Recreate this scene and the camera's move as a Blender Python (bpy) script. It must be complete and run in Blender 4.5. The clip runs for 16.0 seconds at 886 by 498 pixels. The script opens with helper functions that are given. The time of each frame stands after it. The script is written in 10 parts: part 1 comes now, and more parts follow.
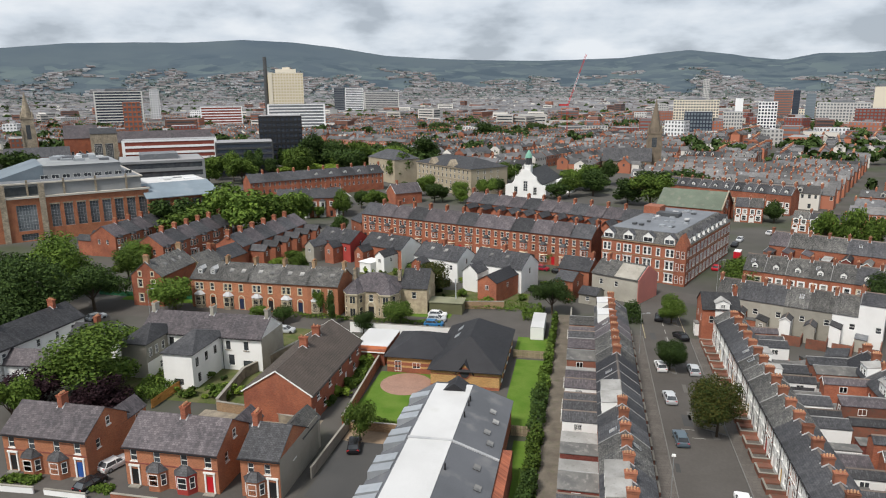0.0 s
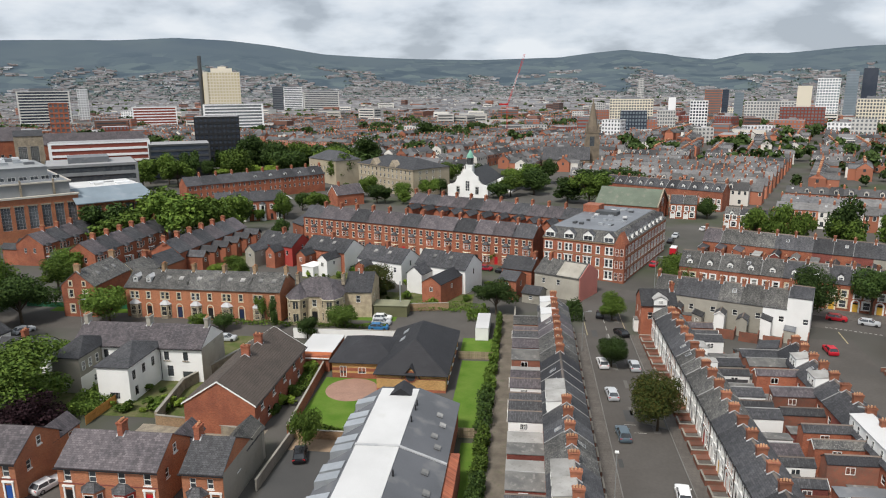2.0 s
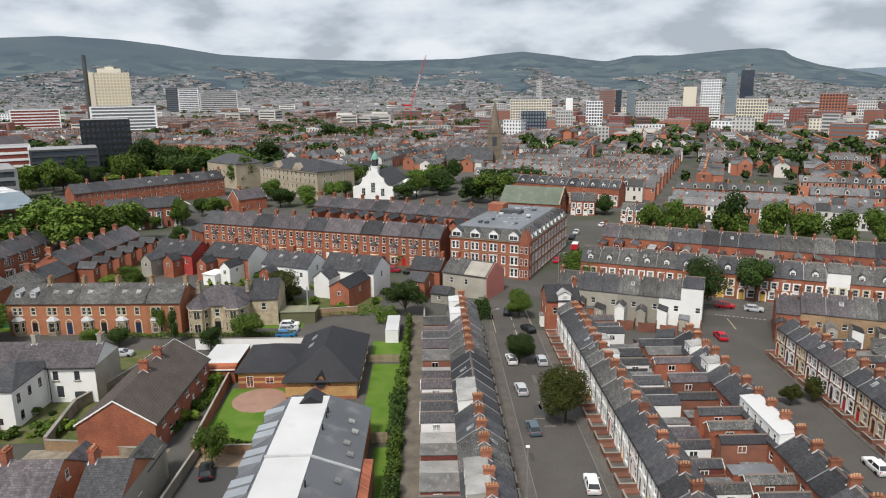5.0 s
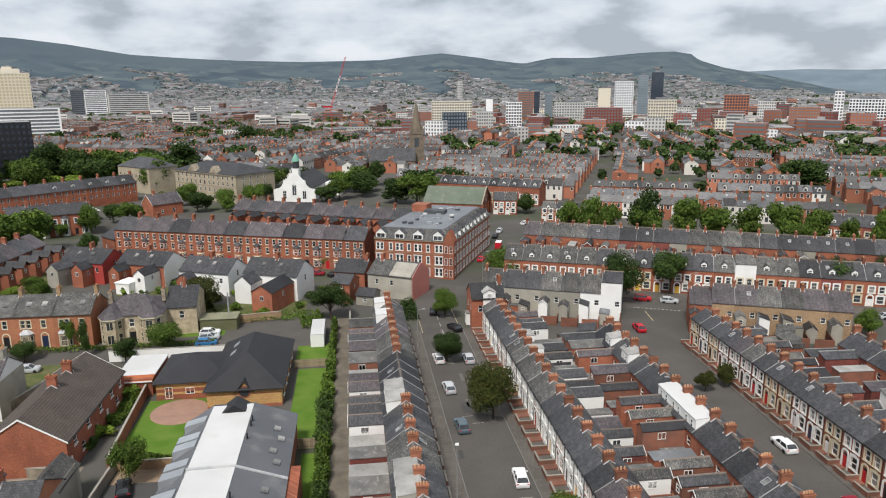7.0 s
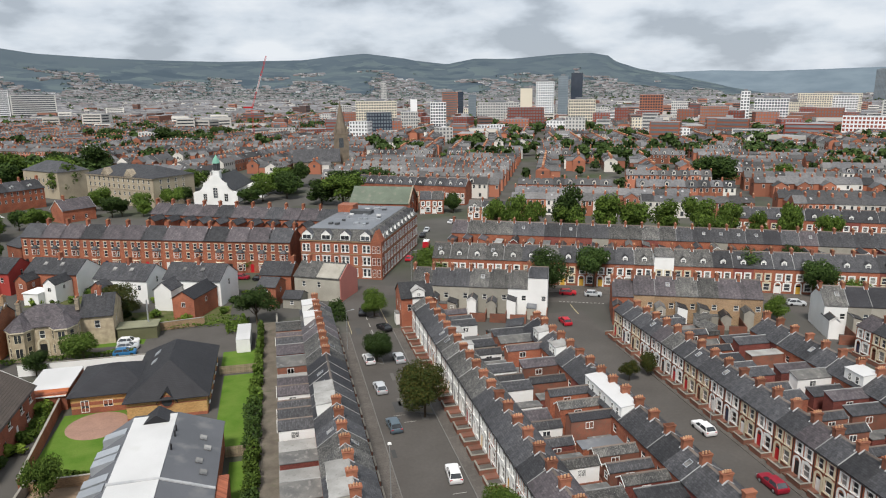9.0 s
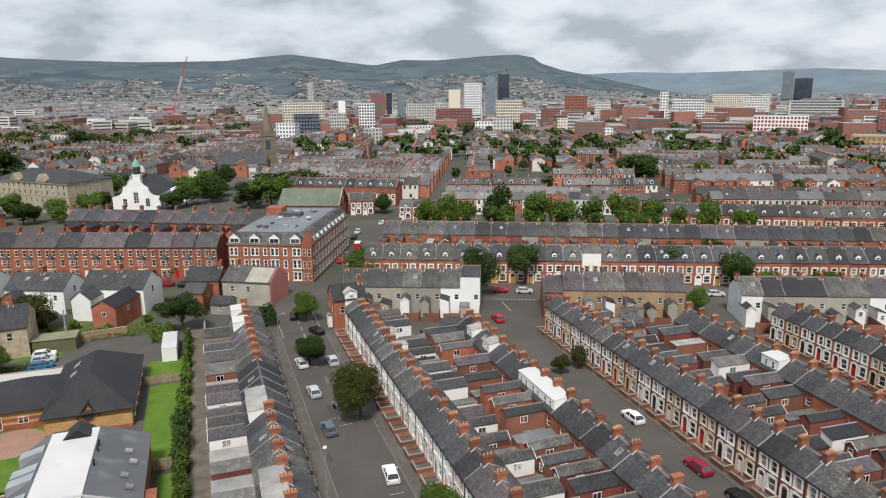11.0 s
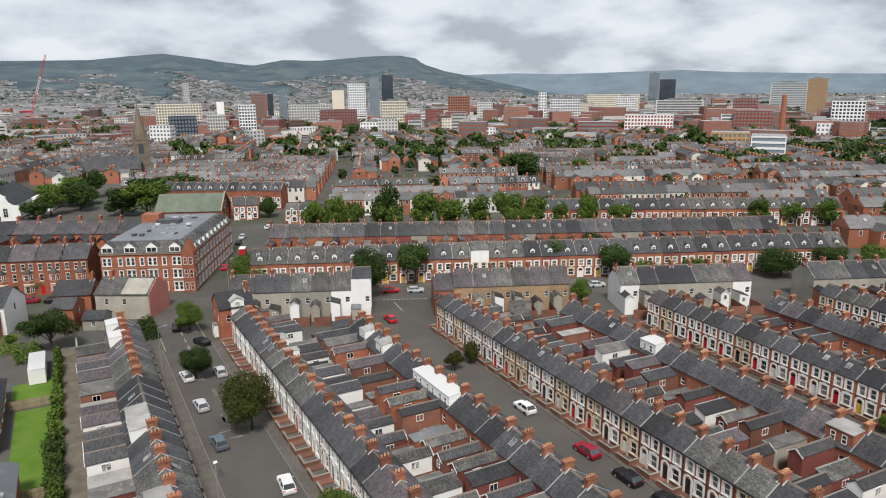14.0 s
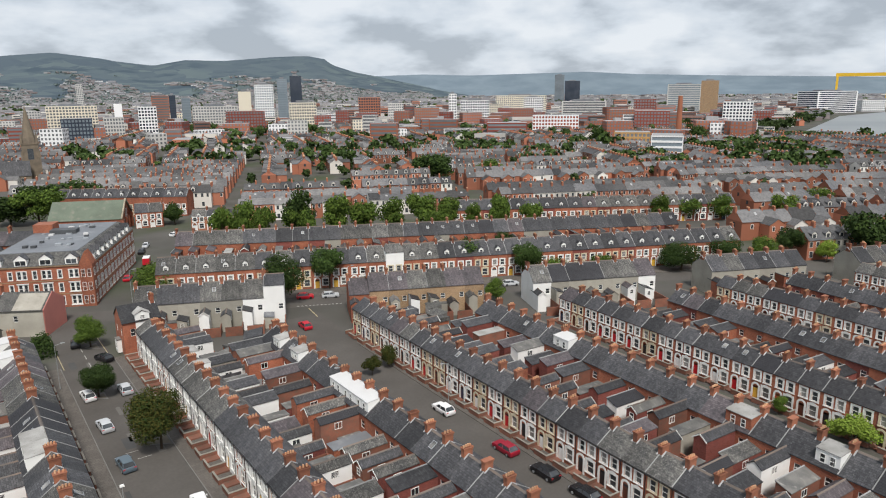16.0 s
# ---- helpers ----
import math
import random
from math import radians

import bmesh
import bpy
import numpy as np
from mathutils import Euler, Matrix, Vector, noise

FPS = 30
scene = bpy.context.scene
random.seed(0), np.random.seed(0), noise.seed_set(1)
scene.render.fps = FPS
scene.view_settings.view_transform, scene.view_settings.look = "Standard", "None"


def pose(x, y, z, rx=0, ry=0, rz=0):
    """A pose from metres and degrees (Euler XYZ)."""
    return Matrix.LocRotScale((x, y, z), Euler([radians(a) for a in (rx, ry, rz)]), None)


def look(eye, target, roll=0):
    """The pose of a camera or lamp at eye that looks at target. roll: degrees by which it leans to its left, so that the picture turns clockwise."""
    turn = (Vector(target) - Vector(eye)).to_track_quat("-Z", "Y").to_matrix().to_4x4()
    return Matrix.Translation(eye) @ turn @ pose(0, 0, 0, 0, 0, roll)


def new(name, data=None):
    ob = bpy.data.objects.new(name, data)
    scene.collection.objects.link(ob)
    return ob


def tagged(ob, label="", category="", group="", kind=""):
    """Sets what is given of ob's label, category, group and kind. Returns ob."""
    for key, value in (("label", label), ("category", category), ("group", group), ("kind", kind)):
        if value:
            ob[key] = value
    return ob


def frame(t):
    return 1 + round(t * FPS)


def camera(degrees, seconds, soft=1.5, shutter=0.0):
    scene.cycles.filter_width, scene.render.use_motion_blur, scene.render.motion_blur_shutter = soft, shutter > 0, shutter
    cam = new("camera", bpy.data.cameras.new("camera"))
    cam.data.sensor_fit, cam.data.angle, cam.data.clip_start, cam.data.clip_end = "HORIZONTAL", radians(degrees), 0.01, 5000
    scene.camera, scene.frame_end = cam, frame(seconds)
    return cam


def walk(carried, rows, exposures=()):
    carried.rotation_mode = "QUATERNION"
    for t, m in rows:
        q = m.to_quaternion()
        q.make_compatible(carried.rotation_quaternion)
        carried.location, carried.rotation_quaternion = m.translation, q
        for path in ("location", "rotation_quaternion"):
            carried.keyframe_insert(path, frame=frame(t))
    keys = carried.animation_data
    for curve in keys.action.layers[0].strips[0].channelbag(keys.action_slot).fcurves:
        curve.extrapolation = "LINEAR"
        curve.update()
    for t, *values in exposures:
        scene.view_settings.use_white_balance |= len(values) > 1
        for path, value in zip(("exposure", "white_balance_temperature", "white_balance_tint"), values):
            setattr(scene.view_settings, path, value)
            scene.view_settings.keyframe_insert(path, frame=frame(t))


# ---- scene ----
cam = camera(65.01, 16.0, soft=1.1)
PATH = [
    (0.0, pose(-0.23, -0.77, 49.78, 76.95, 0.43, -0.06)),
    (0.5, pose(-0.24, -0.69, 50.00, 76.87, 0.45, -1.21)),
    (1.0, pose(-0.24, -0.61, 50.18, 76.83, 0.45, -2.42)),
    (1.5, pose(-0.23, -0.53, 50.33, 76.82, 0.46, -3.61)),
    (2.0, pose(-0.22, -0.46, 50.44, 76.83, 0.47, -4.84)),
    (2.5, pose(-0.20, -0.38, 50.52, 76.85, 0.47, -6.06)),
    (3.0, pose(-0.17, -0.31, 50.57, 76.85, 0.48, -7.35)),
    (3.5, pose(-0.15, -0.24, 50.60, 76.85, 0.48, -8.60)),
    (4.0, pose(-0.12, -0.18, 50.60, 76.85, 0.49, -9.84)),
    (6.5, pose(0.01, 0.06, 50.36, 76.87, 0.47, -17.37)),
    (7.0, pose(0.03, 0.10, 50.28, 76.91, 0.46, -18.98)),
    (7.5, pose(0.04, 0.13, 50.20, 76.93, 0.45, -20.54)),
    (8.0, pose(0.05, 0.15, 50.11, 76.92, 0.46, -22.11)),
    (8.5, pose(0.06, 0.17, 50.02, 76.90, 0.47, -23.58)),
    (9.0, pose(0.07, 0.19, 49.93, 76.90, 0.48, -25.08)),
    (11.5, pose(0.07, 0.25, 49.58, 76.98, 0.48, -32.34)),
    (12.0, pose(0.07, 0.26, 49.54, 76.99, 0.49, -33.88)),
    (12.5, pose(0.08, 0.27, 49.52, 76.98, 0.50, -35.35)),
    (13.0, pose(0.09, 0.28, 49.51, 76.95, 0.50, -36.95)),
    (13.5, pose(0.11, 0.30, 49.52, 76.94, 0.51, -38.50)),
    (14.0, pose(0.13, 0.33, 49.54, 76.94, 0.51, -40.15)),
    (14.5, pose(0.16, 0.36, 49.59, 76.95, 0.51, -41.87)),
    (15.0, pose(0.21, 0.39, 49.66, 76.95, 0.51, -43.70)),
    (15.5, pose(0.27, 0.44, 49.75, 76.96, 0.50, -45.48)),
    (16.0, pose(0.35, 0.50, 49.87, 76.96, 0.48, -47.34)),
]
walk(cam, PATH)

# ---- world: broken overcast, brighter overhead ----
world = bpy.data.worlds.new("overcast_sky")
scene.world = world
world.use_nodes = True
wn, wl = world.node_tree.nodes, world.node_tree.links
wn.clear()


def wnode(kind, **values):
    n = wn.new(kind)
    for key, value in values.items():
        n.inputs[key].default_value = value
    return n


def wmath(op, a, b=None):
    n = wn.new("ShaderNodeMath")
    n.operation = op
    for i, v in enumerate((a, b)):
        if v is None:
            continue
        if isinstance(v, (int, float)):
            n.inputs[i].default_value = v
        else:
            wl.new(v, n.inputs[i])
    return n.outputs[0]


tex = wn.new("ShaderNodeTexCoord")
sep = wn.new("ShaderNodeSeparateXYZ")
wl.new(tex.outputs["Generated"], sep.inputs[0])
up = wmath("MAXIMUM", sep.outputs["Z"], 0.0)
cz = wmath("MULTIPLY", wmath("DIVIDE", up, wmath("ADD", up, 0.5)), 1.75)
comb = wn.new("ShaderNodeCombineXYZ")
wl.new(sep.outputs["X"], comb.inputs[0])
wl.new(sep.outputs["Y"], comb.inputs[1])
wl.new(cz, comb.inputs[2])
clouds = wnode("ShaderNodeTexNoise", Scale=8.0, Detail=8.0, Roughness=0.5, Distortion=0.0)
wl.new(comb.outputs[0], clouds.inputs["Vector"])
tint = wn.new("ShaderNodeValToRGB")
tint.color_ramp.elements[0].position, tint.color_ramp.elements[0].color = 0.37, (0.455, 0.51, 0.58, 1)
tint.color_ramp.elements[1].position, tint.color_ramp.elements[1].color = 0.64, (0.85, 0.895, 0.95, 1)
e = tint.color_ramp.elements.new(0.5)
e.color = (0.69, 0.755, 0.835, 1)
wl.new(clouds.outputs["Fac"], tint.inputs[0])
nish = wn.new("ShaderNodeTexSky")
nish.sky_type, nish.sun_disc = "NISHITA", False
nish.sun_elevation, nish.sun_rotation = radians(54), radians(216)
low = wn.new("ShaderNodeBackground")
wl.new(nish.outputs[0], low.inputs[0])
low.inputs[1].default_value = 0.05
main = wn.new("ShaderNodeBackground")
wl.new(tint.outputs[0], main.inputs[0])
wl.new(wmath("SUBTRACT", 1.05, wmath("MULTIPLY", up, 0.22)), main.inputs[1])
both = wn.new("ShaderNodeMixShader")
both.inputs[0].default_value = 0.88
wl.new(low.outputs[0], both.inputs[1])
wl.new(main.outputs[0], both.inputs[2])
out = wn.new("ShaderNodeOutputWorld")
wl.new(both.outputs[0], out.inputs[0])

sun = new("sun", bpy.data.lights.new("sun", "SUN"))
sun.data.energy, sun.data.angle, sun.data.color = 3.9, radians(12), (1.0, 0.95, 0.89)
sun.matrix_world = look((0, 0, 300), (128, 176, 0))
scene.view_settings.exposure = 0.0

# ---- materials ----
def material(name, color, rough=0.85, second=None, scale=1.0, vary=0.25, bump=0.3, metal=0.0, spots=None, per_object=0.12,
             island=False, fine=18.0, pattern=None, spot_from=0.56, spec=0.3, spot_scale=0.8, streaks=0.0):
    """Procedural surface: two scales of noise between color and second, per-object lightness, optional courses and stains."""
    m = bpy.data.materials.new(name)
    m.use_nodes = True
    n, l = m.node_tree.nodes, m.node_tree.links
    b = n["Principled BSDF"]
    b.inputs["Roughness"].default_value, b.inputs["Metallic"].default_value = rough, metal
    b.inputs["Specular IOR Level"].default_value = spec
    tc = n.new("ShaderNodeTexCoord")
    vec = tc.outputs["Object"]

    def noise_at(s, detail=4.0):
        t = n.new("ShaderNodeTexNoise")
        t.inputs["Scale"].default_value, t.inputs["Detail"].default_value = s, detail
        l.new(vec, t.inputs["Vector"])
        return t.outputs["Fac"]

    def mixed(fac, a, c, blend="MIX"):
        x = n.new("ShaderNodeMix")
        x.data_type, x.blend_type = "RGBA", blend
        for i, v in ((0, fac), (6, a), (7, c)):
            if isinstance(v, (int, float)):
                x.inputs[i].default_value = v
            elif isinstance(v, tuple):
                x.inputs[i].default_value = (*v[:3], 1)
            else:
                l.new(v, x.inputs[i])
        return x.outputs[2]

    def ramp(v, lo, hi):
        r = n.new("ShaderNodeMapRange")
        l.new(v, r.inputs[0])
        r.inputs[1].default_value, r.inputs[2].default_value = lo, hi
        return r.outputs[0]

    second = second or tuple(c * (1 - vary) for c in color)
    col = mixed(ramp(noise_at(0.35 * scale), 0.35, 0.65), color, second)
    grain = noise_at(fine * scale, 3.0)
    col = mixed(ramp(grain, 0.2, 0.8), mixed(1.0, col, (1 - vary * 0.5,) * 3, "MULTIPLY"), mixed(1.0, col, (1 + vary * 0.5,) * 3, "MULTIPLY"))
    height = grain
    if pattern:
        kind, w, h, joint, mortar = pattern
        br = n.new("ShaderNodeTexBrick")
        br.inputs["Scale"].default_value = 1.0
        br.inputs["Brick Width"].default_value, br.inputs["Row Height"].default_value = w, h
        br.inputs["Mortar Size"].default_value, br.inputs["Mortar Smooth"].default_value = joint, 0.2
        br.inputs["Color1"].default_value, br.inputs["Color2"].default_value = ((0.66, 0.66, 0.67, 1), (1.3, 1.29, 1.28, 1)) if kind == "roof" else ((0.88, 0.88, 0.88, 1), (1.1, 1.1, 1.1, 1)) if kind == "tile" else ((0.72, 0.72, 0.72, 1), (1.22, 1.2, 1.18, 1))
        br.inputs["Mortar"].default_value = (*mortar, 1)
        if kind == "wall":
            sp, ad, cb = n.new("ShaderNodeSeparateXYZ"), n.new("ShaderNodeMath"), n.new("ShaderNodeCombineXYZ")
            l.new(vec, sp.inputs[0])
            l.new(sp.outputs[0], ad.inputs[0])
            l.new(sp.outputs[1], ad.inputs[1])
            l.new(ad.outputs[0], cb.inputs[0])
            l.new(sp.outputs[2], cb.inputs[1])
            l.new(cb.outputs[0], br.inputs["Vector"])
        else:
            l.new(vec, br.inputs["Vector"])
        col = mixed(1.0, col, br.outputs["Color"], "MULTIPLY")
        height = br.outputs["Fac"]
    if streaks:
        mp = n.new("ShaderNodeMapping")
        mp.inputs["Scale"].default_value = (2.2, 0.3, 0.3)
        l.new(vec, mp.inputs["Vector"])
        st = n.new("ShaderNodeTexNoise")
        st.inputs["Scale"].default_value, st.inputs["Detail"].default_value = 1.0, 5.0
        l.new(mp.outputs[0], st.inputs["Vector"])
        col = mixed(ramp(st.outputs["Fac"], 0.35, 0.65), mixed(1.0, col, (1 - streaks,) * 3, "MULTIPLY"), mixed(1.0, col, (1 + streaks,) * 3, "MULTIPLY"))
    if spots:
        col = mixed(ramp(noise_at(spot_scale * scale, 8.0), spot_from, spot_from + 0.22), col, spots)
    if per_object or island:
        if island:
            oi = n.new("ShaderNodeNewGeometry").outputs["Random Per Island"]
        else:
            oi = n.new("ShaderNodeObjectInfo").outputs["Random"]
        r = n.new("ShaderNodeMapRange")
        l.new(oi, r.inputs[0])
        r.inputs[3].default_value, r.inputs[4].default_value = 1 - per_object, 1 + per_object
        cb = n.new("ShaderNodeCombineXYZ")
        for i in range(3):
            l.new(r.outputs[0], cb.inputs[i])
        col = mixed(1.0, col, cb.outputs[0], "MULTIPLY")
    l.new(col, b.inputs["Base Color"])
    if bump:
        bp = n.new("ShaderNodeBump")
        bp.inputs["Strength"].default_value, bp.inputs["Distance"].default_value = bump, 0.03
        l.new(height, bp.inputs["Height"])
        l.new(bp.outputs[0], b.inputs["Normal"])
    return m


SLATE = material("slate", (0.066, 0.066, 0.07), 0.55, (0.045, 0.046, 0.051), 1.0, 0.4, 0.4, per_object=0.42, spots=(0.17, 0.168, 0.162),
                 pattern=("roof", 0.4, 0.25, 0.022, (0.5, 0.5, 0.5)), spot_from=0.6, spot_scale=7.0, streaks=0.18)
SLATE_OLD = material("lichened_slate", (0.112, 0.109, 0.102), 0.8, (0.06, 0.06, 0.06), 1.4, 0.45, 0.4, per_object=0.3, spots=(0.25, 0.245, 0.225),
                     pattern=("roof", 0.4, 0.25, 0.022, (0.5, 0.5, 0.5)), spot_from=0.53, spot_scale=4.5, streaks=0.2)
SLATE_BLUE = material("purple_slate", (0.112, 0.097, 0.103), 0.6, (0.075, 0.067, 0.073), 1.0, 0.3, 0.35, per_object=0.2, spots=(0.145, 0.135, 0.135),
                      pattern=("roof", 0.4, 0.25, 0.022, (0.6, 0.6, 0.6)), spot_from=0.62, spot_scale=6.0, streaks=0.15)
DARK_TILE = material("dark_concrete_tile", (0.04, 0.04, 0.045), 0.6, (0.03, 0.03, 0.034), 1.0, 0.3, 0.5, per_object=0.15,
                     pattern=("tile", 0.34, 0.3, 0.03, (0.5, 0.5, 0.5)))
BROWN_TILE = material("brown_concrete_tile", (0.11, 0.088, 0.075), 0.8, (0.085, 0.07, 0.06), 1.0, 0.3, 0.6, per_object=0.05,
                      pattern=("tile", 0.3, 0.34, 0.035, (0.55, 0.55, 0.55)))
FELT = material("bitumen_felt", (0.1, 0.1, 0.098), 0.9, (0.17, 0.165, 0.155), 1.5, 0.3, 0.3, per_object=0.2, spots=(0.3, 0.29, 0.27))
PALE_FELT = material("pale_mineral_felt", (0.36, 0.355, 0.34), 0.9, (0.25, 0.245, 0.23), 1.2, 0.3, 0.2, per_object=0.15, spots=(0.17, 0.165, 0.15), spot_from=0.6, spot_scale=1.5)
BRICK = material("red_brick", (0.37, 0.122, 0.066), 0.9, (0.27, 0.088, 0.052), 1.0, 0.3, 0.4, per_object=0.15, fine=9,
                 pattern=("wall", 0.235, 0.078, 0.012, (0.9, 1.15, 1.3)), spots=(0.24, 0.1, 0.07), spot_from=0.62)
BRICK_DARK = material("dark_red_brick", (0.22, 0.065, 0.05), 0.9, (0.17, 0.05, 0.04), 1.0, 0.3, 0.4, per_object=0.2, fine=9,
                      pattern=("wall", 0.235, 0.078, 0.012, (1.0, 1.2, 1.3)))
BRICK_ORANGE = material("orange_brick", (0.43, 0.17, 0.088), 0.9, (0.35, 0.135, 0.075), 1.0, 0.25, 0.4, per_object=0.1, fine=9,
                        pattern=("wall", 0.235, 0.078, 0.012, (0.9, 1.1, 1.2)))
BRICK_BUFF = material("buff_brick", (0.54, 0.33, 0.135), 0.9, (0.48, 0.28, 0.11), 1.0, 0.2, 0.3, per_object=0.05, fine=9,
                      pattern=("wall", 0.235, 0.078, 0.01, (0.95, 1.0, 1.1)))
BRICK_TAN = material("tan_brick", (0.36, 0.24, 0.14), 0.9, (0.3, 0.2, 0.12), 1.0, 0.25, 0.3, per_object=0.15, fine=9,
                     pattern=("wall", 0.235, 0.078, 0.01, (0.95, 1.05, 1.15)))
STONE = material("weathered_stone", (0.36, 0.31, 0.235), 0.9, (0.26, 0.22, 0.165), 1.2, 0.35, 0.5, per_object=0.1, fine=6,
                 pattern=("wall", 0.55, 0.3, 0.02, (0.8, 0.8, 0.8)))
RENDER_GREY = material("grey_render", (0.36, 0.34, 0.29), 0.92, (0.28, 0.265, 0.225), 0.7, 0.25, 0.3, per_object=0.2, spots=(0.22, 0.2, 0.165), spot_from=0.6)
RENDER_CREAM = material("cream_render", (0.6, 0.52, 0.37), 0.9, (0.52, 0.45, 0.32), 0.7, 0.15, 0.2, per_object=0.12)
RENDER_PINK = material("pink_render", (0.52, 0.2, 0.165), 0.9, (0.46, 0.18, 0.15), 0.7, 0.15, 0.2, per_object=0.05)
WHITE = material("white_render", (0.82, 0.82, 0.8), 0.85, (0.74, 0.74, 0.72), 0.7, 0.08, 0.15, per_object=0.04, spots=(0.68, 0.68, 0.65), spot_from=0.64)
WHITE_ROOF = material("white_membrane", (0.6, 0.6, 0.595), 0.6, (0.52, 0.52, 0.515), 0.4, 0.1, 0.1, per_object=0.05, spots=(0.52, 0.52, 0.5), spot_from=0.6)
TRIM = material("white_painted_trim", (0.8, 0.8, 0.77), 0.5, None, 1.0, 0.06, 0.05, per_object=0.03)
CREAM_TRIM = material("cream_painted_trim", (0.62, 0.55, 0.4), 0.6, None, 1.0, 0.1, 0.05, per_object=0.1)
LEAD = material("lead_flashing", (0.34, 0.35, 0.36), 0.55, (0.46, 0.46, 0.46), 2.0, 0.2, 0.1, per_object=0.1)
STACK_BRICK = material("chimney_brick", (0.3, 0.118, 0.066), 0.92, (0.19, 0.082, 0.055), 1.5, 0.35, 0.4, per_object=0.25, fine=9, spots=(0.14, 0.09, 0.07), spot_from=0.6, spot_scale=1.5)
RIDGE = material("ridge_tile", (0.13, 0.115, 0.105), 0.85, (0.2, 0.15, 0.12), 1.0, 0.3, 0.2, per_object=0.3)
FILLET = material("pale_mortar_fillet", (0.3, 0.3, 0.295), 0.8, (0.2, 0.2, 0.195), 1.0, 0.25, 0.2, per_object=0.25)
# Dull forecourt brick; its dark tone also paints shade on wings and yard walls.
COURT_BRICK = material("weathered_shaded_brick", (0.25, 0.1, 0.065), 0.92, (0.17, 0.08, 0.058), 1.5, 0.35, 0.4, per_object=0.25, fine=9, spots=(0.13, 0.11, 0.08), spot_from=0.56, spot_scale=1.5)
POT = material("clay_pot", (0.46, 0.2, 0.1), 0.85, (0.58, 0.4, 0.25), 2.0, 0.2, 0.1, per_object=0.2)
GLASS = material("window_glass", (0.035, 0.042, 0.05), 0.08, (0.06, 0.065, 0.07), 2.0, 0.3, 0.0, per_object=0.5, spec=0.8)
CURTAIN = material("curtained_glass", (0.3, 0.29, 0.27), 0.15, (0.1, 0.1, 0.1), 1.2, 0.3, 0.0, per_object=0.5, spec=0.8)
ASPHALT = material("asphalt", (0.08, 0.073, 0.066), 0.95, (0.098, 0.09, 0.082), 0.35, 0.18, 0.2, per_object=0, spots=(0.078, 0.075, 0.071), fine=6, spot_from=0.57, spot_scale=0.3)
ASPHALT_DARK = material("dark_asphalt", (0.06, 0.06, 0.06), 0.92, (0.075, 0.074, 0.072), 0.4, 0.15, 0.2, per_object=0)
PAVING = material("concrete_paving", (0.125, 0.112, 0.1), 0.9, (0.1, 0.09, 0.08), 0.6, 0.2, 0.2, per_object=0,
                  pattern=("tile", 0.6, 0.6, 0.02, (0.6, 0.6, 0.6)))
KERB = material("granite_kerb", (0.17, 0.165, 0.155), 0.85, None, 1.0, 0.2, 0.2)
LANE = material("weedy_concrete", (0.17, 0.15, 0.12), 0.95, (0.115, 0.1, 0.08), 1.2, 0.35, 0.4, per_object=0, spots=(0.09, 0.1, 0.05), spot_from=0.58)
CONCRETE = material("concrete", (0.33, 0.31, 0.27), 0.9, (0.25, 0.235, 0.2), 1.0, 0.25, 0.3, per_object=0.15, spots=(0.2, 0.19, 0.15))
ROUGH_GRASS = material("rough_grass", (0.075, 0.1, 0.03), 0.95, (0.13, 0.125, 0.06), 1.2, 0.5, 0.6, per_object=0, spots=(0.16, 0.13, 0.08), spot_from=0.56, spot_scale=1.5, spec=0.1)
GRASS = material("mown_grass", (0.08, 0.155, 0.02), 0.95, (0.12, 0.19, 0.034), 0.8, 0.45, 0.6, per_object=0, spots=(0.15, 0.17, 0.05), spot_from=0.62, spec=0.1)
GRAVEL = material("buff_gravel", (0.3, 0.22, 0.15), 0.95, (0.25, 0.18, 0.12), 2.0, 0.3, 0.4, per_object=0)
PATIO = material("pink_brick_paving", (0.36, 0.22, 0.165), 0.9, (0.31, 0.19, 0.145), 1.5, 0.2, 0.3, per_object=0, pattern=("tile", 0.2, 0.1, 0.01, (0.8, 0.8, 0.8)))
BLACK = material("black_paint", (0.02, 0.02, 0.022), 0.35, None, 1.0, 0.1, 0.0, per_object=0.1, spec=0.5)
RUBBER = material("tyre_rubber", (0.02, 0.02, 0.02), 0.8, None, 1.0, 0.1, 0.0, per_object=0)
STEEL = material("galvanised_steel", (0.5, 0.52, 0.54), 0.38, (0.42, 0.44, 0.46), 1.5, 0.2, 0.1, metal=0.6, per_object=0.1)
DARK_STEEL = material("dark_steel", (0.09, 0.095, 0.1), 0.5, None, 1.0, 0.2, 0.1, metal=0.3)
TIMBER = material("fence_timber", (0.3, 0.24, 0.165), 0.9, (0.22, 0.175, 0.12), 2.0, 0.3, 0.3, per_object=0.2)
TIMBER_ORANGE = material("orange_stained_timber", (0.48, 0.24, 0.06), 0.8, (0.4, 0.19, 0.05), 2.0, 0.3, 0.3, per_object=0.1)
BARK = material("bark", (0.085, 0.065, 0.045), 0.95, (0.06, 0.045, 0.032), 3.0, 0.3, 0.4)
COPPER = material("green_copper", (0.2, 0.42, 0.32), 0.7, (0.15, 0.33, 0.26), 2.0, 0.2, 0.1)
GREEN_ROOF = material("weathered_green_roof", (0.125, 0.15, 0.115), 0.9, (0.1, 0.12, 0.092), 0.6, 0.3, 0.3, spots=(0.18, 0.18, 0.145))
METAL_ROOF = material("grey_metal_roof", (0.19, 0.2, 0.215), 0.6, (0.15, 0.16, 0.172), 0.5, 0.2, 0.1, per_object=0.15, spots=(0.3, 0.3, 0.3))
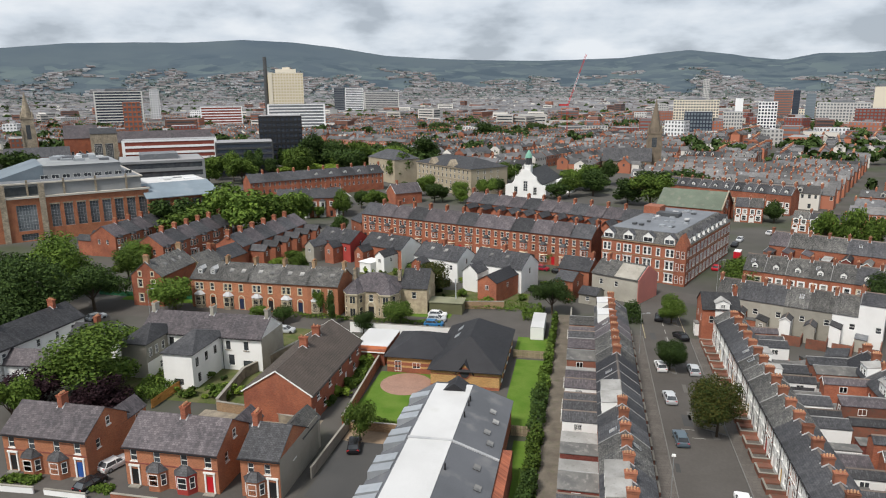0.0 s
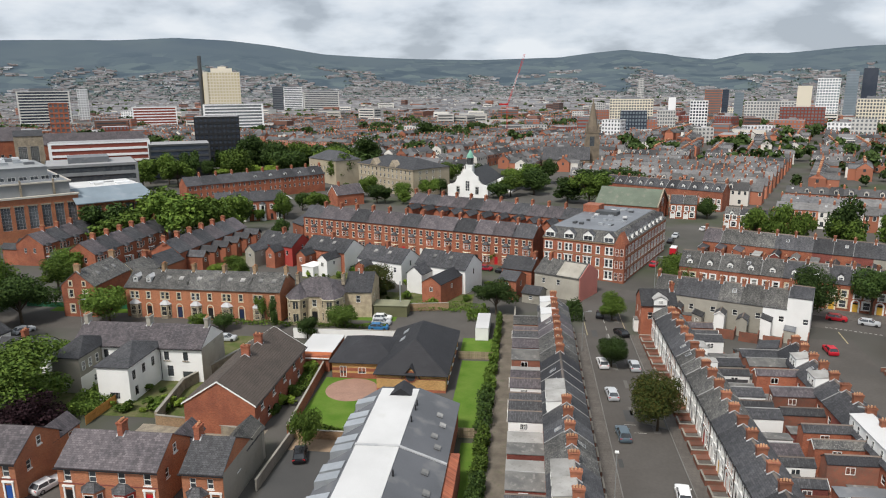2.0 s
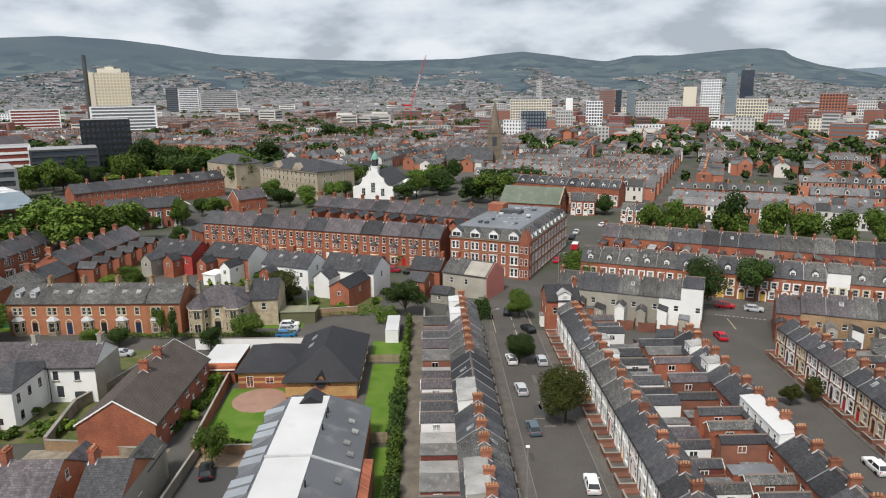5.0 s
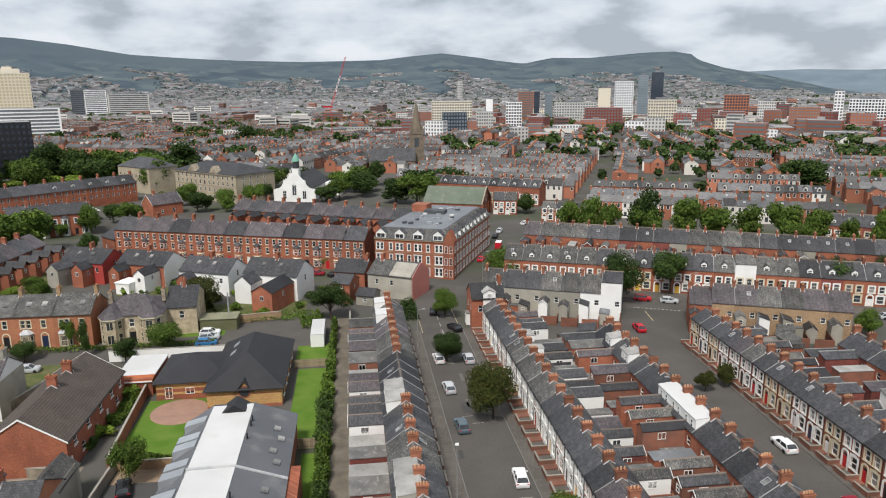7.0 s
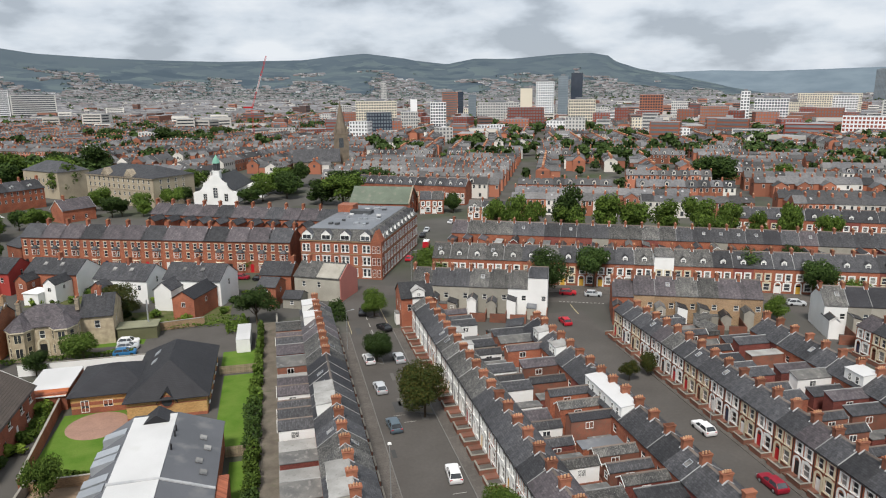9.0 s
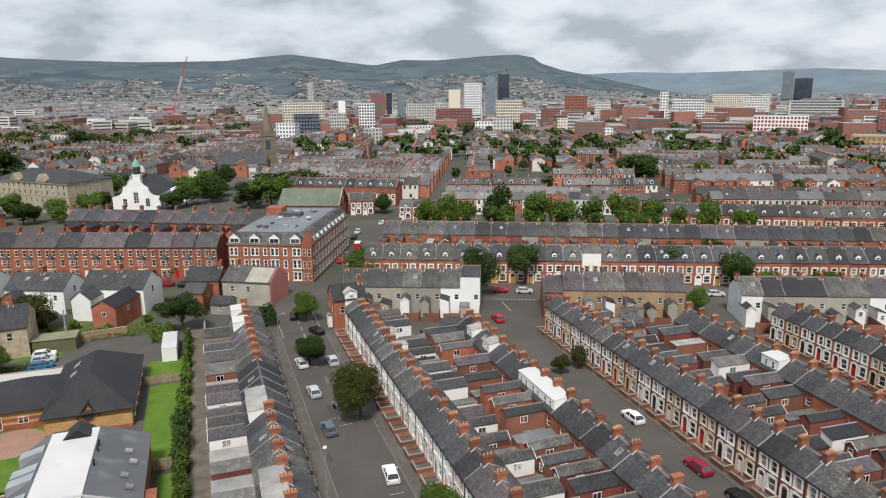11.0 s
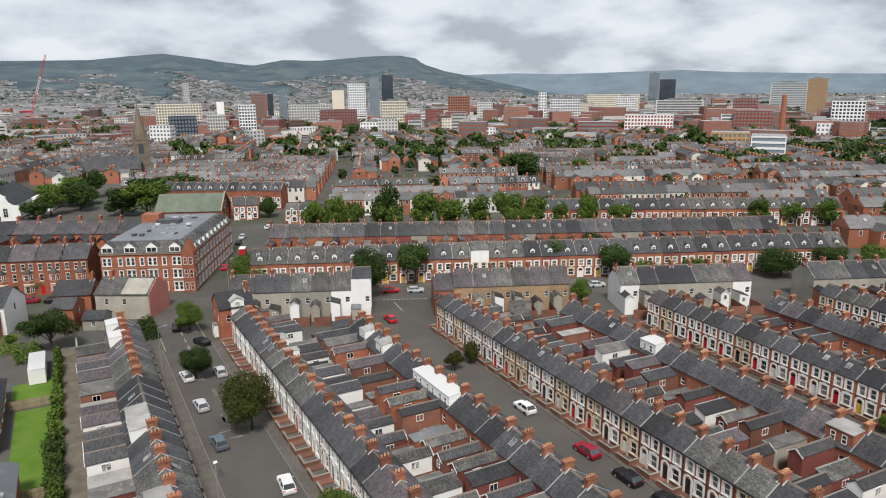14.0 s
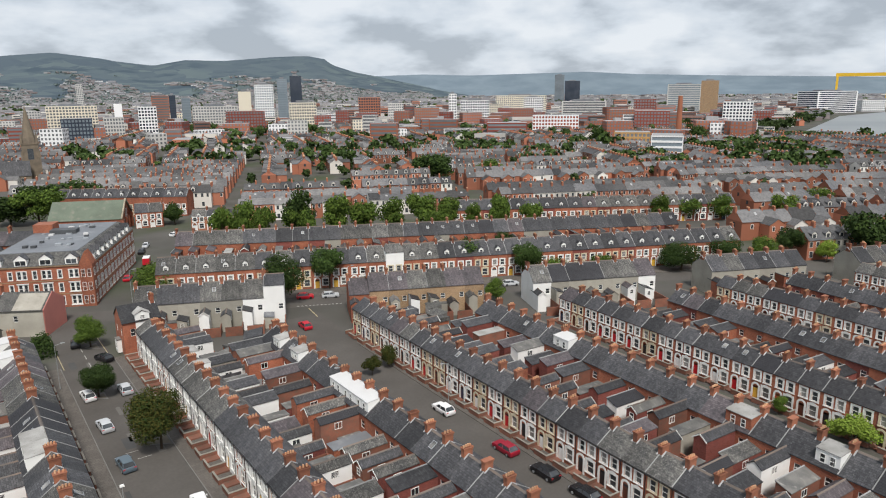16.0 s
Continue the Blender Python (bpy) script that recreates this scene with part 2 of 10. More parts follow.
BLUE_ROOF = material("pale_blue_metal_roof", (0.19, 0.235, 0.27), 0.5, (0.15, 0.185, 0.215), 0.3, 0.15, 0.1, spots=(0.24, 0.27, 0.3))
RED_PAINT = material("red_paint", (0.5, 0.02, 0.025), 0.4, None, 1.0, 0.1, 0.0, per_object=0.1)
YELLOW = material("yellow_steel", (0.8, 0.5, 0.04), 0.5, None, 1.0, 0.1, 0.0)
WATER = material("river_water", (0.2, 0.22, 0.23), 0.55, (0.25, 0.27, 0.28), 0.02, 0.1, 0.3, per_object=0, spec=0.35)


PALE_STONE = material('pale_cast_stone', (0.5, 0.47, 0.41), 0.85, None, 0.5, 0.15, 0.1, per_object=0.05)
BRIGHT_METAL = material('bright_metal', (0.75, 0.76, 0.77), 0.4, None, 1.0, 0.1, 0.0)


def paint(name, color, rough=0.4):
    return material(name, color, rough, None, 1.0, 0.1, 0.0, per_object=0.05, spec=0.5)


def leaf_material(name, color, second):
    m = bpy.data.materials.new(name)
    m.use_nodes = True
    n, l = m.node_tree.nodes, m.node_tree.links
    b = n["Principled BSDF"]
    b.inputs["Roughness"].default_value, b.inputs["Specular IOR Level"].default_value = 0.75, 0.15
    geo, obj = n.new("ShaderNodeNewGeometry"), n.new("ShaderNodeObjectInfo")
    mx = n.new("ShaderNodeMix")
    mx.data_type = "RGBA"
    l.new(geo.outputs["Random Per Island"], mx.inputs[0])
    mx.inputs[6].default_value, mx.inputs[7].default_value = (*color, 1), (*second, 1)
    hs = n.new("ShaderNodeHueSaturation")
    mr = n.new("ShaderNodeMapRange")
    l.new(obj.outputs["Random"], mr.inputs[0])
    mr.inputs[3].default_value, mr.inputs[4].default_value = 0.75, 1.3
    l.new(mr.outputs[0], hs.inputs["Value"])
    l.new(mx.outputs[2], hs.inputs["Color"])
    l.new(hs.outputs[0], b.inputs["Base Color"])
    return m


LEAF = leaf_material("green_leaves", (0.042, 0.078, 0.013), (0.108, 0.162, 0.027))
LEAF_DARK = leaf_material("dark_green_leaves", (0.021, 0.041, 0.011), (0.054, 0.09, 0.02))
LEAF_FAR = leaf_material("olive_leaves", (0.028, 0.05, 0.014), (0.055, 0.085, 0.024))
# Pale blue-green: haze is painted into the leaves of the hillside belts.
LEAF_DISTANT = leaf_material("hazed_woodland_leaves", (0.08, 0.105, 0.1), (0.105, 0.135, 0.12))
LEAF_PURPLE = leaf_material("purple_leaves", (0.018, 0.008, 0.012), (0.04, 0.018, 0.022))
LEAF_AUTUMN = leaf_material("turning_leaves", (0.02, 0.04, 0.009), (0.062, 0.055, 0.012))
LEAF_LIME = leaf_material("lime_leaves", (0.13, 0.2, 0.025), (0.2, 0.27, 0.045))


# ---- building blocks ----
class Geo:
    """Collects faces, then becomes one mesh."""

    def __init__(self):
        self.v, self.f = [], []

    def face(self, *pts):
        k = len(self.v)
        self.v += [tuple(p) for p in pts]
        self.f.append(tuple(range(k, k + len(pts))))

    def box(self, x0, y0, z0, x1, y1, z1):
        k = len(self.v)
        self.v += [(x0, y0, z0), (x1, y0, z0), (x1, y1, z0), (x0, y1, z0), (x0, y0, z1), (x1, y0, z1), (x1, y1, z1), (x0, y1, z1)]
        self.f += [tuple(k + i for i in q) for q in ((3, 2, 1, 0), (4, 5, 6, 7), (0, 1, 5, 4), (1, 2, 6, 5), (2, 3, 7, 6), (3, 0, 4, 7))]
        return self

    def solid(self, bottom, top):
        """A closed body between two rings of equal count, counter-clockwise from above."""
        k, n = len(self.v), len(bottom)
        self.v += [tuple(p) for p in bottom] + [tuple(p) for p in top]
        self.f.append(tuple(k + i for i in reversed(range(n))))
        self.f.append(tuple(k + n + i for i in range(n)))
        for i in range(n):
            j = (i + 1) % n
            self.f.append((k + i, k + j, k + n + j, k + n + i))
        return self

    def tube(self, p, q, r0, r1=None, n=8):
        p, q = Vector(p), Vector(q)
        r1 = r0 if r1 is None else r1
        a = (q - p).normalized()
        s = a.orthogonal().normalized()
        t = a.cross(s)
        ring = [(math.cos(2 * math.pi * i / n), math.sin(2 * math.pi * i / n)) for i in range(n)]
        return self.solid([p + (s * c + t * d) * r0 for c, d in ring], [q + (s * c + t * d) * r1 for c, d in ring])

    def panel(self, w, h, holes, y=0.0, inward=0.14, x0=0.0, z0=0.0):
        """A wall face in the plane y with rectangular openings (x0, x1, z0, z1) and their reveals."""
        xs = sorted({x0, x0 + w, *(v for o in holes for v in o[:2])})
        zs = sorted({z0, z0 + h, *(v for o in holes for v in o[2:4])})
        for a, b in zip(xs, xs[1:]):
            for c, d in zip(zs, zs[1:]):
                mx, mz = (a + b) / 2, (c + d) / 2
                if any(o[0] < mx < o[1] and o[2] < mz < o[3] for o in holes):
                    continue
                self.face((a, y, c), (b, y, c), (b, y, d), (a, y, d))
        for a, b, c, d, *_ in holes:
            i = y + inward
            self.face((a, y, c), (a, i, c), (a, i, d), (a, y, d))
            self.face((b, y, d), (b, i, d), (b, i, c), (b, y, c))
            self.face((a, y, d), (a, i, d), (b, i, d), (b, y, d))
            self.face((a, y, c), (b, y, c), (b, i, c), (a, i, c))
        return self

    def weld(self):
        """Joins corners that coincide."""
        seen, keep, where = {}, [], []
        for p in self.v:
            q = tuple(round(c, 4) for c in p)
            if q not in seen:
                seen[q] = len(keep)
                keep.append(p)
            where.append(seen[q])
        self.v, self.f = keep, [tuple(where[i] for i in f) for f in self.f]
        return self

    def mesh(self, name, mat):
        me = bpy.data.meshes.new(name)
        me.from_pydata(self.v, [], self.f)
        me.materials.append(mat)
        me.update()
        return me


def part(name, geo, mat, parent, label=""):
    ob = new(name, geo.mesh(name, mat) if isinstance(geo, Geo) else geo)
    ob.parent = parent
    return tagged(ob, label) if label else ob


def empty(name, label, category, group="", kind=""):
    return tagged(new(name), label, category, group, kind)


def solo(name, geo, mat, label, category, group="", kind=""):
    return tagged(new(name, geo.mesh(name, mat)), label, category, group, kind)


def at(x, y, az, z=0.0):
    """Local y points along the compass angle az, local x to the right of it."""
    return pose(x, y, z, 0, 0, -az)


AZ = 11.5
SA, CA = math.sin(radians(AZ)), math.cos(radians(AZ))


def uv(u, v):
    """u metres along the main streets, v metres across them."""
    return u * SA + v * CA, u * CA - v * SA


def gable_roof(w, d, eave, ridge, over=0.25, thick=0.12, x0=0.0, y0=0.0, side=0.0):
    """Pitched roof with the ridge along x over [x0, x0+w] by [y0, y0+d]."""
    g, ym = Geo(), y0 + d / 2
    k = (ridge - eave) / (d / 2)
    a, b = x0 - side, x0 + w + side
    lo = eave - k * over
    sec = [(y0 - over, lo), (ym, ridge), (y0 + d + over, lo), (y0 + d + over, lo + thick), (ym, ridge + thick), (y0 - over, lo + thick)]
    n, s = len(sec), len(g.v)
    g.v += [(a, y, z) for y, z in sec] + [(b, y, z) for y, z in sec]
    for i in range(n):
        j = (i + 1) % n
        g.f.append((s + i, s + n + i, s + n + j, s + j))
    for base, order in ((s, (0, 1, 4, 5)), (s, (1, 2, 3, 4))):
        g.f.append(tuple(base + i for i in order))
        g.f.append(tuple(base + n + i for i in reversed(order)))
    return g


def dressed_roof(w, d, eave, ridge, side, roof, fillet, over=0.14, thick=0.12):
    """A pitched slate roof with its ridge tiles and, where asked, a mortar fillet along the party wall."""
    g = gable_roof(w, d, eave, ridge, over, thick, side=side)
    n0, ym, k = len(g.f), d / 2, (ridge - eave) / (d / 2)
    t = ridge + thick
    sec = [(ym - 0.2, t - 0.2 * k + 0.02), (ym + 0.2, t - 0.2 * k + 0.02), (ym, t + 0.1)]
    g.solid([(-side, y, z) for y, z in sec], [(w + side, y, z) for y, z in sec])
    n1 = len(g.f)
    if fillet:
        for s in (-1, 1):
            y0, y1 = ym + s * (d / 2 + over - 0.03), ym + s * 0.1
            z0, z1 = eave - k * (over - 0.03) + thick + 0.004, t - 0.1 * k + 0.004
            p = [(w - 0.16, y0, z0), (w - 0.03, y0, z0), (w - 0.03, y1, z1), (w - 0.16, y1, z1)]
            g.solid(p if s < 0 else p[::-1], [(a, b, c + 0.06) for a, b, c in (p if s < 0 else p[::-1])])
    me = g.mesh("roof", roof)
    me.materials.append(RIDGE)
    me.materials.append(FILLET)
    for i, q in enumerate(me.polygons):
        q.material_index = 0 if i < n0 else 1 if i < n1 else 2
    return me


def hip_roof(w, d, eave, ridge, over=0.3, x0=0.0, y0=0.0, inset=None):
    g = Geo()
    inset = d / 2 if inset is None else inset
    a, b, c, e = x0 - over, x0 + w + over, y0 - over, y0 + d + over
    ym = y0 + d / 2
    p = [(a, c, eave), (b, c, eave), (b, e, eave), (a, e, eave)]
    q = [(a, c, eave + 0.14), (b, c, eave + 0.14), (b, e, eave + 0.14), (a, e, eave + 0.14)]
    r0, r1 = (a + inset, ym, ridge), (b - inset, ym, ridge)
    g.face(*reversed(p))
    for i in range(4):
        j = (i + 1) % 4
        g.face(p[i], p[j], q[j], q[i])
    g.face(q[0], q[1], r1, r0)
    g.face(q[2], q[3], r0, r1)
    g.face(q[1], q[2], r1)
    g.face(q[3], q[0], r0)
    return g


def body(w, d, eave, ridge, front=(), back=(), x0=0.0, y0=0.0, gables=(True, True), side_holes=((), ())):
    """Walls of a gabled block with the ridge along x; openings in the front and the back."""
    g = Geo()
    g.panel(w, eave, front, y0, 0.14, x0)
    g.panel(w, eave, back, y0 + d, -0.14, x0)
    for on, x in zip(gables, (x0, x0 + w)):
        if on:
            g.face((x, y0, 0), (x, y0 + d, 0), (x, y0 + d, eave), (x, y0 + d / 2, ridge), (x, y0, eave))
        else:
            g.face((x, y0, 0), (x, y0 + d, 0), (x, y0 + d, eave), (x, y0, eave))
    return g.weld()


MESHES = {}


def kept(key, make):
    if key not in MESHES:
        MESHES[key] = make()
    return MESHES[key]


def window_mesh(w, h, style):
    """Frame in the plane y=0, outer face towards -y, centred on x, foot at z=0."""
    def make():
        f, t = Geo(), 0.07
        f.box(-w / 2, -0.03, 0, -w / 2 + t, 0.05, h).box(w / 2 - t, -0.03, 0, w / 2, 0.05, h)
        f.box(-w / 2 + t, -0.03, 0, w / 2 - t, 0.05, t).box(-w / 2 + t, -0.03, h - t, w / 2 - t, 0.05, h)
        if style == "sash":
            f.box(-w / 2 + t, -0.02, h * 0.5 - 0.035, w / 2 - t, 0.04, h * 0.5 + 0.035)
        elif style == "cross":
            f.box(-0.035, -0.02, t, 0.035, 0.04, h - t).box(-w / 2 + t, -0.018, h * 0.66, w / 2 - t, 0.042, h * 0.66 + 0.06)
        elif style == "pair":
            f.box(-0.035, -0.02, t, 0.035, 0.04, h - t)
        elif style == "grid":
            n = max(2, round(w / 0.9))
            for i in range(1, n):
                x = -w / 2 + w * i / n
                f.box(x - 0.03, -0.02, t, x + 0.03, 0.04, h - t)
            m = max(2, round(h / 1.1))
            for i in range(1, m):
                z = h * i / m
                f.box(-w / 2 + t, -0.018, z - 0.03, w / 2 - t, 0.042, z + 0.03)
        p = Geo()
        p.face((-w / 2 + 0.02, 0.02, 0.02), (w / 2 - 0.02, 0.02, 0.02), (w / 2 - 0.02, 0.02, h - 0.02), (-w / 2 + 0.02, 0.02, h - 0.02))
        return f, p
    f, p = make()
    return f, p


FAR_WINDOWS = [False]


def window(parent, x, y, z, w, h, facing=0, style="sash", frame_mat=None, glass=None, sill=True, deep=False):
    """A window with its pane under a thing, or side by side under a part (deep); facing: degrees about z, 0 looks to -y."""
    frame_mat, glass = frame_mat or TRIM, glass or GLASS
    key = (round(w, 2), round(h, 2), style)
    if FAR_WINDOWS[0] or deep:
        def whole():
            f, p = window_mesh(w, h, style)
            me = f.mesh("window", frame_mat)
            k = len(f.f)
            both = Geo()
            both.v, n = f.v + p.v, len(f.v)
            both.f = f.f + [tuple(n + i for i in q) for q in p.f]
            me = both.mesh("window", frame_mat)
            me.materials.append(glass)
            for q in me.polygons[k:]:
                q.material_index = 1
            return me
        ob = new("window", kept(("whole", key, frame_mat.name, glass.name), whole))
        ob.parent = parent
        ob.matrix_basis = pose(x, y, z, 0, 0, facing)
        return ob
    fm = kept(("frame", key, frame_mat.name), lambda: window_mesh(w, h, style)[0].mesh("window", frame_mat))
    pm = kept(("pane", key, glass.name), lambda: window_mesh(w, h, style)[1].mesh("pane", glass))
    ob = new("window", fm)
    ob.parent = parent
    ob.matrix_basis = pose(x, y, z, 0, 0, facing)
    pane = new("pane", pm)
    pane.parent = parent if deep else ob
    if deep:
        pane.matrix_basis = ob.matrix_basis
    elif sill:
        sm = kept(("sill", round(w, 2)), lambda: Geo().box(-w / 2 - 0.08, -0.2, -0.13, w / 2 + 0.08, 0.0, -0.004).mesh("sill", CREAM_TRIM if frame_mat is CREAM_TRIM else TRIM))
        s = new("sill", sm)
        s.parent = ob
    return ob


def chimney_geo(w=0.62, d=1.25, h=1.5, sink=1.0):
    g = Geo()
    g.box(-w / 2, -d / 2, -sink, w / 2, d / 2, h)
    g.box(-w / 2 - 0.06, -d / 2 - 0.06, h - 0.32, w / 2 + 0.06, d / 2 + 0.06, h - 0.2)
    g.box(-w / 2 - 0.1, -d / 2 - 0.1, h - 0.12, w / 2 + 0.1, d / 2 + 0.1, h)
    return g


def pots_geo(d=1.25, h=1.5, n=4):
    g = Geo()
    for i in range(n):
        y = -d / 2 + d * (i + 0.5) / n
        g.tube((0, y, h - 0.02), (0, y, h + (0.34 if i % 3 else 0.26)), 0.125, 0.1, 7)
    return g


def flashing_geo(k, w=0.62, d=1.25):
    """Pale mortar fillet where the stack meets the roof, k the roof's slope."""
    g = Geo()
    for sx in (-1, 1):
        x0, x1 = sorted((sx * w / 2, sx * (w / 2 + 0.16)))
        for sy in (-1, 1):
            e = sy * (d / 2 + 0.12)
            p = [(x0, 0, 0.06), (x1, 0, 0.06), (x1, e, 0.06 - k * abs(e)), (x0, e, 0.06 - k * abs(e))]
            if sx * sy > 0:
                p.reverse()
            g.solid([(x, y, z) for x, y, z in p], [(x, y, z + 0.16) for x, y, z in p])
    return g


def chimney(parent, x, y, z, turn=0, w=0.62, d=1.25, h=1.5, n=4, k=0.7, mat=None, pots=None):
    mat, pots = mat or STACK_BRICK, pots or POT
    key = (w, d, h, mat.name)
    if FAR_WINDOWS[0]:
        def whole():
            a, b, c = chimney_geo(w, d, h), pots_geo(d, h, n) if n else Geo(), flashing_geo(k, w, d) if k else Geo()
            g = Geo()
            for t in (a, b, c):
                j = len(g.v)
                g.v += t.v
                g.f += [tuple(j + i for i in f) for f in t.f]
            me = g.mesh("chimney", mat)
            me.materials.append(pots)
            me.materials.append(LEAD)
            for i, q in enumerate(me.polygons):
                q.material_index = 0 if i < len(a.f) else 1 if i < len(a.f) + len(b.f) else 2
            return me
        ob = new("chimney", kept(("whole stack", key, n, k, pots.name), whole))
        ob.parent = parent
        ob.matrix_basis = pose(x, y, z, 0, 0, turn)
        return ob
    ob = new("chimney", kept(("stack", key), lambda: chimney_geo(w, d, h).mesh("chimney", mat)))
    ob.parent = parent
    ob.matrix_basis = pose(x, y, z, 0, 0, turn)
    if n:
        p = new("chimney_pots", kept(("pots", d, h, n, pots.name), lambda: pots_geo(d, h, n).mesh("chimney_pots", pots)))
        p.parent = ob
    if k:
        f = new("flashing", kept(("flash", k, w, d), lambda: flashing_geo(k, w, d).mesh("flashing", LEAD)))
        f.parent = ob
    return ob


def arch_band(g, cx, z0, z1, half, band, y0, y1, n=8, legs=True):
    """A raised surround round an arched opening: two legs and a half ring."""
    if legs:
        g.box(cx - half - band, y0, z0, cx - half, y1, z1).box(cx + half, y0, z0, cx + half + band, y1, z1)
    for i in range(n):
        a, b = math.pi * i / n, math.pi * (i + 1) / n
        r0, r1 = half, half + band
        q = [(cx + r * math.cos(t), z1 + r * math.sin(t)) for r, t in ((r0, a), (r1, a), (r1, b), (r0, b))]
        g.solid([(x, y0, z) for x, z in q], [(x, y1, z) for x, z in q])


def square_band(g, x0, x1, z0, z1, band, y0, y1, foot=True):
    g.box(x0 - band, y0, z0, x0, y1, z1 + band).box(x1, y0, z0, x1 + band, y1, z1 + band).box(x0, y0, z1, x1, y1, z1 + band)
    if foot:
        g.box(x0 - band - 0.04, y0 - 0.06, z0 - 0.14, x1 + band + 0.04, y1, z0)


def dormer(parent, x, y, z, w=1.3, h=1.25, depth=1.5, roof=None, wall=None, facing=0, win=True, pitched=True):
    """A small dormer that looks to -y; foot of its front at (x, y, z)."""
    roof, wall = roof or SLATE, wall or TRIM
    g = Geo().box(-w / 2, 0, -0.2, w / 2, depth, h)
    if pitched:
        g.solid([(-w / 2, 0, h), (w / 2, 0, h), (0, 0, h + w * 0.42)], [(-w / 2, 0.1, h), (w / 2, 0.1, h), (0, 0.1, h + w * 0.42)])
    ob = part("dormer", g, wall, parent)
    ob.matrix_basis = pose(x, y, z, 0, 0, facing)
    r = Geo()
    if pitched:
        t = h + w * 0.42
        for s in (-1, 1):
            p = [(s * (w / 2 + 0.14), -0.12, h - 0.1), (0, -0.12, t + 0.02), (0, depth + 1.0, t + 0.02), (s * (w / 2 + 0.14), depth + 0.2, h - 0.1)]
            if s > 0:
                p.reverse()
            r.solid(p, [(a, b, c + 0.09) for a, b, c in p])
    else:
        r.box(-w / 2 - 0.1, -0.12, h, w / 2 + 0.1, depth + 0.3, h + 0.1)
    part("dormer_roof", r, roof, ob)
    if win:
        window(ob, 0, -0.03, 0.12, w - 0.35, h - 0.3, 0, "sash" if w < 1.6 else "pair", deep=True)
    return ob

# ---- ground, roads, kerbs ----
def sheet(name, pts, z, mat, label, category="ground", kind="structure", thick=0.0):
    g = Geo()
    if thick:
        g.solid([(x, y, z - thick) for x, y in pts], [(x, y, z) for x, y in pts])
    else:
        g.face(*[(x, y, z) for x, y in pts])
    return solo(name, g, mat, label, category, kind=kind)


def strip(u0, u1, v0, v1):
    """A rectangle on the main grid, counter-clockwise from above."""
    return [uv(u0, v0), uv(u0, v1), uv(u1, v1), uv(u1, v0)]


def disc_ground():
    g, n = Geo(), 72
    rings = [0, 60, 150, 300, 600, 1200, 2400, 4900]
    g.v.append((0, 0, 0))
    for r in rings[1:]:
        g.v += [(r * math.cos(2 * math.pi * i / n), r * math.sin(2 * math.pi * i / n), 0) for i in range(n)]
    for i in range(n):
        g.f.append((0, 1 + i, 1 + (i + 1) % n))
    for k in range(len(rings) - 2):
        a, b = 1 + k * n, 1 + (k + 1) * n
        for i in range(n):
            j = (i + 1) % n
            g.f.append((a + i, b + i, b + j, a + j))
    return g


GROUND = material("town_ground", (0.098, 0.092, 0.084), 0.95, (0.072, 0.069, 0.061), 0.1, 0.3, 0.0, per_object=0, spots=(0.045, 0.062, 0.024), fine=0.8, spot_from=0.5, spot_scale=0.3)
solo("ground", disc_ground(), GROUND, "mixed ground of yards, grass and tarmac under the town", "ground", kind="structure")

# the tree-lined street and the next one, each with pavements raised on kerbs
sheet("road", strip(10, 175, 12.9, 22.0), 0.02, ASPHALT, "worn grey asphalt street with patches", "road")
sheet("road", [uv(5, 53.0), uv(5, 58.6), uv(112, 62.9), uv(140, 66), uv(140, 50), uv(112, 53.0)], 0.02, ASPHALT, "worn grey asphalt side street", "road")
for a, b, c, d in ((10, 139, 9.4, 12.9), (10, 139, 22.0, 26.0), (5, 112, 49.4, 53.0)):
    sheet("pavement", strip(a, b, c, d), 0.12, PAVING, "narrow flagged pavement with a raised kerb", "pavement", thick=0.12)
for v in (12.82, 21.94):
    sheet("kerb", strip(10, 139, v, v + 0.14), 0.135, KERB, "granite kerb edging the pavement", "kerb", thick=0.13)
sheet("pavement", [uv(5, 58.6), uv(5, 61.3), uv(122, 65.6), uv(118, 63.1)], 0.12, PAVING, "narrow flagged pavement with a raised kerb", "pavement", thick=0.12)
for v in (52.94,):
    sheet("kerb", strip(5, 110, v, v + 0.14), 0.135, KERB, "granite kerb edging the pavement", "kerb", thick=0.13)


def slant(x, y, az, along0, along1, across0, across1):
    m = at(x, y, az)
    return [tuple((m @ Vector((a, b, 0)))[:2]) for a, b in ((across0, along0), (across1, along0), (across1, along1), (across0, along1))]


# cross street in front of the dormered row
sheet("road", slant(82.5, 147.5, 125, -45, 150, 0.0, 8.0), 0.028, ASPHALT, "asphalt cross street between brick rows", "road")
sheet("pavement", slant(82.5, 147.5, 125, 0, 150, -7.5, 0.0), 0.12, PAVING, "flagged pavement before the dormered brick row", "pavement", thick=0.12)
# back streets between the farther rows
sheet("road", slant(100.5, 8, 14.5, -20, 85, 2.2, 9.5), 0.02, ASPHALT, "narrow asphalt street between brick terraces", "road")
sheet("road", slant(134.0, -10, 16.5, -20, 75, 2.2, 9.5), 0.02, ASPHALT, "narrow asphalt street between brick terraces", "road")
# road past the corner block
sheet("road", slant(46.0, 150.0, 34, -12, 120, 14.0, 25.0), 0.024, ASPHALT, "asphalt road leading past the corner block", "road")
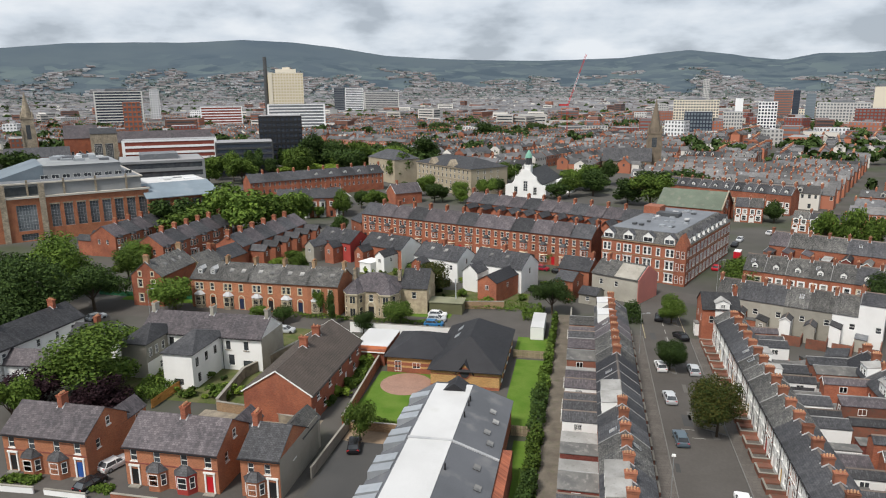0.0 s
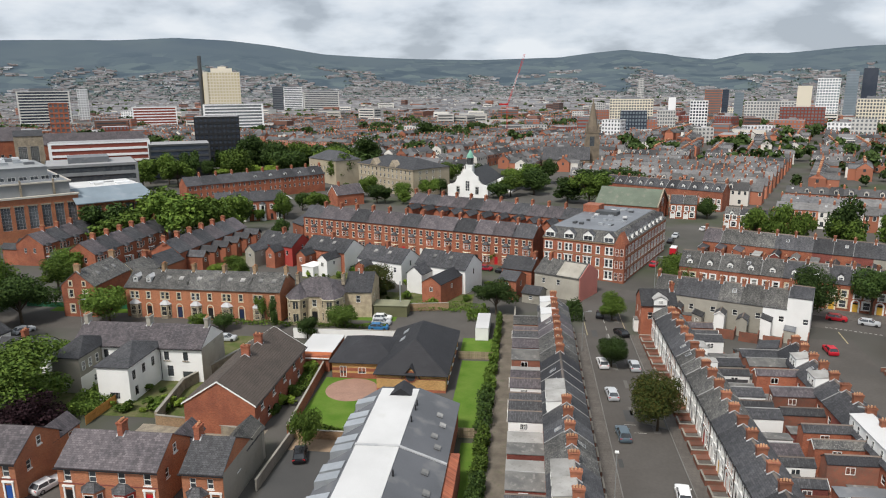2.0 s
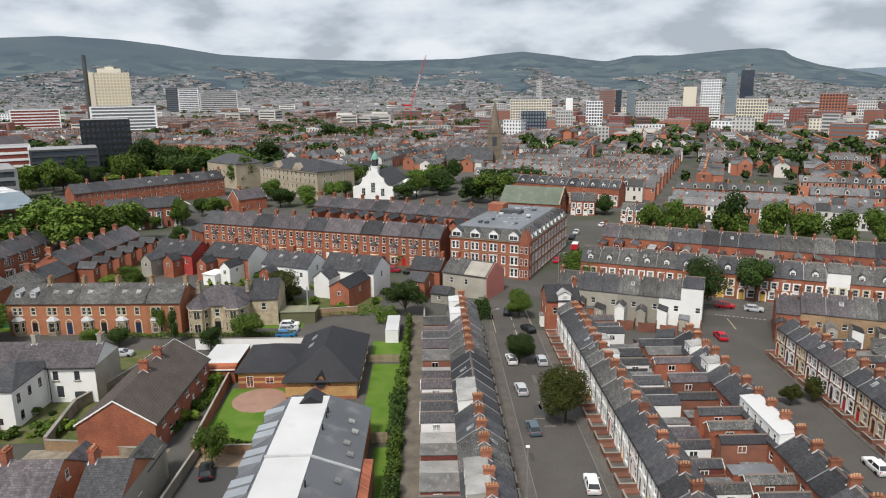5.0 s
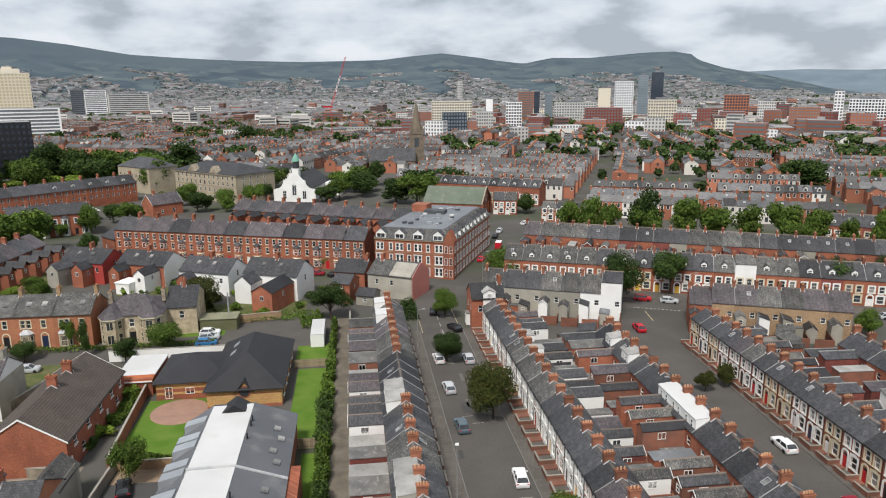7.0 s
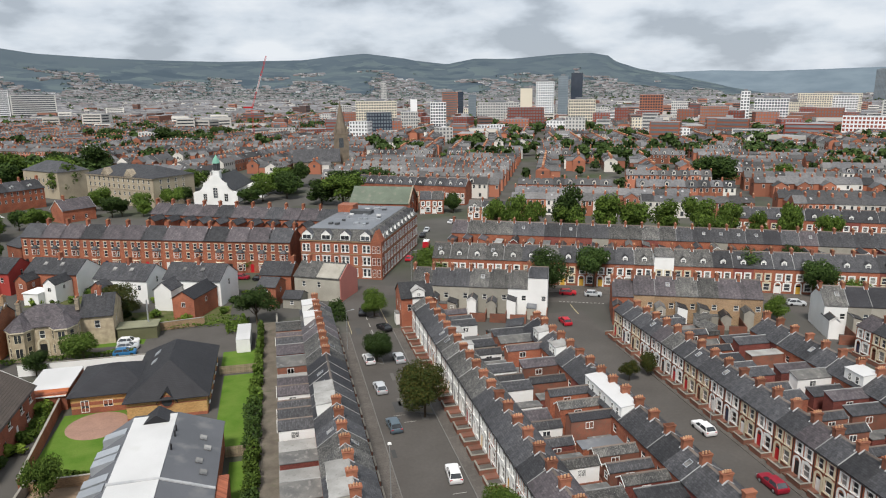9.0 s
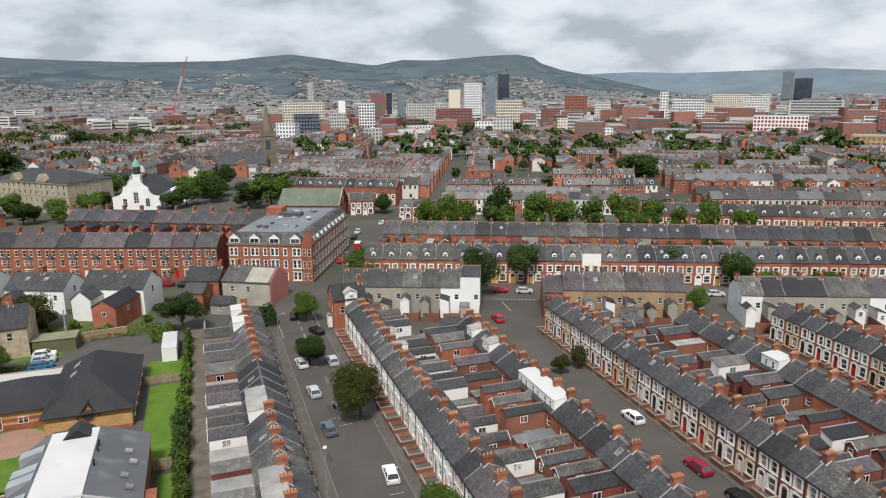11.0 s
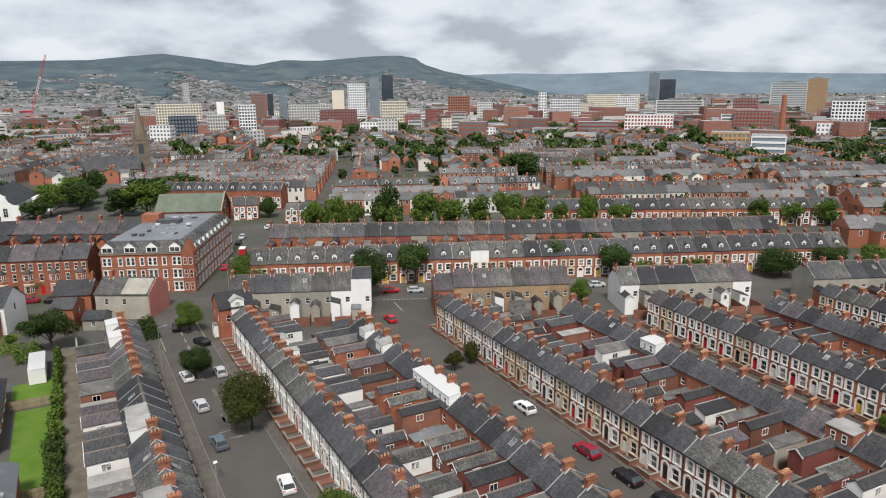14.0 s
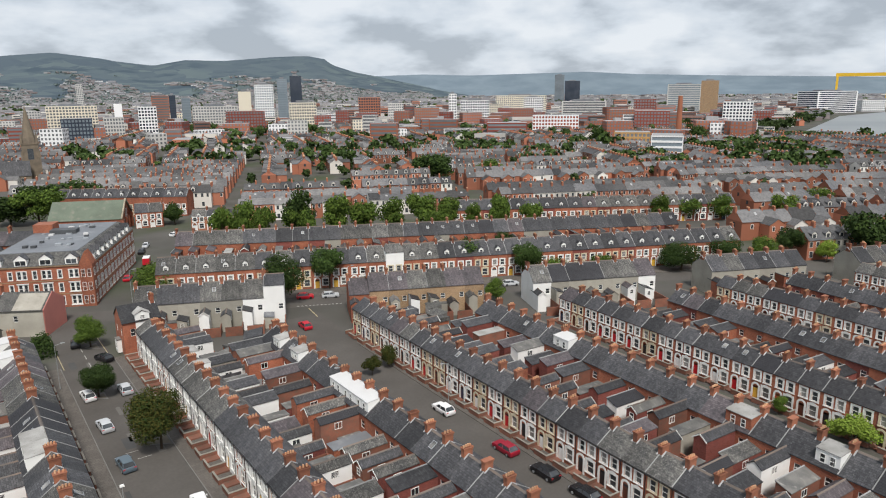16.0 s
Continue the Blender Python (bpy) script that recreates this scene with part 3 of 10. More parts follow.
# lane behind the left-hand houses, lawns and car park
sheet("lane", strip(40, 150, -4.6, -1.8), 0.03, LANE, "weedy concrete back lane", "lane")
sheet("lawn", strip(72, 91, -8.6, -5.2), 0.05, GRASS, "bright mown lawn strip", "lawn", thick=0.05)
sheet("lawn", strip(94, 122, -11.2, -5.8), 0.05, GRASS, "bright mown lawn strip", "lawn", thick=0.05)
sheet("lawn", strip(124, 134, -12.0, -4.6), 0.05, GRASS, "bright mown lawn corner beside the car park", "lawn", thick=0.05)
sheet("lawn", strip(90.2, 112, -34.6, -24.6), 0.05, GRASS, "bright mown garden lawn", "lawn", thick=0.05)
sheet("car_park", strip(122, 152, -33, -9.5), 0.03, ASPHALT, "asphalt car park behind the hall", "car park")
sheet("parking_court", strip(72, 86.5, -33.0, -25.5), 0.03, ASPHALT_DARK, "dark asphalt parking court", "car park")
sheet("gravel_bay", strip(86.5, 90, -33.0, -25.5), 0.04, GRAVEL, "buff gravel parking bay", "ground")
sheet("road", strip(46, 80.3, -72, -34), 0.02, ASPHALT, "asphalt front drive before the brick houses", "road")
sheet("road", strip(132, 143, -120, -26), 0.02, ASPHALT, "street before the orange brick terrace", "road")


# painted road markings
PAVING_DUSTY = material("pale_patched_asphalt", (0.14, 0.132, 0.122), 0.92, None, 0.6, 0.15, 0.1, per_object=0.1)
MARK = material("worn_white_road_paint", (0.42, 0.41, 0.38), 0.8, (0.3, 0.29, 0.27), 2.0, 0.2, 0.0, per_object=0.1)
YELLOW_MARK = material("worn_yellow_road_paint", (0.4, 0.34, 0.2), 0.8, (0.3, 0.26, 0.17), 2.0, 0.2, 0.0, per_object=0.1)
for k in range(6):
    sheet("road_marking", strip(128 + k * 4.5, 130.4 + k * 4.5, 17.6, 17.75), 0.032, MARK, "worn white dashed centre line", "road marking")
for a in ((138, 158, 13.3, 13.45), (140, 160, 21.5, 21.65), (96, 110, 52.3, 52.5)):
    sheet("road_marking", strip(*a), 0.034, YELLOW_MARK, "worn yellow line beside the kerb", "road marking")
for k in range(12):
    sheet("road_marking", slant(91.5, 131.5, 125, k * 0.9, k * 0.9 + 0.5, -0.9, -0.55), 0.036, MARK, "white dashed give-way line", "road marking")
sheet("road_marking", slant(86.0, 124.0, 20, 0, 7, 4.6, 4.85), 0.034, YELLOW_MARK, "worn yellow line beside the kerb", "road marking")
sheet("road_marking", slant(86.0, 124.0, 20, 0, 7, -3.6, -3.35), 0.034, YELLOW_MARK, "worn yellow line beside the kerb", "road marking")
for u0, v0 in ((99, 16.8), (108, 20.0), (96.5, 18.0), (76, 20.4)):
    sheet("road_marking", strip(u0, u0 + 0.12, v0 - 1.2, v0 + 0.6), 0.034, MARK, "worn white bay marking", "road marking")
# repaired patches in the asphalt
pr = random.Random(2)
for k in range(14):
    a, b = pr.uniform(70, 140), pr.uniform(13.2, 20.5)
    sheet("road_patch", strip(a, a + pr.uniform(1, 5), b, b + pr.uniform(0.5, 1.4)), 0.026, ASPHALT_DARK if k % 2 else PAVING_DUSTY, "repaired patch of asphalt", "road")

# kerbed tree pits built out into the street
for u0, u1, v0, v1 in ((97.8, 102.0, 18.2, 21.9), (119.8, 123.4, 15.0, 17.4), (146.0, 150.0, 18.2, 20.8)):
    sheet("tree_pit", [uv(u0, v1), uv((u0 + u1) / 2, v0), uv(u1, v1)][::-1], 0.13, KERB, "triangular kerbed tree pit in the street", "pavement", thick=0.12)
    c, e = (u0 + u1) / 2, 0.35
    sheet("tree_pit_soil", [uv(u0 + e * 1.6, v1 - e * 0.5), uv(c, v0 + e * 1.3), uv(u1 - e * 1.6, v1 - e * 0.5)][::-1], 0.145, LANE, "weedy soil inside a kerbed tree pit", "ground")


# ---- terraced houses ----
DOORS = [paint("black_door_paint", (0.015, 0.015, 0.017)), paint("red_door_paint", (0.45, 0.012, 0.02)), paint("white_door_paint", (0.75, 0.75, 0.73)),
         paint("yellow_door_paint", (0.6, 0.36, 0.05)), paint("dark_blue_door_paint", (0.02, 0.03, 0.07)), paint("brown_door_paint", (0.1, 0.035, 0.02))]


def roof_for(rng, old=0.25):
    r = rng.random()
    return SLATE_OLD if r < old else SLATE_BLUE if r < old + 0.1 else DARK_TILE if r < old + 0.16 else SLATE


def rear_wing(parent, x0, w, y0, length, eave, kind, wall, roof, rng, flip=False, showy=False):
    """Two-storey return at the back, its ridge running away from the house."""
    rise = w * 0.36 if kind == "gable" else w * 0.3 if kind == "mono" else 0.12
    top = eave + rise

    def wing_walls():
        g = Geo()
        y1 = y0 + length
        xm = x0 + w / 2
        prof = {"gable": [(x0, eave), (xm, top), (x0 + w, eave)], "mono": [(x0, top), (x0 + w, eave)] if flip else [(x0, eave), (x0 + w, top)], "flat": [(x0, eave), (x0 + w, eave)]}[kind]
        a = prof[0][1]
        g.face((x0, y0, 0), (x0, y1, 0), (x0, y1, a), (x0, y0, a))
        r = prof[-1][1]
        g.face((x0 + w, y1, 0), (x0 + w, y0, 0), (x0 + w, y0, r), (x0 + w, y1, r))
        g.face((x0 + w, y1, 0), (x0, y1, 0), *[(x, y1, z) for x, z in prof])
        return g.mesh("rear_wing", wall)

    def wing_roof():
        g, o, t = Geo(), 0.09, 0.11
        y1 = y0 + length + o
        xm = x0 + w / 2
        k = rise / (w / 2)
        if kind == "gable":
            sides = [[(x0 - o, eave - k * o), (xm, top)], [(xm, top), (x0 + w + o, eave - k * o)]]
        elif kind == "mono":
            k = rise / w
            sides = [[(x0 - o, top + k * o), (x0 + w + o, eave - k * o)]] if flip else [[(x0 - o, eave - k * o), (x0 + w + o, top + k * o)]]
        else:
            sides = [[(x0 - o, eave), (x0 + w + o, eave + rise)]]
        for (a, za), (b, zb) in sides:
            p = [(a, y0 - 1.5, za), (b, y0 - 1.5, zb), (b, y1, zb), (a, y1, za)]
            g.solid(p, [(x, y, z + t) for x, y, z in p])
        n0 = len(g.f)
        if kind == "mono":
            # pale flashing along the high edge and the end verge
            a, za = sides[0][0] if flip else sides[0][1]
            s = 1 if flip else -1
            p = [(a, y0 - 1.0, za + t - 0.02), (a + s * 0.13, y0 - 1.0, za + t - 0.05), (a + s * 0.13, y1, za + t - 0.05), (a, y1, za + t - 0.02)]
            g.solid(p if flip else p[::-1], [(x, y, z + 0.1) for x, y, z in (p if flip else p[::-1])])
        elif kind == "gable":
            p = [(xm - 0.14, y0 - 1.2, top + t - 0.06), (xm + 0.14, y0 - 1.2, top + t - 0.06), (xm + 0.14, y1, top + t - 0.06), (xm - 0.14, y1, top + t - 0.06)]
            g.solid(p, [(xm + (x - xm) * 0.3, y, z + 0.13) for x, y, z in p])
        me = g.mesh("wing_roof", roof)
        me.materials.append(FILLET if kind == "mono" else RIDGE)
        for q in me.polygons[n0:]:
            q.material_index = 1
        return me

    def wing_barge():
        g, o = Geo(), 0.16
        y1 = y0 + length + o
        xm, k = x0 + w / 2, rise / (w / 2)
        for s in (-1, 1):
            a = (xm + s * (w / 2 + o), eave - k * o)
            p = [(a[0], y1, a[1] - 0.06), (xm, y1, top - 0.06), (xm, y1, top + 0.13), (a[0], y1, a[1] + 0.13)]
            if s < 0:
                p.reverse()
            g.solid(p, [(x, y + 0.05, z) for x, y, z in p])
        return g.mesh("bargeboard", TRIM)

    key = (round(x0, 2), round(w, 2), round(y0, 2), round(length, 2), round(eave, 2), kind, flip)
    wing = new("rear_wing", kept(("wing", key, wall.name), wing_walls))
    wing.parent = parent
    r = new("wing_roof", kept(("wingroof", key, roof.name), wing_roof))
    r.parent = wing
    if kind == "gable" and rng.random() < 0.75:
        b = new("bargeboard", kept(("barge", key), wing_barge))
        b.parent = wing
    # windows in the flank that looks along the row, and in the end wall
    side = (x0 + w + 0.02, 90) if flip else (x0 - 0.02, -90)
    hidden = FAR_WINDOWS[0] and showy
    if kind != "flat" and rng.random() < 0.85 and not hidden:
        window(wing, side[0], y0 + length * 0.55, eave - 1.3, 1.15, 1.0, side[1], "pair", deep=True)
    if kind != "flat" and rng.random() < 0.25 and not hidden:
        window(wing, x0 + w / 2, y0 + length + 0.02, eave - 1.3, 0.8, 1.0, 180, "sash", deep=True)
    return wing


def terraced_house(m, rng, w=3.85, d=5.8, eave=5.35, ridge=7.2, front="arch", wing=5.0, stack=True, ends=(False, False), wall=None, roof=None,
                   surround=None, door=None, back_dormer=None, front_dormer=False, rooflight=None, group="terraced houses", wing_kind=None,
                   wing_wall=None, label="", pots=None, flip=False, wing_eave=4.2, wing_w=2.0):
    wall = wall or BRICK
    roof = roof or roof_for(rng)
    surround = surround or (TRIM if rng.random() < 0.62 else CREAM_TRIM)
    door = door or DOORS[rng.choice((0, 0, 0, 1, 1, 2, 2, 3, 4, 5))]
    tone = "white" if surround is TRIM else "cream"
    cover = "lichened slate" if roof is SLATE_OLD else "dark tiled" if roof is DARK_TILE else "grey slate"
    brick = {"red_brick": "red brick", "dark_red_brick": "maroon painted brick", "white_render": "white rendered", "cream_render": "cream rendered",
             "grey_render": "grey rendered", "tan_brick": "tan brick", "orange_brick": "orange brick"}.get(wall.name, "brick")
    house = empty("terraced_house", label or (f"{brick} terraced house, {tone} window surrounds, {cover} roof" if front else f"{brick} terraced house with {cover} roof, seen from behind"), "house", group)
    house.matrix_basis = m
    fl = [(0.42, 1.32, 0.15, 2.3), (2.05, 3.2, 0.85, 2.55), (0.55, 1.45, 3.35, 4.85), (2.3, 3.2, 3.35, 4.85)] if front else []
    s = w / 3.85
    fl = [(a * s, b * s, c, e) for a, b, c, e in fl]
    bl = [(0.35, 1.35, 3.2, 4.4)] if wing else [(0.6, 1.6, 3.2, 4.5), (2.4, 3.3, 3.2, 4.5), (0.6, 1.8, 0.9, 2.2)]
    if FAR_WINDOWS[0] and wing and front:
        bl = []
    key = (w, d, eave, ridge, bool(front), bool(wing), ends, len(bl))
    wb = new("wall", kept(("body", key, wall.name), lambda: body(w, d, eave, ridge, fl, bl, gables=ends).mesh("wall", wall)))
    wb.parent = house
    fillet = rng.random() < 0.4
    rf = new("roof", kept(("roof", key, roof.name, fillet), lambda: dressed_roof(w, d, eave, ridge, 0.004 if not any(ends) else 0.08, roof, fillet)))
    rf.parent = house
    for a, b, c, e in bl:
        window(house, (a + b) / 2, d - 0.1, c, b - a, e - c, 180, "sash", sill=False)
    if front:
        for i, (a, b, c, e) in enumerate(fl):
            if i == 0:
                dr = new("door", kept(("door", round(b - a, 2), door.name), lambda: Geo().box(a, 0.08, c, b, 0.13, e - 0.4).box(a + 0.12, 0.06, c + 1.05, (a + b) / 2 - 0.05, 0.079, e - 0.55).box((a + b) / 2 + 0.05, 0.06, c + 1.05, b - 0.12, 0.079, e - 0.55).mesh("door", door)))
                dr.parent = house
                if FAR_WINDOWS[0]:
                    continue
                fan = new("fanlight", kept(("fan", round(b - a, 2)), lambda: Geo().box(a, 0.1, e - 0.4, b, 0.12, e).mesh("fanlight", GLASS)))
                fan.parent = house
            else:
                window(house, (a + b) / 2, 0.1, c, b - a, e - c, 0, "sash", glass=GLASS if rng.random() < 0.6 else CURTAIN, sill=False)

        def bands():
            g = Geo()
            for i, (a, b, c, e) in enumerate(fl):
                if i == 0:
                    arch_band(g, (a + b) / 2, 0.0, e - 0.1, (b - a) / 2, 0.32, -0.05, 0.02)
                elif i == 1:
                    square_band(g, a, b, c, e, 0.31, -0.05, 0.02)
                    arch_band(g, (a + b) / 2, 0, e - 0.28, (b - a) / 2 + 0.02, 0.2, -0.048, 0.018, legs=False, n=6)
                else:
                    square_band(g, a, b, c, e, 0.29, -0.05, 0.02)
            return g.mesh("window_surround", surround)
        if front in ("arch", "plain"):
            sb = new("window_surround", kept(("bands", round(w, 2), surround.name, front), bands))
            sb.parent = house
        gt = None if FAR_WINDOWS[0] else new("gutter", kept(("gutter", w), lambda: Geo().box(0, -0.24, eave - 0.2, w, -0.15, eave - 0.11).box(w - 0.1, -0.1, 0.2, w - 0.03, -0.03, eave - 0.2).mesh("gutter", BLACK)))
        if gt:
            gt.parent = house
    if stack:
        k = round((ridge - eave) / (d / 2), 3)
        chimney(house, w, d / 2, ridge, 0, n=rng.choice((3, 4, 4, 0, 4)), k=k, h=rng.choice((0.95, 1.05, 1.15)), pots=pots)
    if wing:
        kind = wing_kind or rng.choice(("gable", "gable", "gable", "gable", "mono", "mono", "mono", "flat"))
        # Most wings draw a darker brick, standing in for shade between them.
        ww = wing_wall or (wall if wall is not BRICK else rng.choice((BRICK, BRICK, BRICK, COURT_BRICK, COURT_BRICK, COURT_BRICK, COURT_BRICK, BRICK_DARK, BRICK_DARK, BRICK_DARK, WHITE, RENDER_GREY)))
        x0 = w - wing_w
        ev = wing_eave + rng.choice((-1.1, -0.5, 0.0, 0.2)) if kind != "flat" else rng.choice((2.5, 2.7, 2.9, wing_eave - 0.6))
        rear_wing(house, x0, wing_w, d, wing, ev, kind, ww, rng.choice((FELT, FELT, PALE_FELT, METAL_ROOF)) if kind == "flat" else FELT if rng.random() < 0.1 else roof_for(rng, 0.15), rng, flip, front == "plain")
        if rng.random() < 0.3:
            lx = 0.0
            ln = wing * rng.uniform(0.35, 0.8)
            ext = part("yard_extension", Geo().box(lx + 0.06, d + 0.02, 0, lx + w - wing_w - 0.06, d + ln, 2.3), ww, house)
            part("extension_roof", Geo().box(lx + 0.04, d + 0.03, 2.3, lx + w - wing_w - 0.04, d + ln + 0.08, 2.42), rng.choice((FELT, SLATE, WHITE_ROOF, FELT)), ext)
    if rooflight is None:
        rooflight = rng.random() < 0.25
    if rooflight:
        k = math.degrees(math.atan2(ridge - eave, d / 2))
        for yy, ang in (((d * 0.72, -k),) if rng.random() < 0.6 else ((d * 0.28, k),)):
            z = ridge - abs(yy - d / 2) * (ridge - eave) / (d / 2) + 0.15
            rl = part("rooflight", kept(("rl",), lambda: Geo().box(-0.4, -0.55, 0, 0.4, 0.55, 0.07).mesh("rooflight", STEEL)), None, house)
            rl.matrix_basis = pose(w * 0.35, yy, z, ang, 0, 0)
            pn = part("pane", kept(("rlp",), lambda: Geo().box(-0.32, -0.47, 0.07, 0.32, 0.47, 0.085).mesh("pane", CURTAIN)), None, rl)
    if back_dormer:
        bw, bmat = back_dormer
        y0, y1, z0, z1 = d / 2 - 0.1, d - 0.45, ridge + 0.12, ridge - 0.1
        db = Geo().solid([(0.02, y0, eave + 0.1), (bw - 0.02, y0, eave + 0.1), (bw - 0.02, y1, eave + 0.1), (0.02, y1, eave + 0.1)], [(0.02, y0, z0), (bw - 0.02, y0, z0), (bw - 0.02, y1, z1), (0.02, y1, z1)])
        dm = part("dormer", db, bmat, house)
        part("dormer_roof", Geo().solid([(-0.02, y0, z0), (bw + 0.02, y0, z0), (bw + 0.02, y1 + 0.12, z1 - 0.04), (-0.02, y1 + 0.12, z1 - 0.04)], [(-0.02, y0, z0 + 0.1), (bw + 0.02, y0, z0 + 0.1), (bw + 0.02, y1 + 0.12, z1 + 0.06), (-0.02, y1 + 0.12, z1 + 0.06)]), WHITE_ROOF if bmat is WHITE and bw > 3.6 else PALE_FELT, dm)
        window(dm, bw * 0.3, d - 0.43, ridge - 1.75, 0.7, 1.2, 180, "sash", deep=True)
        if bw > 2:
            window(dm, bw * 0.7, d - 0.43, ridge - 1.75, 0.7, 1.2, 180, "sash", deep=True)
    if front_dormer:
        dormer(house, w / 2, 0.9, eave + 0.45, 1.25, 1.1, 1.4, roof, TRIM)
    return house


def yard_walls(m, w, depth, y0, height=1.9, mat=None, group="yard walls"):
    """Back yard walls: one side and the end, with a gap for the gate."""
    # Darker than the house brick, so the yard's shade is in the colour.
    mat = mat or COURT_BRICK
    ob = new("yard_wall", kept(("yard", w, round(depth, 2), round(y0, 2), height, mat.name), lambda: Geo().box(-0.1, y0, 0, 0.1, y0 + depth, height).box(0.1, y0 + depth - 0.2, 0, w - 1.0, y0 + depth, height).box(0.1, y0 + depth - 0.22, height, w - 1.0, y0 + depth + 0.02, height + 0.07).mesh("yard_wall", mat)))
    ob.matrix_basis = m
    return tagged(ob, "weathered, shade-toned brick yard wall behind a terraced house", "wall", group)


def forecourt(m, w, depth, rng, group="forecourt walls"):
    """Low brick wall with coping round a small front forecourt."""
    def make():
        g = Geo().box(-0.1, -depth, 0.12, 0.1, -0.02, 0.85).box(1.35, -depth, 0.12, w - 0.1, -depth + 0.2, 0.85).box(0.1, -depth + 0.35, 0.12, 1.35, -0.02, 0.32)
        k = len(g.f)
        g.box(-0.13, -depth - 0.03, 0.85, 0.13, -0.02, 0.92).box(1.32, -depth - 0.03, 0.85, w - 0.13, -depth + 0.23, 0.92)
        me = g.mesh("forecourt_wall", COURT_BRICK)
        me.materials.append(CONCRETE)
        for q in me.polygons[k:]:
            q.material_index = 1
        return me
    ob = new("forecourt_wall", kept(("fc", w, depth), make))
    ob.matrix_basis = m
    return tagged(ob, "low red brick forecourt wall with pale coping before a terraced house", "wall", group)


def terrace(x, y, az, n, rng, w=3.85, court=0.0, yard=0.0, special=None, shade=0.2, ends=(True, True), **kw):
    """n houses in a row; (x, y) is the first one's corner as seen facing the front, az the way that one looks then."""
    base = at(x, y, az)
    d = kw.get("d", 5.8)
    streak = None
    for i in range(n):
        m = base @ pose(i * w, 0, 0)
        o = dict(kw)
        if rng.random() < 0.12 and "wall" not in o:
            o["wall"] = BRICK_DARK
        if streak is None or rng.random() < 0.6:
            streak = roof_for(rng, shade)
        o.setdefault("roof", streak)
        if special and i in special:
            o.update(special[i])
        up_stack = o.pop("stack", True)
        terraced_house(m, rng, w=w, ends=(ends[0] and i == 0, ends[1] and i == n - 1), stack=up_stack, **o)
        if court:
            forecourt(m, w, court, rng)
        if yard:
            yard_walls(m, w, yard, d)


rng = random.Random(7)
terrace(*uv(137.0, 26.0), 101.5, 26, rng, front="arch", d=5.6, ridge=7.1, wing=5.3, court=2.4, yard=5.6, shade=0.3, flip=True, wing_eave=3.9, surround=TRIM,
        special={**{k: {'wall': WHITE} for k in (1, 2, 3, 6, 8, 9, 10, 12, 13, 15, 16, 18, 19, 21, 22, 24)}, 5: {"back_dormer": (3.4, WHITE)}, 7: {"back_dormer": (2.0, WHITE)}})
terrace(*uv(14.0, 49.4), 281.5, 27, rng, front="", d=6.0, ridge=7.3, wing=6.0, yard=6.2, shade=0.15, wing_eave=5.0,
        special={17: {"back_dormer": (3.85, WHITE), "roof": SLATE}, 18: {"back_dormer": (3.85, WHITE), "roof": SLATE}, 19: {"back_dormer": (3.85, WHITE), "roof": SLATE}, 23: {"back_dormer": (3.0, WHITE)}, 25: {"back_dormer": (2.8, WHITE)}})
terrace(88.9, 108.2, 103.5, 28, rng, front="arch", wing=5.6, court=1.8, yard=6.0, shade=0.12, flip=True, wing_eave=4.5, special={25: {"front_dormer": True}})
terrace(*uv(40.0, 9.3), 281.5, 26, rng, front="", wing=4.9, d=6.2, ridge=7.6, shade=0.15, court=1.4, wing_eave=3.5, wing_w=2.7,
        special={7: {"back_dormer": (3.85, RENDER_GREY)}, 8: {"back_dormer": (3.85, RENDER_GREY)}, 13: {"back_dormer": (3.85, TRIM), "stack": False}, 14: {"back_dormer": (3.85, TRIM), "stack": False}, 15: {"stack": False, "rooflight": True}, 16: {"stack": False, "rooflight": True}, 23: {"back_dormer": (3.85, WHITE)}, 25: {"back_dormer": (3.85, WHITE)}})
FAR_WINDOWS[0] = True
# rows farther along, their streets opening a little
terrace(89.7, 7.5, 284.5, 21, rng, front="", d=6.4, ridge=7.5, wing=6.0, yard=6.2, shade=0.1, wing_eave=5.0, special={14: {"back_dormer": (3.85, WHITE)}, 5: {"back_dormer": (3.85, BRICK)}, 2: {"back_dormer": (3.0, WHITE)}})
terrace(123.6, 80.2, 104.5, 22, rng, front="arch", wing=5.2, court=1.6, shade=0.1, flip=True, wing_eave=3.9)
terrace(123.4, -2.6, 287.5, 17, rng, front="", d=6.4, ridge=7.5, wing=5.4, shade=0.1)
terrace(155.2, 58.5, 105.0, 16, rng, front="arch", wing=4.8, shade=0.1)
terrace(159.7, 1.2, 287.0, 12, rng, front="", d=6.4, ridge=7.5, wing=5.2, shade=0.1)
terrace(189.0, 38.0, 106.5, 12, rng, front="arch", wing=4.8, shade=0.1)

# end blocks that front the cross street, their rendered backs to the rows
BACK = dict(front="", d=8.5, eave=6.0, ridge=9.0, wing=3.4, w=4.4, yard=6.5, wing_eave=3.9)
terrace(88.4, 131.6, 215, 7, rng, wall=RENDER_GREY, wing_wall=RENDER_GREY, shade=0.5, special={0: {"wall": WHITE, "ridge": 10.0, "eave": 8.6, "wing_kind": "flat"}, 1: {"wall": WHITE, "wing_wall": WHITE}, 3: {"wing_wall": WHITE, "wing_kind": "gable"}, 5: {"wing_wall": BRICK}, 6: {"wall": BRICK, "wing_wall": BRICK}}, **BACK)
terrace(124.6, 105.2, 215, 7, rng, wall=BRICK_TAN, wing_wall=RENDER_GREY, shade=0.7, special={3: {"wing_wall": WHITE}, 1: {"wing_wall": CONCRETE}, 6: {"wall": BRICK, "wing_wall": BRICK, "ridge": 8.0, "eave": 5.4}}, **BACK)
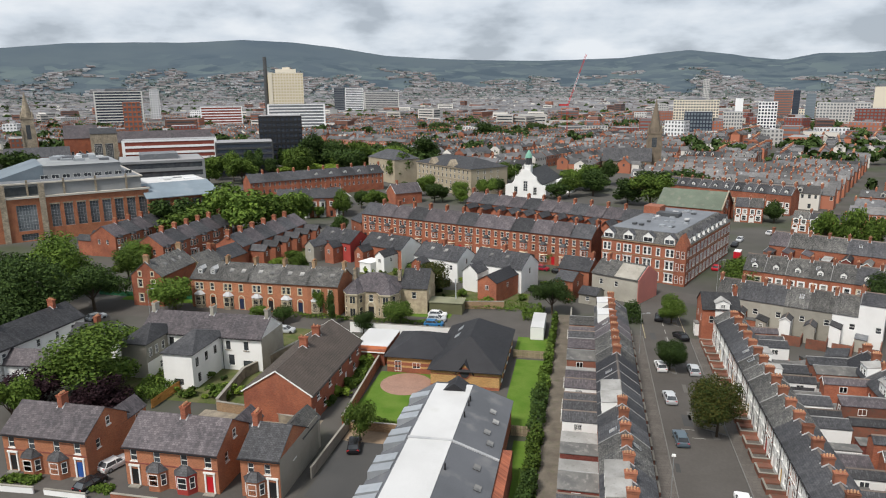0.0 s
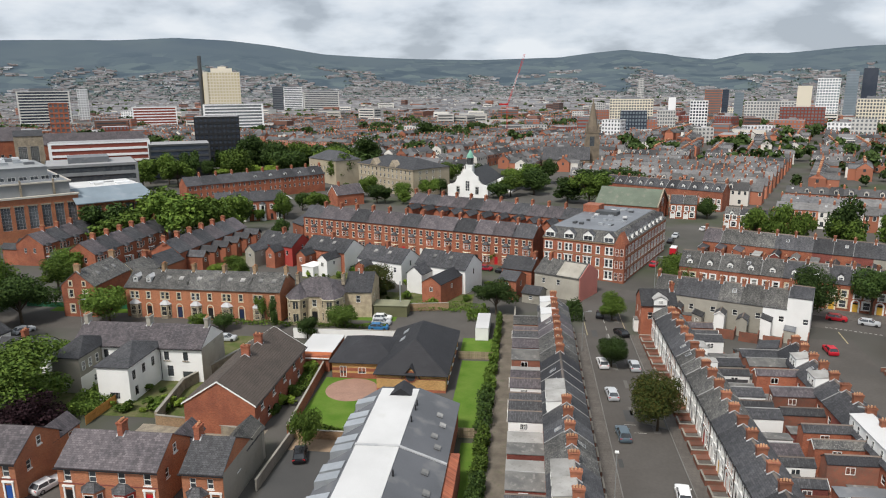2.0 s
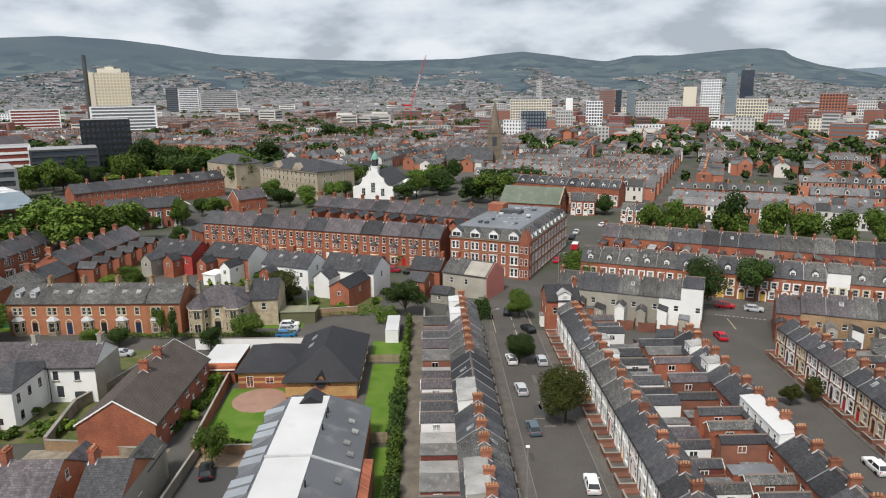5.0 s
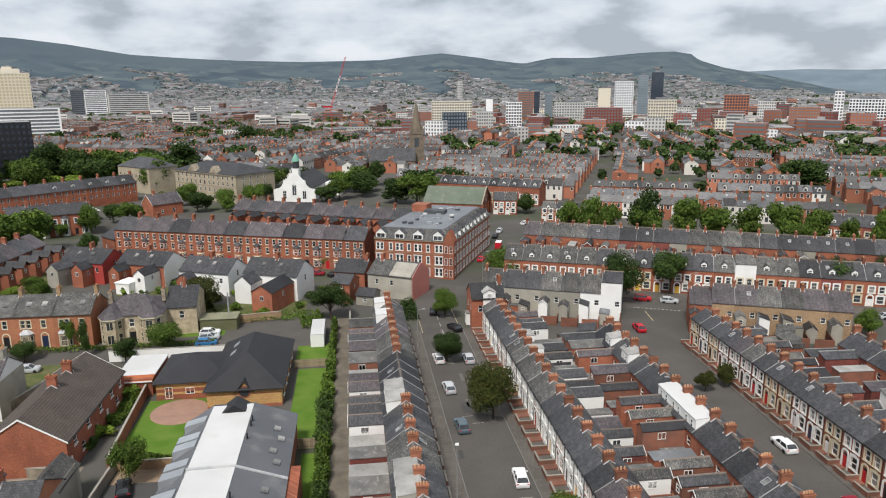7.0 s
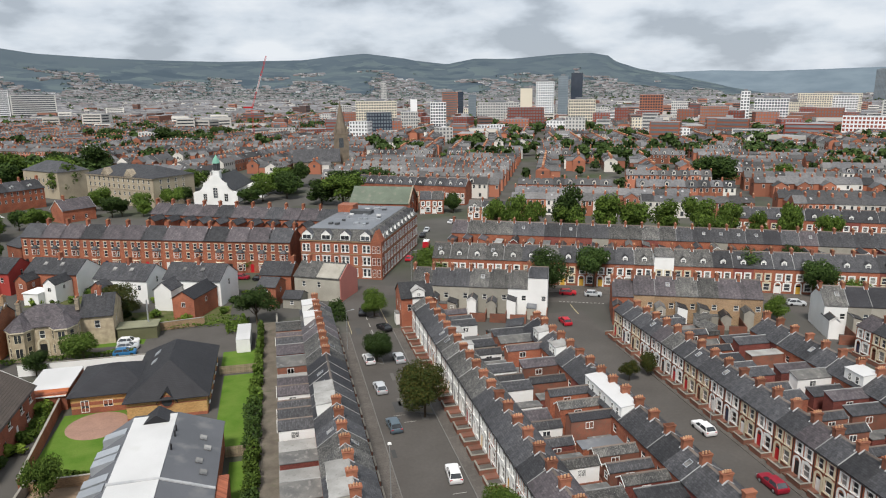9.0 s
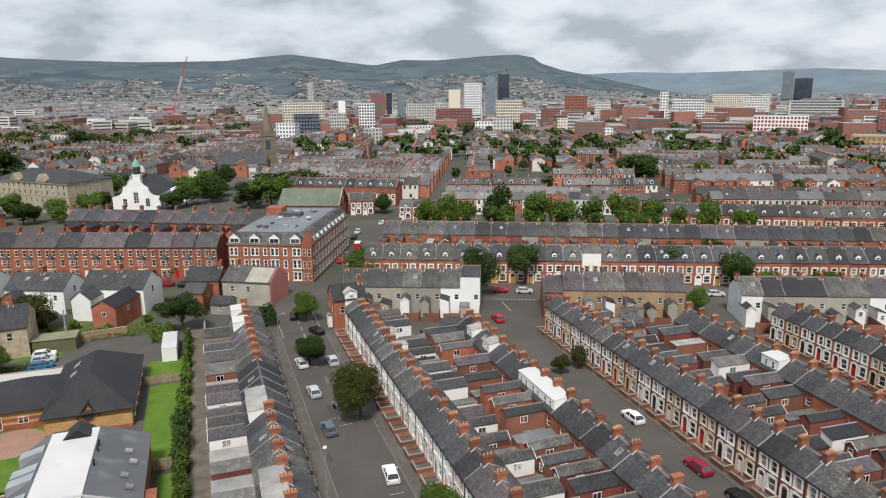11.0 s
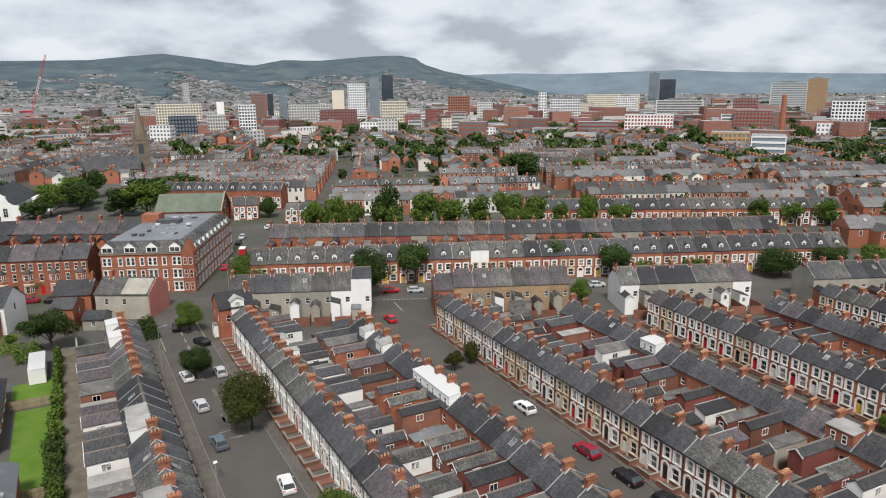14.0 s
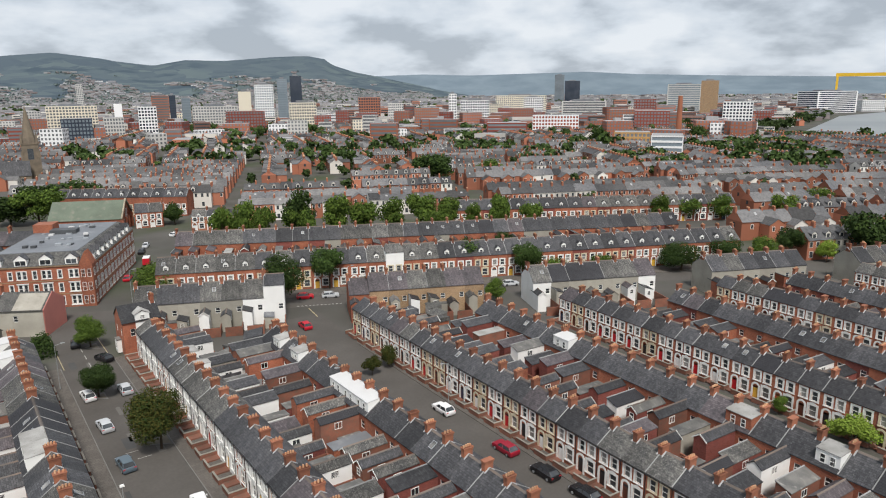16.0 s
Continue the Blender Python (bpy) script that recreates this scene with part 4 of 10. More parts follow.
terrace(157.6, 79.2, 215, 7, rng, wall=RENDER_GREY, shade=0.4, special={0: {"wall": WHITE}, 1: {"wing_wall": WHITE, "wing_kind": "gable"}, 3: {"wing_wall": BRICK, "wing_kind": "gable"}, 4: {"wing_wall": BRICK, "wing_kind": "gable"}, 6: {"wall": WHITE}}, **BACK)
terrace(190.5, 55.0, 215, 6, rng, wall=RENDER_GREY, wing_wall=BRICK, shade=0.4, **BACK)
terrace(219.5, 33.0, 215, 5, rng, wall=RENDER_GREY, wing_wall=BRICK, shade=0.4, **BACK)

# the dormered row across the street, and rows behind it
FRONT = dict(front="plain", d=9.0, eave=6.2, ridge=9.4, w=4.7, front_dormer=True)
terrace(72.65, 162.7, 35, 34, rng, wing=4.5, shade=0.15, special={12: {"wall": WHITE, "front_dormer": False, "eave": 8.4, "ridge": 9.6}}, **FRONT)

# backs of the next row, and the brick row with the white cornice
terrace(219.0, 101.0, 217.5, 33, rng, front="", d=8.5, eave=6.4, ridge=9.6, w=4.7, wing=6.0, shade=0.25, wing_eave=5.6, special={k: {"wall": RENDER_GREY} for k in (9, 10, 16, 23)})
terrace(97.6, 302.0, 44, 11, rng, front="plain", d=9.5, eave=8.0, ridge=11.0, w=4.7, wing=0, front_dormer=True, roof=SLATE)
terrace(186.0, 167.0, 41, 20, rng, front="plain", d=9.0, eave=6.4, ridge=9.6, w=5.4, wing=4.0, front_dormer=True, shade=0.2)

terrace(120.5, 236.0, 37.5, 4, rng, front="plain", d=8.0, eave=4.2, ridge=7.0, w=5.2, wing=0, shade=0.2, wall=BRICK_ORANGE, front_dormer=True)
terrace(109.0, 256.0, 27, 2, rng, front="plain", d=8.0, eave=5.8, ridge=8.6, w=4.8, wing=0, shade=0.2)

# low outbuildings and yard walls between the rows and the end blocks
og = random.Random(12)
for k in range(16):
    x, y = uv(og.uniform(113, 128), og.uniform(33, 47)) if k < 11 else (og.uniform(96, 106), og.uniform(92, 106))
    w_, d_, h_ = og.uniform(2.2, 4.0), og.uniform(3.0, 5.5), og.uniform(2.3, 3.6)
    ob = empty("outbuilding", og.choice(("low brick outbuilding with a grey roof", "small rendered yard store with a felt roof")), "outbuilding", "yard outbuildings")
    ob.matrix_basis = at(x, y, og.choice((AZ, 35, AZ + 90)))
    part("wall", Geo().box(0, 0, 0, w_, d_, h_), og.choice((BRICK, BRICK, RENDER_GREY, WHITE)), ob)
    part("roof", Geo().solid([(-0.15, -0.15, h_), (w_ + 0.15, -0.15, h_), (w_ + 0.15, d_ + 0.15, h_), (-0.15, d_ + 0.15, h_)], [(-0.15, -0.15, h_ + 0.1), (w_ + 0.15, -0.15, h_ + 0.9), (w_ + 0.15, d_ + 0.15, h_ + 0.9), (-0.15, d_ + 0.15, h_ + 0.1)]), og.choice((SLATE, FELT, SLATE_OLD)), ob)
for k in range(7):
    wl2 = new("yard_wall", Geo().box(0, 0, 0, 0.22, og.uniform(5, 9), 1.9).mesh("yard_wall", BRICK))
    wl2.matrix_basis = at(*uv(114 + k * 2.2, 33 + (k % 3) * 4), AZ + 90 * (k % 2))
    tagged(wl2, "weathered brick yard wall between outbuildings", "wall", "yard walls")


FAR_WINDOWS[0] = False
# ---- generic gabled house with chosen openings ----
def house(m, w, d, eave, ridge, wall, roof, label, windows=(), doors=(), stacks=(), hip=False, barge=False, name="house", category="house", group="",
          style="sash", frame_mat=None, over=0.3, stack_mat=None, reveal=True):
    """Ridge along x. windows: (side, x, z, w, h) with side f, b, l or r; doors the same with a paint; stacks: (x, y, n)."""
    ob = empty(name, label, category, group)
    ob.matrix_basis = m
    holes = {"f": [], "b": [], "l": [], "r": []}
    for s, x, z, ww, hh in windows:
        holes[s].append((x - ww / 2, x + ww / 2, z, z + hh))
    for s, x, z, ww, hh, _ in doors:
        holes[s].append((x - ww / 2, x + ww / 2, z, z + hh))
    g = Geo()
    g.panel(w, eave, holes["f"], 0.0, 0.14)
    g.panel(w, eave, holes["b"], d, -0.14)
    for s, x in (("l", 0.0), ("r", w)):
        t = Geo().panel(d, eave, [o for o in holes[s] if o[3] <= eave], 0.0, 0.14)
        k = len(g.v)
        g.v += [(x + (b if s == "l" else -b), a, c) for a, b, c in t.v]
        g.f += [tuple(k + i for i in f) for f in t.f]
        if not hip:
            g.face((x, 0, eave), (x, d, eave), (x, d / 2, ridge))
    part("wall", g, wall, ob)
    part("roof", hip_roof(w, d, eave, ridge, over) if hip else gable_roof(w, d, eave, ridge, over, side=0.15), roof, ob)
    if barge and not hip:
        b, k = Geo(), (ridge - eave) / (d / 2)
        for x in (-0.2, w + 0.15):
            for y0, y1 in ((-over, d / 2), (d + over, d / 2)):
                z0 = eave - k * over
                p = [(x, y0, z0 - 0.08), (x, y1, ridge - 0.08), (x, y1, ridge + 0.16), (x, y0, z0 + 0.16)]
                b.solid(p, [(a + 0.06, c, e) for a, c, e in p])
        part("bargeboard", b, TRIM, ob, "white bargeboard")
    turn = {"f": 0, "b": 180, "l": -90, "r": 90}
    for s, x, z, ww, hh in windows:
        p = {"f": (x, 0.1), "b": (x, d - 0.1), "l": (0.1, x), "r": (w - 0.1, x)}[s]
        if z + hh > eave:
            p = {"f": p, "b": p, "l": (-0.03, x), "r": (w + 0.03, x)}[s]
        window(ob, p[0], p[1], z, ww, hh, turn[s], style, frame_mat)
    for s, x, z, ww, hh, mat in doors:
        p = {"f": (x, 0.08), "b": (x, d - 0.08), "l": (0.08, x), "r": (w - 0.08, x)}[s]
        dr = part("door", Geo().box(-ww / 2, -0.03, 0, ww / 2, 0.04, hh).box(-ww / 2 + 0.12, -0.05, hh * 0.55, ww / 2 - 0.12, -0.03, hh - 0.15), mat, ob)
        dr.matrix_basis = pose(*p, z, 0, 0, turn[s])
    k = round((ridge - eave) / (d / 2), 2)
    for x, y, n in stacks:
        chimney(ob, x, y, ridge - abs(y - d / 2) * k, 0, 0.7, 1.3, 1.5, n, k if abs(y - d / 2) < 0.3 and not hip else 0, stack_mat or BRICK)
    g2 = Geo().box(-over, -over - 0.14, eave - 0.3, w + over, -over - 0.02, eave - 0.18).box(-over, d + over + 0.02, eave - 0.3, w + over, d + over + 0.14, eave - 0.18)
    if not FAR_WINDOWS[0]:
        part("gutter", g2, BLACK, ob)
    return ob


def bay(parent, x, w, depth, h, wall, roof, frame_mat=None, z=0.0):
    """A canted bay on the front with a small hipped roof."""
    a, b = x - w / 2, x + w / 2
    c = depth * 0.75
    ring = [(a, 0.02), (a + c, -depth), (b - c, -depth), (b, 0.02)]
    g = Geo().solid([(p, q, z) for p, q in ring], [(p, q, z + h) for p, q in ring])
    ob = part("bay", g, wall, parent)
    r = Geo()
    o = [(a - 0.15, 0.02), (a + c - 0.1, -depth - 0.18), (b - c + 0.1, -depth - 0.18), (b + 0.15, 0.02)]
    top = [(x - w * 0.18, 0.02), (x - w * 0.14, -0.25), (x + w * 0.14, -0.25), (x + w * 0.18, 0.02)]
    r.solid([(p, q, z + h) for p, q in o], [(p, q, z + h + 0.85) for p, q in top])
    part("bay_roof", r, roof, ob)
    wh = h - 1.15
    window(ob, x, -depth - 0.02, z + 0.8, w - 2 * c - 0.25, wh, 0, "sash", frame_mat, deep=True)
    ang = math.degrees(math.atan2(depth, c))
    for s in (-1, 1):
        window(ob, x + s * (w / 2 - c / 2 + 0.02), -depth / 2 - 0.02, z + 0.8, min(0.7, c), wh, s * ang, "sash", frame_mat, deep=True)
    return ob


# front pair of brick houses with bays (three blocks along the drive)
def door_case(parent, x, mat_door, y=0.0):
    """White pilasters and head round a narrow door with a fanlight."""
    g = Geo().box(x - 0.72, y - 0.1, 0.1, x - 0.5, y + 0.02, 2.75).box(x + 0.5, y - 0.1, 0.1, x + 0.72, y + 0.02, 2.75).box(x - 0.8, y - 0.16, 2.75, x + 0.8, y + 0.02, 3.0)
    part("door_surround", g, TRIM, parent, "white door surround")
    part("step", Geo().box(x - 0.8, y - 0.7, 0, x + 0.8, y - 0.002, 0.14), CONCRETE, parent)


def semi(x, y, w, label, red_bay=False, stacks=None, door_mats=None):
    d = 8.6
    h = w / 2
    wins = [("f", a, 3.5, 0.95, 1.5) for a in (1.3, h - 1.9, h + 1.9, w - 1.3)] + [("l", 2.2, 3.0, 0.9, 1.2), ("r", 2.4, 3.3, 0.85, 1.3), ("r", 4.6, 5.6, 0.8, 1.2), ("b", 2, 3.2, 0.9, 1.2), ("b", w - 2, 3.2, 0.9, 1.2)]
    dm = door_mats or (DOORS[0], DOORS[1])
    ob = house(at(x, y, AZ), w, d, 5.5, 8.2, BRICK_ORANGE, SLATE_BLUE, label, wins, [("f", 1.3, 0.15, 0.95, 2.2, dm[0]), ("f", w - 1.2, 0.15, 0.95, 2.2, dm[1])],
               stacks or [(w / 2, d / 2, 4)], name="semi_detached_house", over=0.25)
    door_case(ob, 1.3, None)
    door_case(ob, w - 1.2, None)
    bay(ob, h - 2.0, 3.0, 1.0, 2.75, BRICK_ORANGE, SLATE)
    bay(ob, h + 2.0, 3.0, 1.0, 2.75, RED_BRICK_PAINT if red_bay else BRICK_ORANGE, SLATE)
    g = Geo()
    for z in (3.15, 5.1):
        g.box(0.0, -0.05, z, w, 0.0, z + 0.14)
    part("string_course", g, BRICK_DARK, ob)
    rear = part("rear_wing", gable_body(3.4, 4.5, 4.4, 5.9, w - 3.6, d), BRICK_ORANGE, ob)
    part("wing_roof", ridge_y_roof(3.4, 4.6, 4.4, 5.9, w - 3.6, d - 1.6), SLATE_BLUE, rear)
    window(rear, w - 0.18, d + 2.4, 2.7, 0.8, 1.3, 90, "sash", deep=True)
    return ob


def gable_body(w, length, eave, top, x0, y0):
    g = Geo()
    xm, y1 = x0 + w / 2, y0 + length
    g.face((x0, y0, 0), (x0, y1, 0), (x0, y1, eave), (x0, y0, eave))
    g.face((x0 + w, y1, 0), (x0 + w, y0, 0), (x0 + w, y0, eave), (x0 + w, y1, eave))
    g.face((x0 + w, y1, 0), (x0 + w, y1, eave), (xm, y1, top), (x0, y1, eave), (x0, y1, 0))
    g.face((x0 + w, y0, 0), (x0 + w, y0, eave), (xm, y0, top), (x0, y0, eave), (x0, y0, 0))
    return g


def ridge_y_roof(w, length, eave, top, x0, y0, o=0.2, t=0.12):
    g, xm = Geo(), x0 + w / 2
    k = (top - eave) / (w / 2)
    y1 = y0 + length + 0.2 + 1.4
    for a, za, b, zb in ((x0 - o, eave - k * o, xm, top), (xm, top, x0 + w + o, eave - k * o)):
        p = [(a, y0, za), (b, y0, zb), (b, y1, zb), (a, y1, za)]
        g.solid(p, [(x, y, z + t) for x, y, z in p])
    return g


LEADROOF = material('grey_roof_sheet', (0.125, 0.13, 0.142), 0.6, (0.1, 0.105, 0.115), 0.4, 0.15, 0.2, per_object=0.05, spots=(0.2, 0.2, 0.2))
RED_BRICK_PAINT = material("red_painted_brick", (0.4, 0.06, 0.05), 0.8, None, 1.0, 0.15, 0.2, per_object=0.05)
semi(-41.4, 80.3, 13.0, "orange brick semi-detached house with canted bays and purple slate roof", True)
semi(-59.3, 84.0, 12.6, "orange brick semi-detached house with a blue door and slate roof", door_mats=(DOORS[0], paint("blue_door_paint", (0.02, 0.08, 0.3))))
ob = house(at(-25.7, 77.4, AZ), 5.2, 8.6, 5.5, 8.0, BRICK_ORANGE, SLATE, "narrow orange brick house with grey rendered flank, slate roof",
           [("f", 1.4, 3.35, 0.8, 1.35), ("f", 3.6, 3.35, 0.8, 1.35), ("r", 4.5, 3.3, 1.0, 1.2)], [("f", 4.2, 0.15, 0.95, 2.2, DOORS[0])], [(0.5, 4.3, 3)])
bay(ob, 1.9, 2.9, 1.0, 2.75, BRICK_ORANGE, SLATE)
door_case(ob, 4.2, None)
part("flank", Geo().box(5.2, 0.1, 0, 5.26, 12.5, 5.4), RENDER_GREY, ob)
part("rear_wing", gable_body(3.6, 5.0, 4.6, 6.2, 1.55, 8.6), RENDER_GREY, ob)
part("wing_roof", ridge_y_roof(3.6, 5.0, 4.6, 6.2, 1.55, 7.2), SLATE_OLD, ob)

# long brown-tiled brick house with its gable to the front
x, y = -31.4, 97.5
house(at(-20.3, 96.0, AZ - 90), 24.0, 11.0, 4.9, 8.4, BRICK, BROWN_TILE, "long red brick house with a brown tiled roof and white bargeboards",
      [("f", a, 3.0, 1.3, 1.1) for a in (3, 8, 13, 18, 22)] + [("f", a, 0.9, 1.3, 1.2) for a in (5.5, 10.5, 20)], [("f", 1.2, 0.1, 0.95, 2.1, DOORS[2]), ("f", 15.5, 0.1, 0.95, 2.1, DOORS[2])],
      [(11, 5.5, 2), (16.5, 5.5, 2)], barge=True)

# white double villa with a hipped front wing
vm = at(-56.5, 121.5, AZ)
v = house(vm, 24.0, 9.0, 6.3, 9.0, WHITE, SLATE_BLUE, "white rendered villa with slate roof and sash windows",
          [("f", a, 3.9, 0.9, 1.6) for a in (3.0, 6.2, 17.5, 21.0)] + [("f", 18.0, 0.9, 1.1, 2.0), ("f", 21.2, 0.6, 1.9, 1.3)], [], [(0.5, 4.5, 4), (12.5, 4.5, 4), (23.4, 4.5, 3)], frame_mat=BLACK, stack_mat=RENDER_GREY)
part("gable_wall", Geo().box(24.0, 0.0, 0, 24.06, 9.0, 6.2), RENDER_GREY, v)
w2 = part("front_wing", Geo().box(10.5, -9.5, 0, 16.0, 0.0, 6.3), WHITE, v)
part("wing_roof", hip_roof(5.5, 12.0, 6.3, 8.6, 0.3, 10.5, -9.5, 2.7), SLATE, w2)
for a, z in ((-2.0, 3.8), (-5.0, 3.8), (-8.0, 3.8), (-7.6, 0.9)):
    window(w2, 16.02, a, z, 0.8, 1.5, 90, "sash", BLACK, deep=True)
window(w2, 13.3, -9.52, 0.9, 1.6, 1.0, 0, "pair", BLACK, deep=True)
w3 = part("front_wing", Geo().box(0.4, -6.5, 0, 5.4, 0.0, 6.3), RENDER_GREY, v)
part("wing_roof", hip_roof(5.0, 10.5, 6.3, 8.5, 0.3, 0.4, -6.5, 2.5), SLATE, w3)
part("white_plinth", Geo().box(5.4, -6.5, 0, 5.43, -0.01, 2.9), WHITE, w3)
for a, z, hh in ((-1.6, 3.8, 1.6), (-3.6, 3.8, 1.6), (-5.4, 3.8, 1.6), (-2.6, 0.7, 1.3)):
    window(w3, 5.45, a, z, 0.85, hh, 90, "sash", TRIM, deep=True)
window(w3, 2.6, -6.52, 0.9, 1.4, 0.9, 0, "pair", TRIM, deep=True)
g = Geo()
for a, z in ((3.0, 3.9), (6.2, 3.9), (17.5, 3.9), (21.0, 3.9)):
    g.box(a - 0.6, -0.16, z - 0.14, a + 0.6, 0.0, z - 0.004)
part("sills", g, STONE, v)
part("downpipe", Geo().tube((10.3, -0.1, 0), (10.3, -0.1, 6.1), 0.06, 0.06, 6).tube((16.4, -0.1, 0), (16.4, -0.1, 6.1), 0.06, 0.06, 6), BLACK, v)

# white houses beyond the dark trees
house(at(-79.6, 107.7, -75), 26.0, 8.0, 5.6, 8.3, WHITE, SLATE, "long white rendered house with a slate roof", [("f", a, z, 0.9, 1.4) for a in (3.0, 7.0, 14.5, 19.0, 23.0) for z in (3.3,)] + [("r", 4.0, 3.2, 0.9, 1.4)], [], [(9.0, 4.0, 4), (22.5, 4.0, 4)])
house(at(-77.6, 113.6, 7), 9.0, 5.2, 3.2, 5.1, WHITE, SLATE_BLUE, "low white rendered wing with a purple slate roof", [("f", 4.0, 1.5, 1.0, 0.9), ("f", 6.8, 1.5, 1.0, 0.9)])
house(at(-72.5, 125.5, 9), 10.0, 6.0, 3.6, 5.7, WHITE, SLATE, "small white outbuilding with a slate roof", [("f", 3.0, 1.4, 1.0, 1.1), ("f", 7.0, 1.4, 1.0, 1.1)], [], [(4.5, 3.0, 3)])

# garage with a white roof and orange fascia
gm = at(-17.3, 120.4, AZ)
ga = empty("flat_roofed_garage", "brick garage with a white roof and orange tiled edge", "garage")
ga.matrix_basis = gm
part("wall", Geo().box(0, 0, 0, 6.2, 11.0, 2.9), BRICK, ga)
part("roof", Geo().box(-0.1, 1.6, 2.9, 6.3, 11.1, 3.05), WHITE_ROOF, ga)
part("tiled_edge", Geo().solid([(-0.1, -0.3, 2.6), (6.3, -0.3, 2.6), (6.3, 1.6, 2.6), (-0.1, 1.6, 2.6)], [(-0.1, -0.1, 2.7), (6.3, -0.1, 2.7), (6.3, 1.6, 3.1), (-0.1, 1.6, 3.1)]), material("orange_tile", (0.5, 0.15, 0.06), 0.8, None, 2.0, 0.3, 0.3), ga)
part("fascia", Geo().box(-0.12, -0.36, 2.5, 6.32, -0.3, 2.72), TRIM, ga)

# yellow brick hall with hipped dark roofs
hall = empty("community_hall", "buff brick hall with dark hipped tiled roofs and a round window", "hall")
hall.matrix_basis = at(*uv(107.4, -24.5), AZ)
def swapped(g):
    """The same body with x and y exchanged."""
    g.v = [(y, x, z) for x, y, z in g.v]
    g.f = [tuple(reversed(f)) for f in g.f]
    return g


part("wall", Geo().box(0, 0, 0, 11.8, 21.6, 3.1), BRICK_BUFF, hall)
part("roof", swapped(hip_roof(21.6, 11.8, 3.1, 7.4, 0.5, inset=6.4)), DARK_TILE, hall)
part("plinth", Geo().box(-0.02, -0.02, 0, 11.82, 21.62, 0.5), BRICK, hall)
part("string_course", Geo().box(-0.015, -0.015, 2.3, 11.815, 21.615, 2.45), BRICK, hall)
gp = part("gablet", Geo().solid([(4.6, -0.05, 2.6), (7.2, -0.05, 2.6), (5.9, -0.05, 4.4)], [(4.6, 1.5, 2.6), (7.2, 1.5, 2.6), (5.9, 1.5, 4.4)]), BRICK_BUFF, hall)
g = Geo()
for s in (-1, 1):
    p = [(5.9 + s * 1.6, -0.35, 2.5), (5.9, -0.35, 4.55), (5.9, 2.6, 4.55), (5.9 + s * 1.6, 1.2, 2.5)]
    if s > 0:
        p.reverse()
    g.solid(p, [(a, b, c + 0.13) for a, b, c in p])
part("gablet_roof", g, DARK_TILE, gp)
part("round_surround", Geo().tube((5.9, -0.09, 2.75), (5.9, 0.02, 2.75), 1.05, 1.05, 24), BRICK, hall, "red brick ring")
part("round_window", Geo().tube((5.9, -0.13, 2.75), (5.9, 0.02, 2.75), 0.78, 0.78, 24), GLASS, hall, "dark round window")
for yy in (2.5, 6.5, 10.5, 14.5, 18.5):
    window(hall, 11.82, yy, 0.9, 1.2, 1.4, 90, "pair", DARK_STEEL)
for yy, xx in ((11.0, 1.9), (15.0, 1.9)):
    k = part("rooflight", Geo().box(-0.55, -0.8, 0, 0.55, 0.8, 0.1), STEEL, hall)
    k.matrix_basis = pose(xx + 0.8, yy, 5.3, 0, -36, 0)
wg = part("side_wing", Geo().box(-9.0, 4.6, 0, 0.0, 17.0, 3.0), BRICK_BUFF, hall)
part("wing_roof", hip_roof(11.5, 12.4, 3.0, 5.9, 0.5, -9.0, 4.6, 5.5), DARK_TILE, wg)
part("wing_band", Geo().box(-9.02, 4.58, 0, 0.0, 4.7, 1.0).box(-9.02, 4.58, 1.4, 0.0, 4.7, 2.0), BRICK, wg)
window(wg, -7.0, 4.57, 0.3, 1.2, 2.0, 0, "pair", TRIM, deep=True)
window(wg, -3.6, 4.57, 1.0, 1.4, 1.1, 0, "pair", TRIM, deep=True)
solo("patio", Geo().solid(*[[(*uv(107.3 + 4.6 * math.cos(a), -28.8 + 4.5 * math.sin(a)), z) for a in [math.pi * 2 * i / 24 for i in range(24)][::-1]] for z in (0.0, 0.07)]), PATIO, "round pink brick patio beside the hall", "patio", kind="structure")

# workshop with a flat white roof spine and grey slopes
shop = empty("workshop_building", "low workshop with white roof spine, grey slopes and roof monitors", "workshop")
shop.matrix_basis = at(*uv(38, -24.0), AZ)
L = 57.0
part("wall", Geo().box(0.2, 0, 0, 14.6, L, 4.2), BRICK, shop)
part("white_spine", Geo().solid([(3.3, -1, 6.4), (8.9, -1, 6.4), (8.9, L - 0.5, 6.4), (3.3, L - 0.5, 6.4)], [(3.3, -1, 6.5), (8.9, -1, 6.6), (8.9, L - 0.5, 6.6), (3.3, L - 0.5, 6.5)]), WHITE_ROOF, shop)
g = Geo()
g.solid([(-0.2, -1, 4.2), (3.3, -1, 6.3), (3.3, L, 6.3), (-0.2, L, 4.2)], [(-0.2, -1, 4.3), (3.3, -1, 6.45), (3.3, L, 6.45), (-0.2, L, 4.3)])
part("left_slope", g, LEADROOF, shop)
g = Geo()
g.solid([(8.9, -1, 6.35), (14.9, -1, 4.2), (14.9, L, 4.2), (8.9, L, 6.35)], [(8.9, -1, 6.5), (14.9, -1, 4.32), (14.9, L, 4.32), (8.9, L, 6.5)])
part("right_slope", g, LEADROOF, shop)
part("end_hip", Geo().solid([(-0.2, L - 0.02, 4.2), (14.9, L - 0.02, 4.2), (8.9, L, 6.4), (3.3, L, 6.4)], [(-0.2, L + 0.2, 4.2), (14.9, L + 0.2, 4.2), (8.9, L + 0.02, 6.5), (3.3, L + 0.02, 6.5)]), LEADROOF, shop)
